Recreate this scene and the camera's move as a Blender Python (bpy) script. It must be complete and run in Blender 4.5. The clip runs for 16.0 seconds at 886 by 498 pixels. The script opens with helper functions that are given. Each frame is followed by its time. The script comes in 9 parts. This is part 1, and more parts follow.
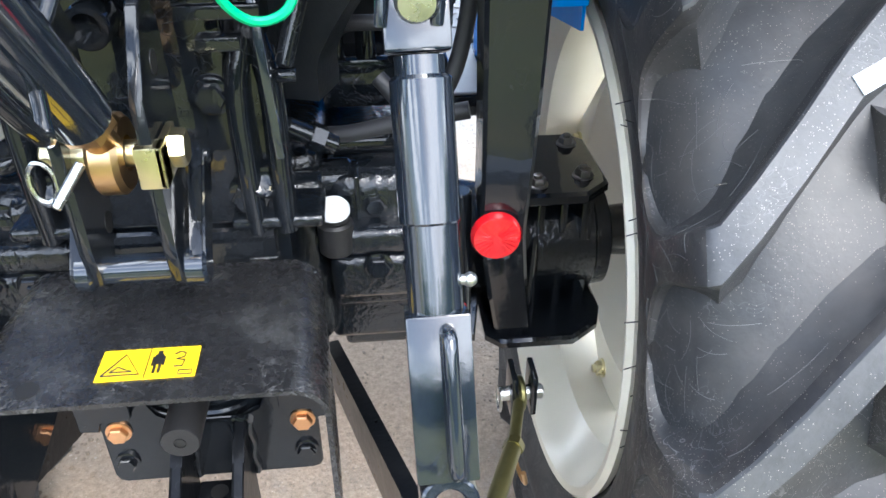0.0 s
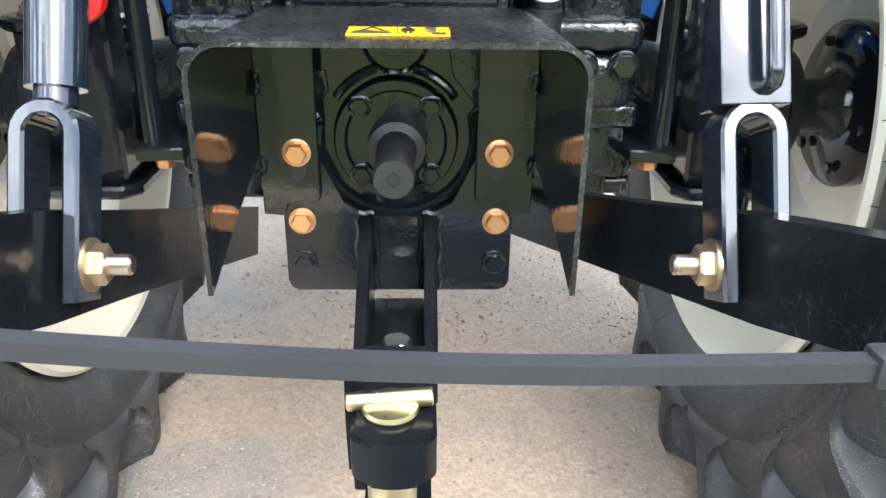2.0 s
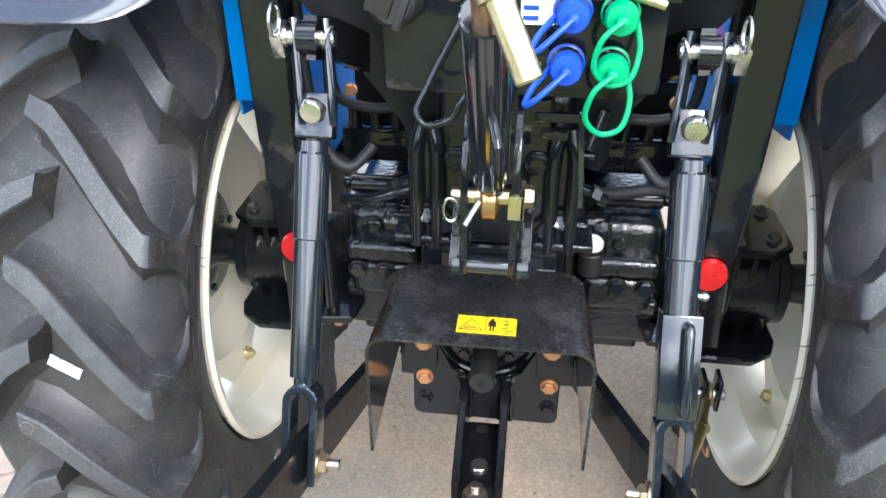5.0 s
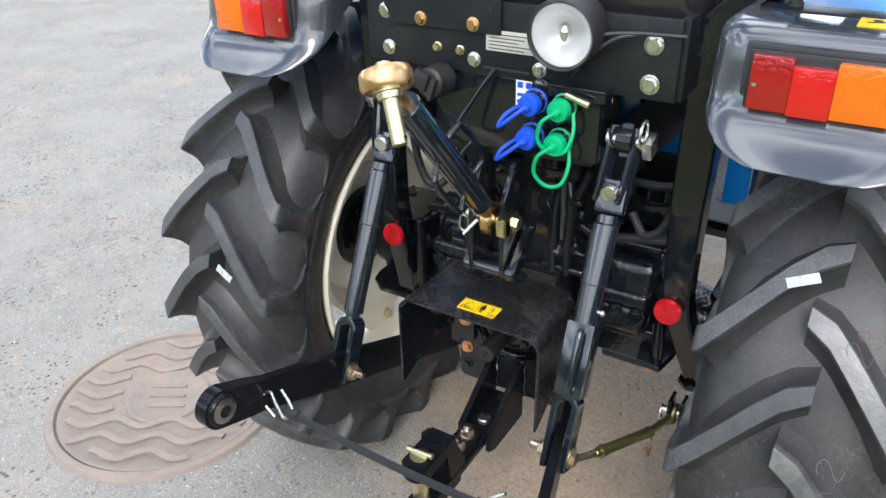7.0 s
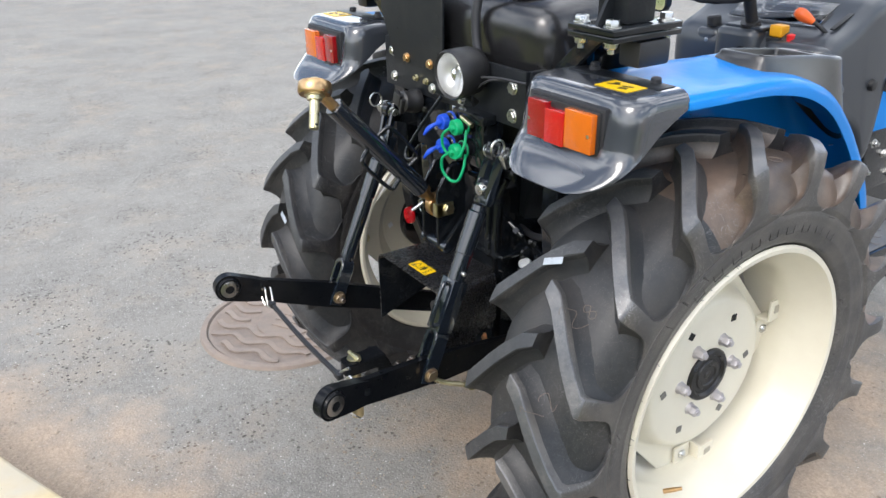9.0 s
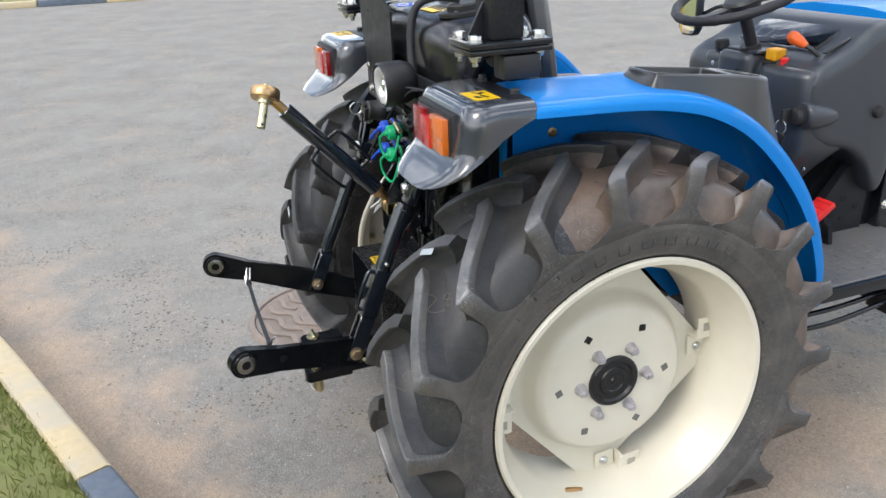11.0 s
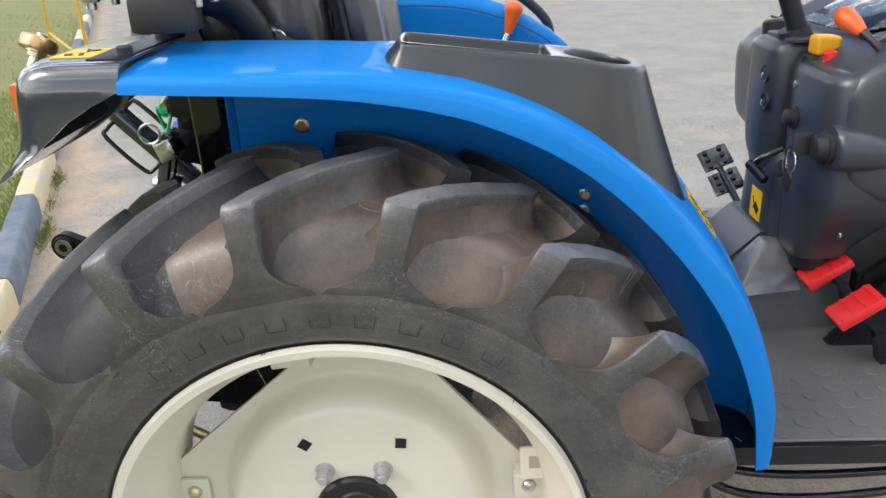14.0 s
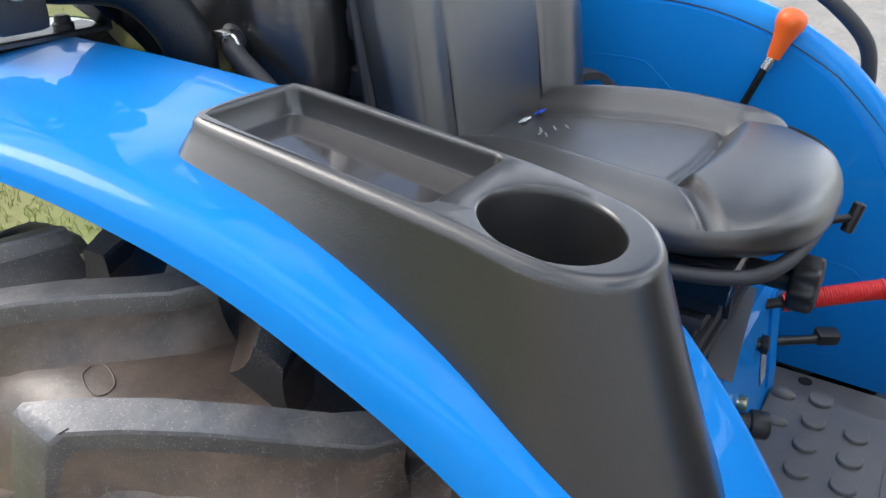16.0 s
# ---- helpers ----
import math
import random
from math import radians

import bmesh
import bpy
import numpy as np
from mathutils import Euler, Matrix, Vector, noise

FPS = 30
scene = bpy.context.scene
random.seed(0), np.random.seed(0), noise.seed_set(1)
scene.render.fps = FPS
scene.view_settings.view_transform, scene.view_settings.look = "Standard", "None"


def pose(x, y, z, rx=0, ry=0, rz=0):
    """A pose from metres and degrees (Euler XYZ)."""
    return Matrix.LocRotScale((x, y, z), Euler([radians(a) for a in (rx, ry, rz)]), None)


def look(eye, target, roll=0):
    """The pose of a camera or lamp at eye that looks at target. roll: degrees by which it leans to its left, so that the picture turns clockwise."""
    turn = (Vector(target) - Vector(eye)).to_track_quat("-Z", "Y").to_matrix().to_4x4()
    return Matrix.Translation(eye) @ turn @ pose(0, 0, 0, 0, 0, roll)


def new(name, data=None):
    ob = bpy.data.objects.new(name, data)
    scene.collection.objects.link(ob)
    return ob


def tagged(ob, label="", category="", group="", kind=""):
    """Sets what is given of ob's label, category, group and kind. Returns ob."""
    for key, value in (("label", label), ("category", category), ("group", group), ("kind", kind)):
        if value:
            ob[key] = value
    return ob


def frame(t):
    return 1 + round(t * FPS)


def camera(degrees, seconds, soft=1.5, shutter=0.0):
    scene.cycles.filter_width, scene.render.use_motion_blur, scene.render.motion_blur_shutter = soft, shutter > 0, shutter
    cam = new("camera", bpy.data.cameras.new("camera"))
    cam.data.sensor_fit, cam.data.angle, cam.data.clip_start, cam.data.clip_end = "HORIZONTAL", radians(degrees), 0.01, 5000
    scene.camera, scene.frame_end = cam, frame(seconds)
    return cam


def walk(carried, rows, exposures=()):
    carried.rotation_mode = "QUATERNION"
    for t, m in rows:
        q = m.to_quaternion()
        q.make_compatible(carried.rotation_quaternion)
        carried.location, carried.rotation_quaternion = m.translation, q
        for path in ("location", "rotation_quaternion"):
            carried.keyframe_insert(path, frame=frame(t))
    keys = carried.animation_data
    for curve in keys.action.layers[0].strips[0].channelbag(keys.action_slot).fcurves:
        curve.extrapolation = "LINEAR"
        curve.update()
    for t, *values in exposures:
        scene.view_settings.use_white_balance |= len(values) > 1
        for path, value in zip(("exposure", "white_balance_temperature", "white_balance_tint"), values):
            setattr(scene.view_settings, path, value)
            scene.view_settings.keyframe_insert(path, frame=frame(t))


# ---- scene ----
cam = camera(59.7, 16.0)
METRES, EYE, TILT, LEAN, TURN = 5.5, 1.1404, -33.36, 0.11, -5.69
ROWS = [
    (0.0, 0.0, 0.0, 0.0, -0.0, 0.0, 0.0),
    (0.5, -0.0071, 0.0068, -0.0214, -1.13, 2.84, 0.37),
    (1.0, -0.0146, 0.0143, -0.0378, -2.19, 7.53, 0.08),
    (1.5, -0.0231, 0.0143, -0.0555, -0.45, 9.78, -1.48),
    (2.0, -0.0302, 0.0137, -0.0651, 3.0, 9.17, -3.0),
    (2.5, -0.0303, 0.013, -0.0708, 4.2, 6.44, -3.48),
    (3.0, -0.032, 0.0109, -0.0715, 5.89, 4.7, -4.54),
    (3.5, -0.0378, 0.0021, -0.0604, 9.11, 6.08, -5.8),
    (4.0, -0.0356, -0.0132, -0.0425, 9.94, 4.5, -6.3),
    (4.5, -0.0311, -0.0433, -0.0209, 9.65, 2.26, -6.47),
    (7.0, 0.0845, -0.1195, 0.0047, 33.06, -1.49, -18.73),
    (7.5, 0.1231, -0.1072, 0.0117, 41.46, -3.74, -22.6),
    (8.0, 0.1655, -0.1037, 0.0169, 46.77, -4.95, -25.15),
    (8.5, 0.2148, -0.1069, 0.0271, 50.96, -5.75, -26.71),
    (9.0, 0.2513, -0.0988, 0.0403, 56.98, -7.94, -28.16),
    (9.5, 0.2871, -0.0825, 0.0538, 63.26, -10.21, -29.73),
    (10.0, 0.3212, -0.0714, 0.0611, 65.59, -10.24, -29.69),
    (12.5, 0.3174, 0.0675, 0.1357, 84.24, -22.16, -30.21),
    (13.0, 0.2976, 0.0893, 0.1443, 87.15, -23.63, -30.29),
    (13.5, 0.2698, 0.1261, 0.1525, 92.9, -25.48, -31.5),
    (14.0, 0.2352, 0.1547, 0.1655, 97.16, -26.96, -31.54),
    (14.5, 0.1909, 0.1715, 0.1774, 101.08, -27.93, -30.86),
    (15.0, 0.1606, 0.1836, 0.1891, 110.61, -34.11, -30.33),
    (15.5, 0.1298, 0.1968, 0.2004, 124.33, -43.68, -28.33),
    (16.0, 0.1041, 0.199, 0.1997, 134.26, -49.79, -25.49),
]
walk(cam, [(t, pose(0.1921, -0.9203, EYE, TILT, LEAN, TURN) @ pose(METRES * x, METRES * y, METRES * z, 90 + pitch, roll, yaw)) for t, x, y, z, yaw, pitch, roll in ROWS], [(0.0, 1.42, 6050, 9), (2.0, 1.58, 6300, 9), (3.0, 1.5, 6200, 9), (4.5, 1.35, 6100, 9), (5.4, 0.8, 6250, 9), (6.2, 0.48, 6300, 9), (7.0, 0.32, 6350, 9), (8.0, 0.17, 6450, 9), (9.0, 0.0, 6500, 10), (10.0, -0.16, 6550, 10), (12.5, -0.18, 6550, 10), (14.0, -0.08, 6750, 10), (15.0, 0.12, 6800, 10), (16.0, 0.17, 6650, 10)])

# ---- world and light ----
SUN_UP, SUN_TURN = 42.0, 156.0  # degrees above the horizon; degrees clockwise from +y
world = bpy.data.worlds.new("sky")
scene.world = world
world.use_nodes = True
wn, wl = world.node_tree.nodes, world.node_tree.links
wn.clear()
w_out, w_bg = wn.new("ShaderNodeOutputWorld"), wn.new("ShaderNodeBackground")
w_sky = wn.new("ShaderNodeTexSky")
w_sky.sky_type, w_sky.sun_disc = "NISHITA", False
w_sky.sun_elevation, w_sky.sun_rotation = radians(SUN_UP), radians(SUN_TURN)
w_sky.air_density, w_sky.dust_density = 1.0, 2.0
w_co, w_map = wn.new("ShaderNodeTexCoord"), wn.new("ShaderNodeMapping")
w_map.inputs["Scale"].default_value = (1.0, 1.0, 2.2)
w_noise, w_ramp, w_mix = wn.new("ShaderNodeTexNoise"), wn.new("ShaderNodeValToRGB"), wn.new("ShaderNodeMix")
w_noise.inputs["Scale"].default_value, w_noise.inputs["Detail"].default_value = 2.8, 5.0
w_ramp.color_ramp.elements[0].position, w_ramp.color_ramp.elements[1].position = 0.47, 0.58
w_mix.data_type = "RGBA"
w_mix.inputs[7].default_value = (13.4, 13.9, 14.8, 1)
w_bg.inputs["Strength"].default_value = 0.22
wl.new(w_co.outputs["Generated"], w_map.inputs["Vector"])
wl.new(w_map.outputs["Vector"], w_noise.inputs["Vector"])
wl.new(w_noise.outputs["Fac"], w_ramp.inputs["Fac"])
wl.new(w_ramp.outputs["Color"], w_mix.inputs["Factor"])
wl.new(w_sky.outputs["Color"], w_mix.inputs[6])
wl.new(w_mix.outputs[2], w_bg.inputs["Color"])
wl.new(w_bg.outputs["Background"], w_out.inputs["Surface"])
sun = new("sun", bpy.data.lights.new("sun", "SUN"))
sun.data.energy, sun.data.angle, sun.data.color = 1.45, radians(24), (1.0, 0.985, 0.965)
_az = radians(SUN_TURN)
sun.matrix_world = look((math.sin(_az) * 20, math.cos(_az) * 20, 20 * math.tan(radians(SUN_UP))), (0, 0, 0))

# ---- building tools ----
SIDE = 1        # -1 mirrors what is built, for the left half of the tractor
ORIGIN = {}


def thing(name, at=(0, 0, 0), label="", category="", group="", kind=""):
    ob = new(name)
    ob.location = at
    ORIGIN[ob] = Vector(at)
    return tagged(ob, label, category, group, kind)


def shade(bm, angle=38):
    lim = radians(angle)
    for f in bm.faces:
        f.smooth = True
    for e in bm.edges:
        e.smooth = len(e.link_faces) == 2 and e.calc_face_angle(0) < lim


def mesh_of(name, bm, material, shift=None, normals=True, angle=38):
    if SIDE < 0:
        for v in bm.verts:
            v.co.x = -v.co.x
        bmesh.ops.reverse_faces(bm, faces=bm.faces)
    if normals:
        bmesh.ops.recalc_face_normals(bm, faces=bm.faces)
    shade(bm, angle)
    me = bpy.data.meshes.new(name)
    bm.to_mesh(me)
    bm.free()
    if shift:
        me.transform(Matrix.Translation(-shift))
    for m in material if isinstance(material, (list, tuple)) else (material,):
        me.materials.append(m)
    return me


def part(name, bm, material, parent, label="", normals=True, angle=38, kind=""):
    """Links a bmesh, given in world metres, as one mesh under a thing or a part."""
    o = ORIGIN[parent]
    ob = new(name, mesh_of(name, bm, material, o, normals, angle))
    ob.parent = parent
    ORIGIN[ob] = o
    return tagged(ob, label, kind=kind)


def solid(name, bm, material, label="", category="", group="", kind="", at=None, normals=True, angle=38):
    """Links a bmesh as a top-level mesh."""
    o = Vector(at) if at else None
    ob = new(name, mesh_of(name, bm, material, o, normals, angle))
    if o:
        ob.location = o
    ORIGIN[ob] = o or Vector((0, 0, 0))
    return tagged(ob, label, category, group, kind)


def B():
    return bmesh.new()


def frame_of(d):
    """A turn that brings z to the direction d."""
    return Vector(d).normalized().to_track_quat("Z", "Y").to_matrix().to_4x4()


def box(bm, c, s, rot=None, bev=0.0, seg=2):
    m = Matrix.Translation(c) @ (rot or Matrix()) @ Matrix.Diagonal((*s, 1))
    vs = bmesh.ops.create_cube(bm, size=1, matrix=m)["verts"]
    if bev:
        es = list({e for v in vs for e in v.link_edges})
        bmesh.ops.bevel(bm, geom=es, offset=bev, segments=seg, affect="EDGES", profile=0.6)
    return bm


def span(bm, lo, hi, bev=0.0, seg=2):
    return box(bm, [(a + b) / 2 for a, b in zip(lo, hi)], [abs(b - a) for a, b in zip(lo, hi)], None, bev, seg)


def ring(m, r, z, n, ry=None, turn=0.0):
    return [m @ Vector((r * math.cos(turn + 2 * math.pi * k / n), (ry or r) * math.sin(turn + 2 * math.pi * k / n), z)) for k in range(n)]


def loft(bm, rings, cap=True, closed=True, mat=0):
    rows = [[bm.verts.new(p) for p in r] for r in rings]
    n = len(rows[0])
    for a, b in zip(rows, rows[1:]):
        for k in range(n if closed else n - 1):
            j = (k + 1) % n
            bm.faces.new((a[k], a[j], b[j], b[k])).material_index = mat
    if cap:
        bm.faces.new(rows[0][::-1]).material_index = mat
        bm.faces.new(rows[-1]).material_index = mat
    return rows


def lathe(bm, prof, at, axis, n=32, cap=False, turn=0.0):
    """prof: (distance along the axis, radius)."""
    m = Matrix.Translation(at) @ frame_of(axis)
    return loft(bm, [ring(m, r, a, n, turn=turn) for a, r in prof], cap)


def rod(bm, p, q, r, r2=None, n=20, bev=0.0):
    p, q = Vector(p), Vector(q)
    L, r2 = (q - p).length, r if r2 is None else r2
    prof = [(0, r), (L, r2)]
    if bev:
        prof = [(0, r - bev), (bev, r), (L - bev, r2), (L, r2 - bev)]
    lathe(bm, prof, p, q - p, n, True)
    return bm


def curve_pts(pts, n=6, closed=False):
    """A smooth line through the points."""
    P = [Vector(p) for p in pts]
    out, N = [], len(P)
    for i in range(N if closed else N - 1):
        a, b = P[i], P[(i + 1) % N]
        z = P[i - 1] if (closed or i) else a * 2 - b
        c = P[(i + 2) % N] if (closed or i + 2 < N) else b * 2 - a
        for k in range(n):
            t = k / n
            out.append(0.5 * ((2 * a) + (b - z) * t + (2 * z - 5 * a + 4 * b - c) * t * t + (3 * a - z - 3 * b + c) * t ** 3))
    if not closed:
        out.append(P[-1])
    return out


def tube(bm, pts, r, n=10, closed=False, smooth=5, flat=None):
    """A round bar along the points; flat: (half width, half thickness) for a flat bar."""
    P = curve_pts(pts, smooth, closed) if smooth else [Vector(p) for p in pts]
    N = len(P)
    up, rings = None, []
    for i in range(N):
        d = (P[(i + 1) % N] - P[i - 1]) if (closed or 0 < i < N - 1) else (P[1] - P[0] if i == 0 else P[-1] - P[-2])
        d.normalize()
        if up is None:
            up = d.orthogonal().normalized() if not flat else (Vector((0, 0, 1)) - d * d.z).normalized()
        up = (up - d * up.dot(d)).normalized()
        w = d.cross(up)
        if flat:
            rings.append([P[i] + w * (flat[0] * a) + up * (flat[1] * b) for a, b in ((1, 1), (-1, 1), (-1, -1), (1, -1))])
        else:
            rings.append([P[i] + w * (r * math.cos(2 * math.pi * k / n)) + up * (r * math.sin(2 * math.pi * k / n)) for k in range(n)])
    if closed:
        rings.append(rings[0])
    loft(bm, rings, not closed)
    if closed:
        bmesh.ops.remove_doubles(bm, verts=bm.verts, dist=1e-6)
    return bm


def prism(bm, poly, axis, lo, hi, bev=0.0, seg=1):
    """A flat outline (its two coordinates in the order of the other axes) pulled along an axis."""
    k = "xyz".index(axis)

    def at(p, h):
        c = list(p)
        c.insert(k, h)
        return Vector(c)
    a = [bm.verts.new(at(p, lo)) for p in poly]
    b = [bm.verts.new(at(p, hi)) for p in poly]
    fs = [bm.faces.new(a[::-1]), bm.faces.new(b)]
    n = len(poly)
    for i in range(n):
        j = (i + 1) % n
        fs.append(bm.faces.new((a[i], a[j], b[j], b[i])))
    if bev:
        es = list({e for f in fs[:2] for e in f.edges})
        bmesh.ops.bevel(bm, geom=es, offset=bev, segments=seg, affect="EDGES")
    return bm


def round_rect(w, h, r, n=5, c=(0, 0)):
    out = []
    for sx, sy, a in ((1, 1, 0), (-1, 1, 90), (-1, -1, 180), (1, -1, 270)):
        for k in range(n + 1):
            t = radians(a + 90 * k / n)
            out.append((c[0] + sx * (w / 2 - r) + r * math.cos(t), c[1] + sy * (h / 2 - r) + r * math.sin(t)))
    return out


def bolt(bm, p, d, r=0.010, h=0.008, stub=0.0, washer=True):
    """A hexagon head on its washer, at p, looking along d."""
    d = Vector(d).normalized()
    p = Vector(p)
    if washer:
        lathe(bm, [(-0.001, r * 1.45), (0.0022, r * 1.45), (0.0028, r * 1.3)], p, d, 20, True)
    lathe(bm, [(0.0025, r * 1.15), (h * 0.85, r * 1.15), (h, r * 1.0)], p, d, 6, True)
    if stub:
        lathe(bm, [(h - 0.001, r * 0.6), (h + stub * 0.9, r * 0.6), (h + stub, r * 0.5)], p, d, 14, True)
    return bm


def ball(bm, c, r, s=(1, 1, 1), n=20):
    bmesh.ops.create_uvsphere(bm, u_segments=n, v_segments=n // 2, radius=r, matrix=Matrix.Translation(c) @ Matrix.Diagonal((*s, 1)))
    return bm

# ---- materials ----
def material(name, base, rough=0.5, metal=0.0, coat=0.0, vary=0.15, scale=40.0, bump=0.0, bump_scale=200.0, tint=None, tint_amount=0.5, tint_scale=6.0, rough_vary=0.1, spec=0.5, coat_rough=0.04, distance=0.002, coat_ior=1.5, scuff=0.0, tint_from=0.42, tint_to=0.72, speck=0.0, speck_scale=650.0, speck_tone=(0.42, 0.40, 0.37)):
    """Base colour with fine grain, a coarse stain or dust of the colour tint, uneven gloss and a fine relief, in real metres."""
    m = bpy.data.materials.new(name)
    m.use_nodes = True
    nt = m.node_tree
    N, L = nt.nodes, nt.links
    bs = N["Principled BSDF"]
    bs.inputs["Metallic"].default_value = metal
    bs.inputs["Coat Weight"].default_value = coat
    bs.inputs["Coat Roughness"].default_value = coat_rough
    bs.inputs["Specular IOR Level"].default_value = spec
    bs.inputs["Coat IOR"].default_value = coat_ior
    co = N.new("ShaderNodeTexCoord")
    fine = N.new("ShaderNodeTexNoise")
    fine.inputs["Scale"].default_value, fine.inputs["Detail"].default_value = scale, 5
    L.new(co.outputs["Object"], fine.inputs["Vector"])
    grain = N.new("ShaderNodeMix")
    grain.data_type = "RGBA"
    lo = tuple(c * (1 - vary) for c in base)
    hi = tuple(min(1, c * (1 + vary)) for c in base)
    grain.inputs[6].default_value, grain.inputs[7].default_value = (*lo, 1), (*hi, 1)
    L.new(fine.outputs["Fac"], grain.inputs["Factor"])
    last = grain.outputs[2]
    if tint:
        coarse = N.new("ShaderNodeTexNoise")
        coarse.inputs["Scale"].default_value, coarse.inputs["Detail"].default_value, coarse.inputs["Roughness"].default_value = tint_scale, 9, 0.64
        L.new(co.outputs["Object"], coarse.inputs["Vector"])
        rp = N.new("ShaderNodeValToRGB")
        rp.color_ramp.elements[0].position, rp.color_ramp.elements[1].position = tint_from, tint_to
        rp.color_ramp.elements[1].color = (tint_amount,) * 3 + (1,)
        L.new(coarse.outputs["Fac"], rp.inputs["Fac"])
        mx = N.new("ShaderNodeMix")
        mx.data_type = "RGBA"
        L.new(rp.outputs["Color"], mx.inputs["Factor"])
        L.new(last, mx.inputs[6])
        mx.inputs[7].default_value = (*tint, 1)
        last = mx.outputs[2]
    if speck:                               # scattered crumbs of pale dust, thicker in places
        vo, sq = N.new("ShaderNodeTexVoronoi"), N.new("ShaderNodeSeparateColor")
        vo.inputs["Scale"].default_value = speck_scale
        L.new(co.outputs["Object"], vo.inputs["Vector"])
        L.new(vo.outputs["Color"], sq.inputs[0])
        where = N.new("ShaderNodeTexNoise")
        where.inputs["Scale"].default_value, where.inputs["Detail"].default_value = 9, 5
        L.new(co.outputs["Object"], where.inputs["Vector"])
        gate, near, both, tone = N.new("ShaderNodeMath"), N.new("ShaderNodeMath"), N.new("ShaderNodeMath"), N.new("ShaderNodeMix")
        lim = N.new("ShaderNodeMapRange")
        lim.inputs["From Min"].default_value, lim.inputs["From Max"].default_value = 0.35, 0.72
        lim.inputs["To Min"].default_value, lim.inputs["To Max"].default_value = 1.0, 0.70
        L.new(where.outputs["Fac"], lim.inputs["Value"])
        gate.operation, near.operation, both.operation = "GREATER_THAN", "LESS_THAN", "MULTIPLY"
        L.new(sq.outputs[0], gate.inputs[0])
        L.new(lim.outputs["Result"], gate.inputs[1])
        L.new(vo.outputs["Distance"], near.inputs[0])
        near.inputs[1].default_value = 0.36
        L.new(gate.outputs[0], both.inputs[0])
        L.new(near.outputs[0], both.inputs[1])
        amt = N.new("ShaderNodeMath")
        amt.operation = "MULTIPLY"
        amt.inputs[1].default_value = speck
        L.new(both.outputs[0], amt.inputs[0])
        tone.data_type = "RGBA"
        L.new(amt.outputs[0], tone.inputs["Factor"])
        L.new(last, tone.inputs[6])
        tone.inputs[7].default_value = (*speck_tone, 1)
        last = tone.outputs[2]
    if scuff:                               # pale rub marks: thin streaks broken up by a coarse noise
        wv, wc = N.new("ShaderNodeTexNoise"), N.new("ShaderNodeTexNoise")
        wv.inputs["Scale"].default_value, wv.inputs["Detail"].default_value, wv.inputs["Distortion"].default_value = 26, 2, 2.5
        wc.inputs["Scale"].default_value, wc.inputs["Detail"].default_value = 7, 4
        L.new(co.outputs["Object"], wv.inputs["Vector"])
        L.new(co.outputs["Object"], wc.inputs["Vector"])
        r1, r2, mu, ms = N.new("ShaderNodeValToRGB"), N.new("ShaderNodeValToRGB"), N.new("ShaderNodeMath"), N.new("ShaderNodeMix")
        e = r1.color_ramp.elements
        e[0].position, e[1].position = 0.485, 0.5
        e[1].color = (1, 1, 1, 1)
        e.new(0.515).color = (0, 0, 0, 1)
        r2.color_ramp.elements[0].position, r2.color_ramp.elements[1].position = 0.5, 0.7
        L.new(wv.outputs["Fac"], r1.inputs["Fac"])
        L.new(wc.outputs["Fac"], r2.inputs["Fac"])
        mu.operation = "MULTIPLY"
        L.new(r1.outputs["Color"], mu.inputs[0])
        L.new(r2.outputs["Color"], mu.inputs[1])
        m2 = N.new("ShaderNodeMath")
        m2.operation = "MULTIPLY"
        m2.inputs[1].default_value = scuff
        L.new(mu.outputs[0], m2.inputs[0])
        ms.data_type = "RGBA"
        L.new(m2.outputs[0], ms.inputs["Factor"])
        L.new(last, ms.inputs[6])
        ms.inputs[7].default_value = (0.30, 0.30, 0.30, 1)
        last = ms.outputs[2]
    L.new(last, bs.inputs["Base Color"])
    mr = N.new("ShaderNodeMapRange")
    mr.inputs["To Min"].default_value, mr.inputs["To Max"].default_value = max(0.0, rough - rough_vary), min(1.0, rough + rough_vary)
    L.new(fine.outputs["Fac"], mr.inputs["Value"])
    L.new(mr.outputs["Result"], bs.inputs["Roughness"])
    if bump:
        bn, bp = N.new("ShaderNodeTexNoise"), N.new("ShaderNodeBump")
        bn.inputs["Scale"].default_value, bn.inputs["Detail"].default_value = bump_scale, 4
        bp.inputs["Strength"].default_value, bp.inputs["Distance"].default_value = bump, distance
        L.new(co.outputs["Object"], bn.inputs["Vector"])
        L.new(bn.outputs["Fac"], bp.inputs["Height"])
        L.new(bp.outputs["Normal"], bs.inputs["Normal"])
        if coat:
            L.new(bp.outputs["Normal"], bs.inputs["Coat Normal"])
    return m


BLACK = material("gloss_black_paint", (0.006, 0.008, 0.011), 0.16, coat=0.9, bump=0.10, bump_scale=90, rough_vary=0.08, tint=(0.03, 0.028, 0.026), tint_amount=0.25, tint_scale=9, spec=0.08, coat_ior=1.48, scuff=0.10)
LACQUER = material("mirror_black_lacquer", (0.010, 0.014, 0.021), 0.12, coat=1.0, bump=0.08, bump_scale=60, rough_vary=0.05, spec=0.3, coat_ior=1.64, coat_rough=0.085)
LINK = material("thick_black_enamel", (0.005, 0.006, 0.008), 0.30, coat=0.28, coat_ior=1.45, bump=0.2, bump_scale=90, distance=0.002, rough_vary=0.08, spec=0.05, coat_rough=0.06, scuff=0.12, tint=(0.02, 0.02, 0.02), tint_amount=0.4, tint_scale=12)
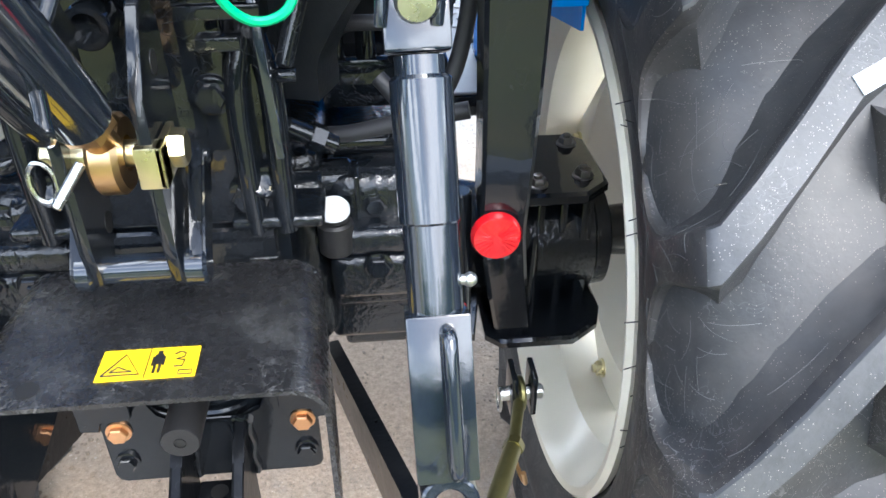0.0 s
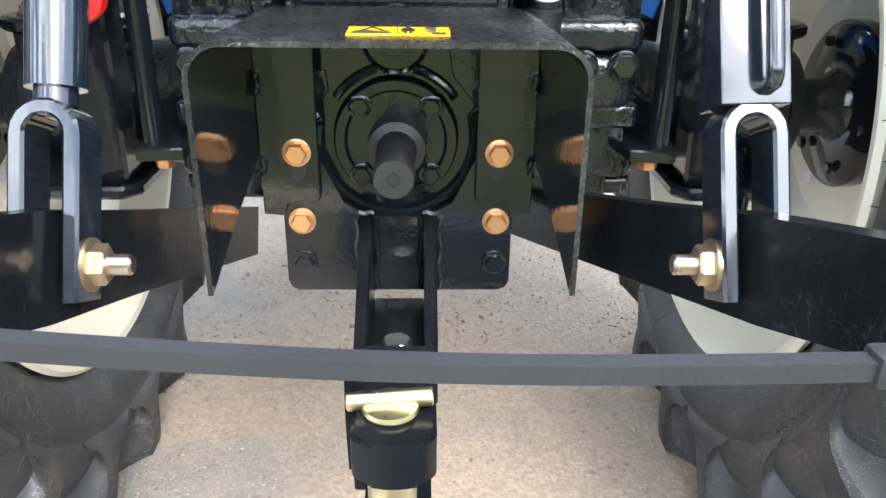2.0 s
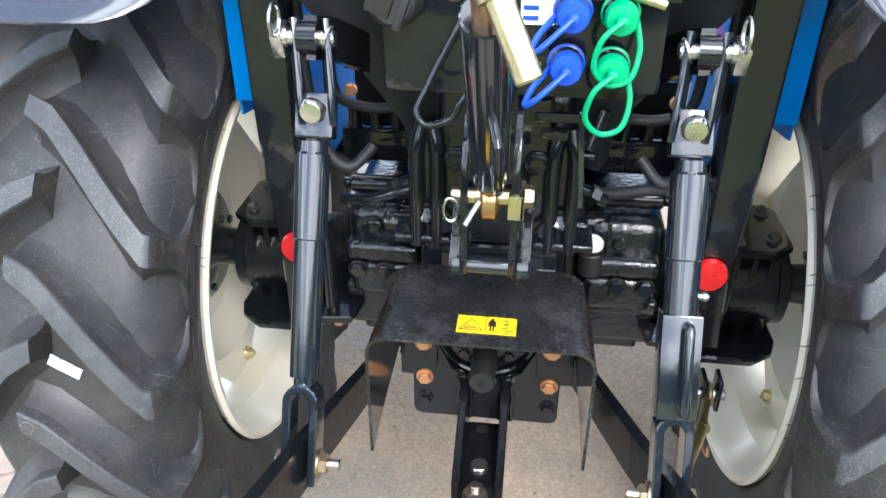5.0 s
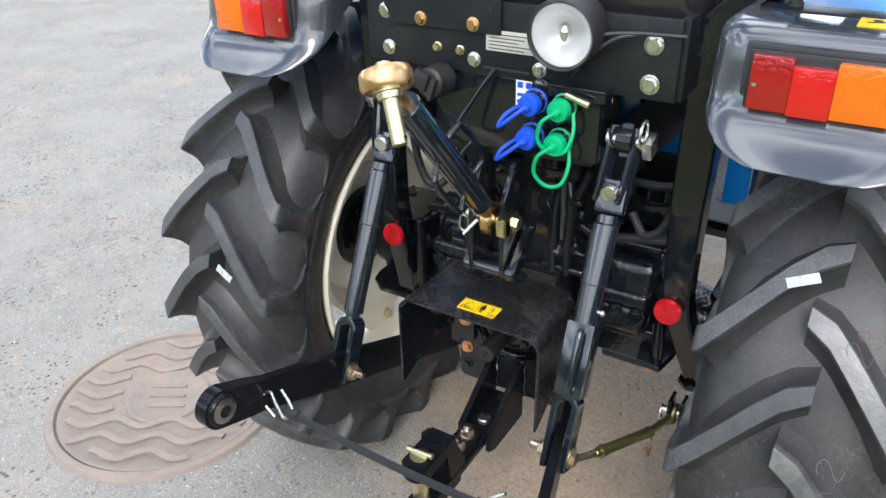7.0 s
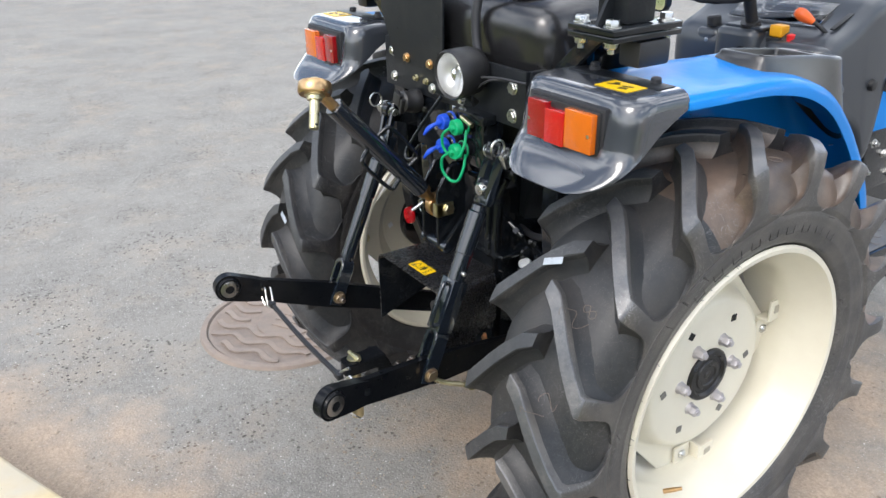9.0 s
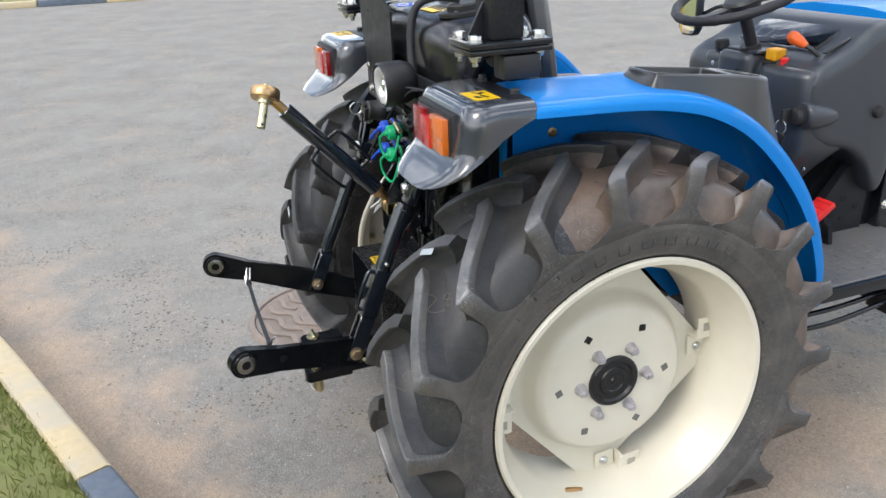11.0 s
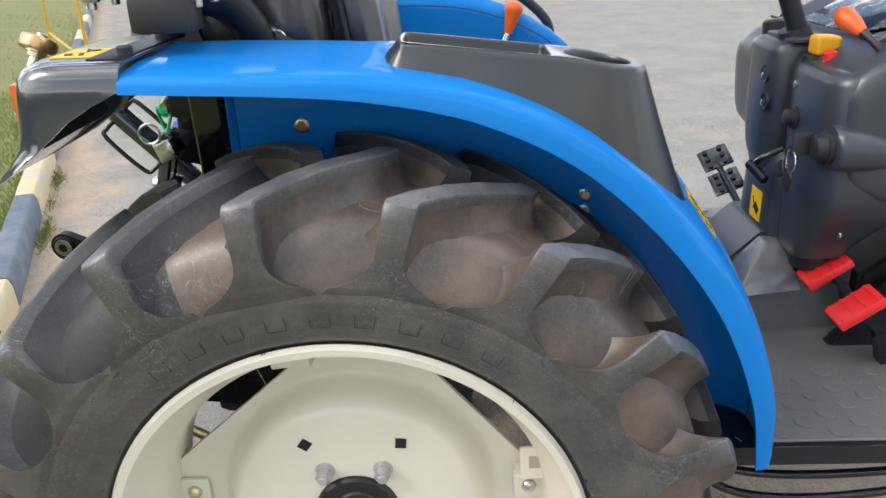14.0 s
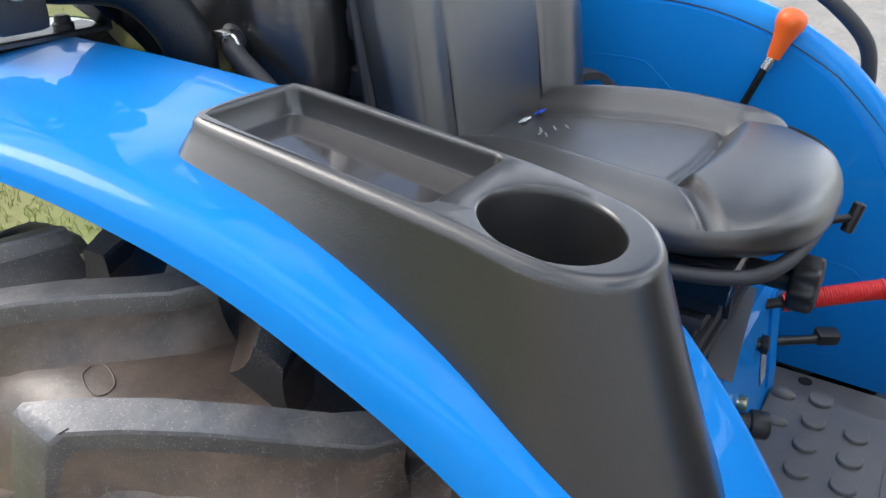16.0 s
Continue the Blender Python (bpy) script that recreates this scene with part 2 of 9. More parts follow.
CAST = material("painted_black_casting", (0.005, 0.007, 0.010), 0.45, coat=1.0, coat_ior=1.55, bump=0.6, bump_scale=110, distance=0.0030, coat_rough=0.03, spec=0.1)
SATIN = material("satin_black_paint", (0.008, 0.010, 0.013), 0.38, spec=0.3, bump=0.25, bump_scale=320, tint=(0.030, 0.030, 0.030), tint_amount=0.4, tint_scale=14, scuff=0.12)
DUSTY = material("dusty_black_sheet", (0.012, 0.012, 0.013), 0.27, bump=0.35, bump_scale=260, tint=(0.10, 0.10, 0.098), tint_amount=0.32, tint_scale=16, tint_from=0.50, tint_to=0.74, scuff=0.9, spec=0.6, vary=0.6, scale=180)
POLY = material("glossy_black_polyethylene", (0.012, 0.012, 0.013), 0.24, bump=0.15, bump_scale=160, rough_vary=0.06, spec=0.9)
PLASTIC = material("black_moulded_plastic", (0.017, 0.017, 0.018), 0.42, bump=0.2, bump_scale=420)
GREY = material("dark_grey_textured_plastic", (0.012, 0.0118, 0.012), 0.34, coat=0.65, coat_rough=0.20, coat_ior=1.6, bump=0.30, bump_scale=900, distance=0.0005, spec=0.6, rough_vary=0.05, scuff=0.05)
DASH = material("slate_grey_moulded_plastic", (0.030, 0.035, 0.043), 0.33, bump=0.05, bump_scale=900, distance=0.0004, spec=0.8, vary=0.04, rough_vary=0.03)
SMOKE = material("dark_grey_gloss_paint", (0.040, 0.045, 0.055), 0.2, coat=1.0, vary=0.05, coat_rough=0.015, coat_ior=1.6, spec=0.6)
BLUE = material("bright_blue_paint", (0.002, 0.198, 0.60), 0.5, coat=0.4, vary=0.03, coat_rough=0.010, spec=0.08, coat_ior=1.40)
CREAM = material("cream_rim_paint", (0.74, 0.70, 0.58), 0.35, coat=0.35, vary=0.04, scale=12, tint=(0.55, 0.48, 0.36), tint_amount=0.25, tint_scale=5, coat_rough=0.1)
RUBBER = material("dusty_black_rubber", (0.022, 0.022, 0.024), 0.55, bump=0.35, bump_scale=240, distance=0.001, tint=(0.070, 0.064, 0.058), tint_amount=0.7, tint_scale=14.0, vary=0.5, scale=75, scuff=0.45, spec=0.4, tint_from=0.46, tint_to=0.70, speck=0.5, speck_tone=(0.25, 0.22, 0.19))
# dusted rubber of the right tyre's outer side, skylight put into its paler tone
SILL = material("skylit_dusted_rubber", (0.050, 0.048, 0.047), 0.42, bump=0.4, bump_scale=220, distance=0.001, tint=(0.130, 0.117, 0.104), tint_amount=0.7, tint_scale=11.0, vary=0.6, scale=110, scuff=0.9, spec=0.8, tint_from=0.42, tint_to=0.70, speck=0.30)
GROOVE = material("brown_dusted_rubber", (0.050, 0.043, 0.039), 0.36, bump=0.3, bump_scale=200, distance=0.001, tint=(0.205, 0.142, 0.104), tint_amount=0.8, tint_scale=5.0, tint_from=0.40, tint_to=0.66, vary=0.45, scale=120, scuff=0.5, rough_vary=0.12, spec=0.55, speck=0.25, speck_tone=(0.34, 0.27, 0.21))
# apart from the brown dust, darker than GROOVE for bowls that see less sky
SLICK = material("clean_black_rubber", (0.024, 0.026, 0.029), 0.50, bump=0.3, bump_scale=200, distance=0.001, tint=(0.072, 0.066, 0.062), tint_amount=0.7, tint_scale=8.0, vary=0.5, scale=70, scuff=0.5, rough_vary=0.11, spec=0.5, speck=0.3, speck_tone=(0.25, 0.22, 0.19))
# rubbed lug faces of the right outer side, lightened for the sky above them
TREAD = material("skylit_rubbed_lug_face", (0.078, 0.080, 0.086), 0.38, bump=0.45, bump_scale=260, distance=0.001, tint=(0.230, 0.215, 0.200), tint_amount=0.65, tint_scale=18, vary=0.4, scale=120, scuff=0.6, spec=0.9, speck=0.35)
# the other lug faces: worn rubber with shade put into a darker tone
SHADED_WEAR = material("shaded_worn_lug_face", (0.046, 0.048, 0.053), 0.50, bump=0.4, bump_scale=240, distance=0.001, tint=(0.10, 0.10, 0.10), tint_amount=0.6, tint_scale=16, vary=0.4, scale=120, scuff=0.45, spec=0.5, speck=0.3)
GUM = material("black_rubber_strap", (0.020, 0.021, 0.025), 0.55, bump=0.2, bump_scale=300)
ZINC = material("zinc_plated_steel", (0.62, 0.62, 0.60), 0.28, metal=1.0, vary=0.15)
GOLD = material("yellow_zinc_steel", (0.68, 0.61, 0.38), 0.30, metal=1.0, vary=0.2)
BRASS = material("bronze_zinc_steel", (0.62, 0.40, 0.20), 0.30, metal=1.0, vary=0.2)
FORK = material("dull_bronze_zinc", (0.46, 0.35, 0.22), 0.34, metal=0.9, vary=0.3, tint=(0.30, 0.27, 0.24), tint_amount=0.6, tint_scale=60)
COPPER = material("orange_zinc_steel", (0.75, 0.40, 0.20), 0.32, metal=0.85, vary=0.2)
RED = material("red_plastic", (0.70, 0.022, 0.022), 0.4, vary=0.06)
ORANGE = material("orange_plastic", (0.80, 0.13, 0.02), 0.35, vary=0.06)
YELLOW = material("yellow_plastic", (0.80, 0.38, 0.012), 0.4, vary=0.06)
DECAL = material("yellow_warning_film", (0.82, 0.52, 0.008), 0.35, vary=0.05)
INK = material("black_print", (0.012, 0.012, 0.012), 0.45)
GREEN = material("green_plastic", (0.0, 0.36, 0.14), 0.4, vary=0.06)
COBALT = material("cobalt_blue_plastic", (0.01, 0.07, 0.55), 0.4, vary=0.06)
TRAY = material("glossy_tray_floor", (0.036, 0.035, 0.036), 0.10, coat=0.6, vary=0.3, rough_vary=0.06, scale=90)
WHITE = material("white_film", (0.75, 0.77, 0.78), 0.4, vary=0.05)
VINYL = material("black_seat_vinyl", (0.017, 0.0165, 0.0155), 0.36, coat=0.6, coat_rough=0.22, coat_ior=1.65, bump=0.45, bump_scale=900, distance=0.0006, rough_vary=0.06, spec=0.8, vary=0.15, tint=(0.040, 0.038, 0.036), tint_amount=0.3, tint_scale=9)
MAT = material("grey_rubber_mat", (0.120, 0.120, 0.122), 0.40, bump=0.3, bump_scale=260, distance=0.001, tint=(0.17, 0.155, 0.14), tint_amount=0.55, tint_scale=7, scuff=0.3)
HUB = material("black_hub_plastic", (0.012, 0.012, 0.013), 0.3)
IRON = material("cast_iron_cover", (0.25, 0.205, 0.175), 0.7, bump=0.6, bump_scale=120, tint=(0.34, 0.26, 0.20), tint_amount=0.6, tint_scale=8, vary=0.25)
KERB_Y = material("cream_painted_kerb", (0.62, 0.50, 0.30), 0.7, bump=0.5, bump_scale=60, tint=(0.50, 0.46, 0.38), tint_amount=0.9, tint_scale=5, vary=0.2)
KERB_B = material("slate_painted_kerb", (0.105, 0.135, 0.18), 0.7, bump=0.5, bump_scale=60, tint=(0.22, 0.24, 0.27), tint_amount=0.8, tint_scale=6, vary=0.25)
LEAF = material("hedge_leaf", (0.055, 0.115, 0.022), 0.55, vary=0.5, scale=3)
GRASS = material("mown_grass", (0.19, 0.24, 0.055), 0.7, vary=0.5, scale=9, tint=(0.34, 0.31, 0.12), tint_amount=0.7, tint_scale=2.5)
SOIL = material("turf_soil", (0.17, 0.19, 0.06), 0.9, vary=0.4, scale=14, bump=0.6, bump_scale=30, tint=(0.25, 0.21, 0.10), tint_amount=0.8, tint_scale=2.0)
FENCE = material("yellow_fence_paint", (0.62, 0.36, 0.03), 0.5, vary=0.2)


def lens(name, base, rough=0.12):
    m = material(name, base, rough, coat=1.0, vary=0.08, scale=60, bump=0.35, bump_scale=160, distance=0.003)
    b = m.node_tree.nodes["Principled BSDF"]
    b.inputs["Transmission Weight"].default_value = 0.12
    return m


LENS_RED = lens("red_lens", (0.55, 0.006, 0.008))
LENS_CRIMSON = lens("dark_red_lens", (0.30, 0.003, 0.006))
LENS_AMBER = lens("amber_lens", (0.72, 0.15, 0.005))
REFLECT = lens("red_reflector", (0.62, 0.008, 0.015), 0.2)


def glass(name, tone=(1, 1, 1), rough=0.02):
    m = bpy.data.materials.new(name)
    m.use_nodes = True
    b = m.node_tree.nodes["Principled BSDF"]
    b.inputs["Base Color"].default_value = (*tone, 1)
    b.inputs["Roughness"].default_value = rough
    b.inputs["Transmission Weight"].default_value = 1.0
    b.inputs["IOR"].default_value = 1.45
    return m


GLASS = glass("clear_lamp_glass")
MIRROR = material("mirror_glass", (0.9, 0.92, 0.92), 0.02, metal=1.0, vary=0.0, rough_vary=0.0)
SILVER = material("bright_reflector", (0.85, 0.86, 0.88), 0.12, metal=1.0, vary=0.05)


def asphalt():
    m = bpy.data.materials.new("worn_asphalt")
    m.use_nodes = True
    N, L = m.node_tree.nodes, m.node_tree.links
    bs = N["Principled BSDF"]
    co = N.new("ShaderNodeTexCoord")

    def nz(scale, detail=6, rough=0.6):
        n = N.new("ShaderNodeTexNoise")
        n.inputs["Scale"].default_value, n.inputs["Detail"].default_value, n.inputs["Roughness"].default_value = scale, detail, rough
        L.new(co.outputs["Object"], n.inputs["Vector"])
        return n.outputs["Fac"]

    def ramp(src, a, b, hi=1.0):
        r = N.new("ShaderNodeValToRGB")
        r.color_ramp.elements[0].position, r.color_ramp.elements[1].position = a, b
        r.color_ramp.elements[1].color = (hi, hi, hi, 1)
        L.new(src, r.inputs["Fac"])
        return r.outputs["Color"]

    def mix(fac, a, b):
        x = N.new("ShaderNodeMix")
        x.data_type = "RGBA"
        L.new(fac, x.inputs["Factor"])
        for k, v in ((6, a), (7, b)):
            if isinstance(v, tuple):
                x.inputs[k].default_value = (*v, 1)
            else:
                L.new(v, x.inputs[k])
        return x.outputs[2]
    grain = mix(ramp(nz(210, 5, 0.8), 0.36, 0.64), (0.135, 0.129, 0.118), (0.370, 0.352, 0.320))
    vor = N.new("ShaderNodeTexVoronoi")
    vor.inputs["Scale"].default_value = 120
    L.new(co.outputs["Object"], vor.inputs["Vector"])
    stones = mix(ramp(vor.outputs["Distance"], 0.12, 0.34), (0.40, 0.375, 0.335), (0.185, 0.177, 0.160))
    base = mix(ramp(nz(30, 5, 0.75), 0.42, 0.62), grain, stones)
    fines = mix(ramp(nz(360, 3, 0.7), 0.40, 0.62), (0.255, 0.243, 0.220), (0.345, 0.328, 0.295))
    worn = mix(ramp(nz(1.5, 12, 0.72), 0.40, 0.60, 0.75), base, fines)
    gritty = mix(ramp(nz(260, 4, 0.75), 0.36, 0.64), (0.27, 0.222, 0.172), (0.45, 0.375, 0.295))
    dust = mix(ramp(nz(2.2, 12, 0.72), 0.50, 0.68, 0.62), worn, gritty)
    dust = mix(ramp(nz(0.8, 10, 0.72), 0.54, 0.72, 0.28), dust, (0.165, 0.160, 0.152))
    dust = mix(ramp(nz(1.6, 11, 0.70), 0.60, 0.69, 0.55), dust, (0.190, 0.160, 0.130))
    dust = mix(ramp(nz(5.5, 8, 0.70), 0.60, 0.72, 0.5), dust, (0.40, 0.375, 0.335))

    # crumbs: broken-out stones leave dark pits, loose chips lie as pale specks
    def crumbs(scale, share, size):
        v = N.new("ShaderNodeTexVoronoi")
        v.inputs["Scale"].default_value = scale
        L.new(co.outputs["Object"], v.inputs["Vector"])
        q = N.new("ShaderNodeSeparateColor")
        L.new(v.outputs["Color"], q.inputs[0])
        g, c, a = N.new("ShaderNodeMath"), N.new("ShaderNodeMath"), N.new("ShaderNodeMath")
        g.operation, c.operation, a.operation = "LESS_THAN", "LESS_THAN", "MULTIPLY"
        g.inputs[1].default_value, c.inputs[1].default_value = share, size
        L.new(q.outputs[0], g.inputs[0])
        L.new(v.outputs["Distance"], c.inputs[0])
        L.new(g.outputs[0], a.inputs[0])
        L.new(c.outputs[0], a.inputs[1])
        return a.outputs[0]
    holes = mix(ramp(nz(2.1, 7, 0.7), 0.46, 0.58), (0, 0, 0), crumbs(70, 0.24, 0.42))
    dust = mix(holes, dust, (0.070, 0.064, 0.056))
    ruts = mix(ramp(nz(1.2, 6, 0.65), 0.50, 0.64), (0, 0, 0), ramp(nz(24, 7, 0.78), 0.57, 0.64))
    dust = mix(ruts, dust, (0.120, 0.112, 0.100))
    dust = mix(crumbs(260, 0.10, 0.40), dust, (0.10, 0.094, 0.085))
    dust = mix(crumbs(240, 0.05, 0.36), dust, (0.62, 0.60, 0.56))
    dust = mix(crumbs(80, 0.035, 0.22), dust, (0.66, 0.64, 0.60))
    # sand swept against the kerb and carried in under the tractor
    sep = N.new("ShaderNodeSeparateXYZ")
    L.new(co.outputs["Object"], sep.inputs[0])

    def calc(op, a, b=0.0):
        n = N.new("ShaderNodeMath")
        n.operation = op
        for i, v in ((0, a), (1, b)):
            if isinstance(v, (int, float)):
                n.inputs[i].default_value = v
            else:
                L.new(v, n.inputs[i])
        return n.outputs[0]
    X_, Y_ = sep.outputs["X"], sep.outputs["Y"]
    off = calc("SUBTRACT", Y_, calc("ADD", calc("MULTIPLY", X_, 0.41), -1.182))
    near_kerb = calc("SUBTRACT", 1.0, calc("MULTIPLY", off, 1.7))
    ex, ey = calc("MULTIPLY", calc("SUBTRACT", X_, 0.12), 1.55), calc("MULTIPLY", calc("SUBTRACT", Y_, 0.55), 1.15)
    under = calc("SUBTRACT", 1.45, calc("SQRT", calc("ADD", calc("MULTIPLY", ex, ex), calc("MULTIPLY", ey, ey))))
    sand = calc("ADD", calc("MAXIMUM", calc("MINIMUM", near_kerb, 0.9), calc("MINIMUM", under, 1.0)), calc("MULTIPLY", calc("SUBTRACT", nz(3.0, 8, 0.65), 0.5), 2.6))
    dust = mix(ramp(sand, 0.10, 0.80, 0.85), dust, mix(ramp(nz(120, 5, 0.75), 0.34, 0.66), (0.30, 0.225, 0.163), (0.56, 0.425, 0.310)))
    L.new(dust, bs.inputs["Base Color"])
    bs.inputs["Roughness"].default_value = 0.8
    b = N.new("ShaderNodeBump")
    b.inputs["Strength"].default_value, b.inputs["Distance"].default_value = 0.75, 0.005
    rough_h = mix(nz(9, 6), vor.outputs["Distance"], nz(160, 5, 0.75))
    L.new(mix(ruts, mix(holes, rough_h, (0, 0, 0)), (0.1, 0.1, 0.1)), b.inputs["Height"])
    L.new(b.outputs["Normal"], bs.inputs["Normal"])
    return m


ASPHALT = asphalt()

BOWL = material("satin_lamp_bowl", (0.70, 0.71, 0.71), 0.38, metal=0.7, vary=0.05)

# ---- ground, kerb, manhole, verge ----
GROUND_Z = -0.012
KERB_A, KERB_B0 = Vector((0, -1.170, 0)), Vector((-1, -0.402, 0)).normalized()   # a point of the kerb's foot, and its direction away
KERB_N = Vector((0.402, -1, 0)).normalized() * 1.0                              # from the road towards the verge


def kerb_at(along, into, z=0.0):
    p = KERB_A + KERB_B0 * along + KERB_N * into
    return Vector((p.x, p.y, z + GROUND_Z))


bm = B()
vs = [bm.verts.new((x, y, GROUND_Z)) for x, y in ((-400, -400), (400, -400), (400, 400), (-400, 400))]
bm.faces.new(vs)
solid("ground", bm, ASPHALT, "worn grey asphalt yard with sandy dust and grit", "ground", kind="structure")

# grit and small stones lying on the asphalt
ICO = B()
bmesh.ops.create_icosphere(ICO, subdivisions=1, radius=1.0)
ico_v, ico_f = [v.co.copy() for v in ICO.verts], [[v.index for v in f.verts] for f in ICO.faces]
ICO.free()
rnd = random.Random(5)
gv, gf = [], []
for k in range(6200):
    if k < 4800:
        x, y = rnd.uniform(-0.55, 0.55), rnd.uniform(-0.6, 1.3)
        if noise.noise((x * 5, y * 5, 3)) < rnd.uniform(-0.5, 0.35):
            continue
    else:
        along, into = rnd.uniform(-2.0, 7), -abs(rnd.gauss(0, 0.30))
        p = kerb_at(along, into)
        x, y = p.x, p.y
    r = rnd.uniform(0.0010, 0.0036) * (1.8 if rnd.random() < 0.06 else 1)
    m = Matrix.Translation((x, y, GROUND_Z + r * 0.3)) @ pose(0, 0, 0, 0, 0, rnd.uniform(0, 360)) @ Matrix.Diagonal((r * rnd.uniform(1, 1.5), r * rnd.uniform(0.6, 1), r * 0.7, 1))
    n = len(gv)
    gv += [m @ (v * rnd.uniform(0.75, 1.1)) for v in ico_v]
    gf += [[n + i for i in f] for f in ico_f]
GRIT = material("sandy_grit", (0.30, 0.245, 0.19), 0.9, vary=0.8, scale=45)
me = bpy.data.meshes.new("grit")
me.from_pydata(gv, [], gf)
me.materials.append(GRIT)
tagged(new("grit", me), "loose sandy grit and small stones on asphalt", "grit", kind="stuff")

# manhole
MH = Vector((-1.12, -0.375, GROUND_Z))
manhole = thing("manhole_cover", MH, "rusty cast-iron manhole cover with a wavy relief", "manhole cover")
bm = B()
lathe(bm, [(0.0, 0.352), (0.012, 0.346), (0.013, 0.325), (0.006, 0.322), (0.0, 0.320)], MH, (0, 0, 1), 64)
part("frame_ring", bm, IRON, manhole)
bm = B()
lathe(bm, [(0.002, 0.317), (0.006, 0.316), (0.006, 0.302), (0.003, 0.298), (0.003, 0.0005)], MH, (0, 0, 1), 64)
part("lid", bm, IRON, manhole)
bm = B()
for k in range(-4, 5):
    off = k * 0.066 + 0.010
    half = math.sqrt(max(0.0, 0.292 ** 2 - off * off))
    segs = [(-half, half)] if abs(k) > 1 else [(-half, -0.150), (0.125, half)]
    for a, b in segs:
        n = max(6, int((b - a) / 0.012))
        pts = []
        for i in range(n + 1):
            u = a + (b - a) * i / n
            v = off + 0.017 * math.sin(u * 37 + 0.6 * math.sin(k * 1.3))
            pts.append(MH + Vector((u * 0.86 - v * 0.5, u * 0.5 + v * 0.86, 0.0035)))
        tube(bm, pts, 0.01, smooth=0, flat=(0.0105, 0.0075))
part("wave_rib", bm, IRON, manhole, kind="stuff")
bm = B()
lathe(bm, [(0.002, 0.125), (0.009, 0.122), (0.009, 0.112), (0.006, 0.108), (0.006, 0.0005)], MH, (0, 0, 1), 48)
for k in range(3):
    box(bm, MH + Vector((0.02 * (k - 1) * 1.6, 0.028 * (k - 1) * -1.2, 0.008)), (0.11, 0.012, 0.006), pose(0, 0, 0, 0, 0, 30), 0.002)
part("medallion", bm, IRON, manhole)

# kerb of painted concrete blocks
kerb = thing("kerb", kerb_at(0, 0), "concrete kerb painted in faded cream and slate blocks", "kerb", kind="structure")
LONG = 1.20
blocks = {}
for mat_k, key in ((KERB_Y, "y"), (KERB_B, "b")):
    bm = B()
    prof = [(0, -0.05), (0.004, 0.10), (0.016, 0.132), (0.028, 0.138), (0.112, 0.138), (0.117, 0.128), (0.117, -0.05)]
    nseg = 8
    loft(bm, [[Vector((LONG * (i / nseg) * 0.992, p[0] + 0.004 * noise.noise((i * 0.7, p[0] * 20, p[1] * 20)), p[1] + 0.004 * noise.noise((i * 0.9, p[1] * 9, 4)))) for p in prof] for i in range(nseg + 1)])
    me = bpy.data.meshes.new("kerbstone")
    bmesh.ops.recalc_face_normals(bm, faces=bm.faces)
    shade(bm, 50)
    bm.to_mesh(me)
    bm.free()
    me.materials.append(mat_k)
    blocks[key] = me
for k in range(-7, 24):
    ob = new("kerbstone", blocks["y" if k % 2 == 0 else "b"])
    ob.parent = kerb
    at = KERB_B0 * (k * LONG + 0.20)
    ob.matrix_basis = Matrix.Translation(at) @ Matrix(((KERB_B0.x, KERB_N.x, 0, 0), (KERB_B0.y, KERB_N.y, 0, 0), (0, 0, 1, 0), (0, 0, 0, 1)))

# verge
bm = B()
nu, nv = 60, 24
grid = []
for i in range(nu + 1):
    row = []
    for j in range(nv + 1):
        along, into = -8 + 50 * i / nu, 0.113 + 14 * (j / nv) ** 1.6
        row.append(bm.verts.new(kerb_at(along, into, 0.10 + min(0.3, 0.05 * into) + 0.015 * noise.noise((along * 2, into * 2, 0)))))
    grid.append(row)
for i in range(nu):
    for j in range(nv):
        bm.faces.new((grid[i][j], grid[i + 1][j], grid[i + 1][j + 1], grid[i][j + 1]))
solid("verge", bm, SOIL, "mown grass verge behind the kerb", "verge", kind="structure")
rnd = random.Random(8)


verts, faces = [], []
for k in range(30000):
    along = rnd.uniform(-1.5, 6) if k < 22000 else rnd.uniform(-2, 14)
    into = 0.112 + (rnd.random() ** 1.8) * (2.2 if k < 22000 else 6)
    p = kerb_at(along, into, 0.095 + min(0.3, 0.05 * into))
    h, w, lean, a = rnd.uniform(0.015, 0.05), rnd.uniform(0.0012, 0.0028), rnd.uniform(0.0, 0.03), rnd.uniform(0, 6.28)
    d = Vector((math.cos(a), math.sin(a), 0))
    s = Vector((-d.y, d.x, 0)) * w
    mid = p + d * lean * 0.35 + Vector((0, 0, h * 0.6))
    n0 = len(verts)
    verts += [p - s, p + s, mid + s * 0.7, p + d * lean + Vector((0, 0, h)), mid - s * 0.7]
    faces.append((n0, n0 + 1, n0 + 2, n0 + 3, n0 + 4))
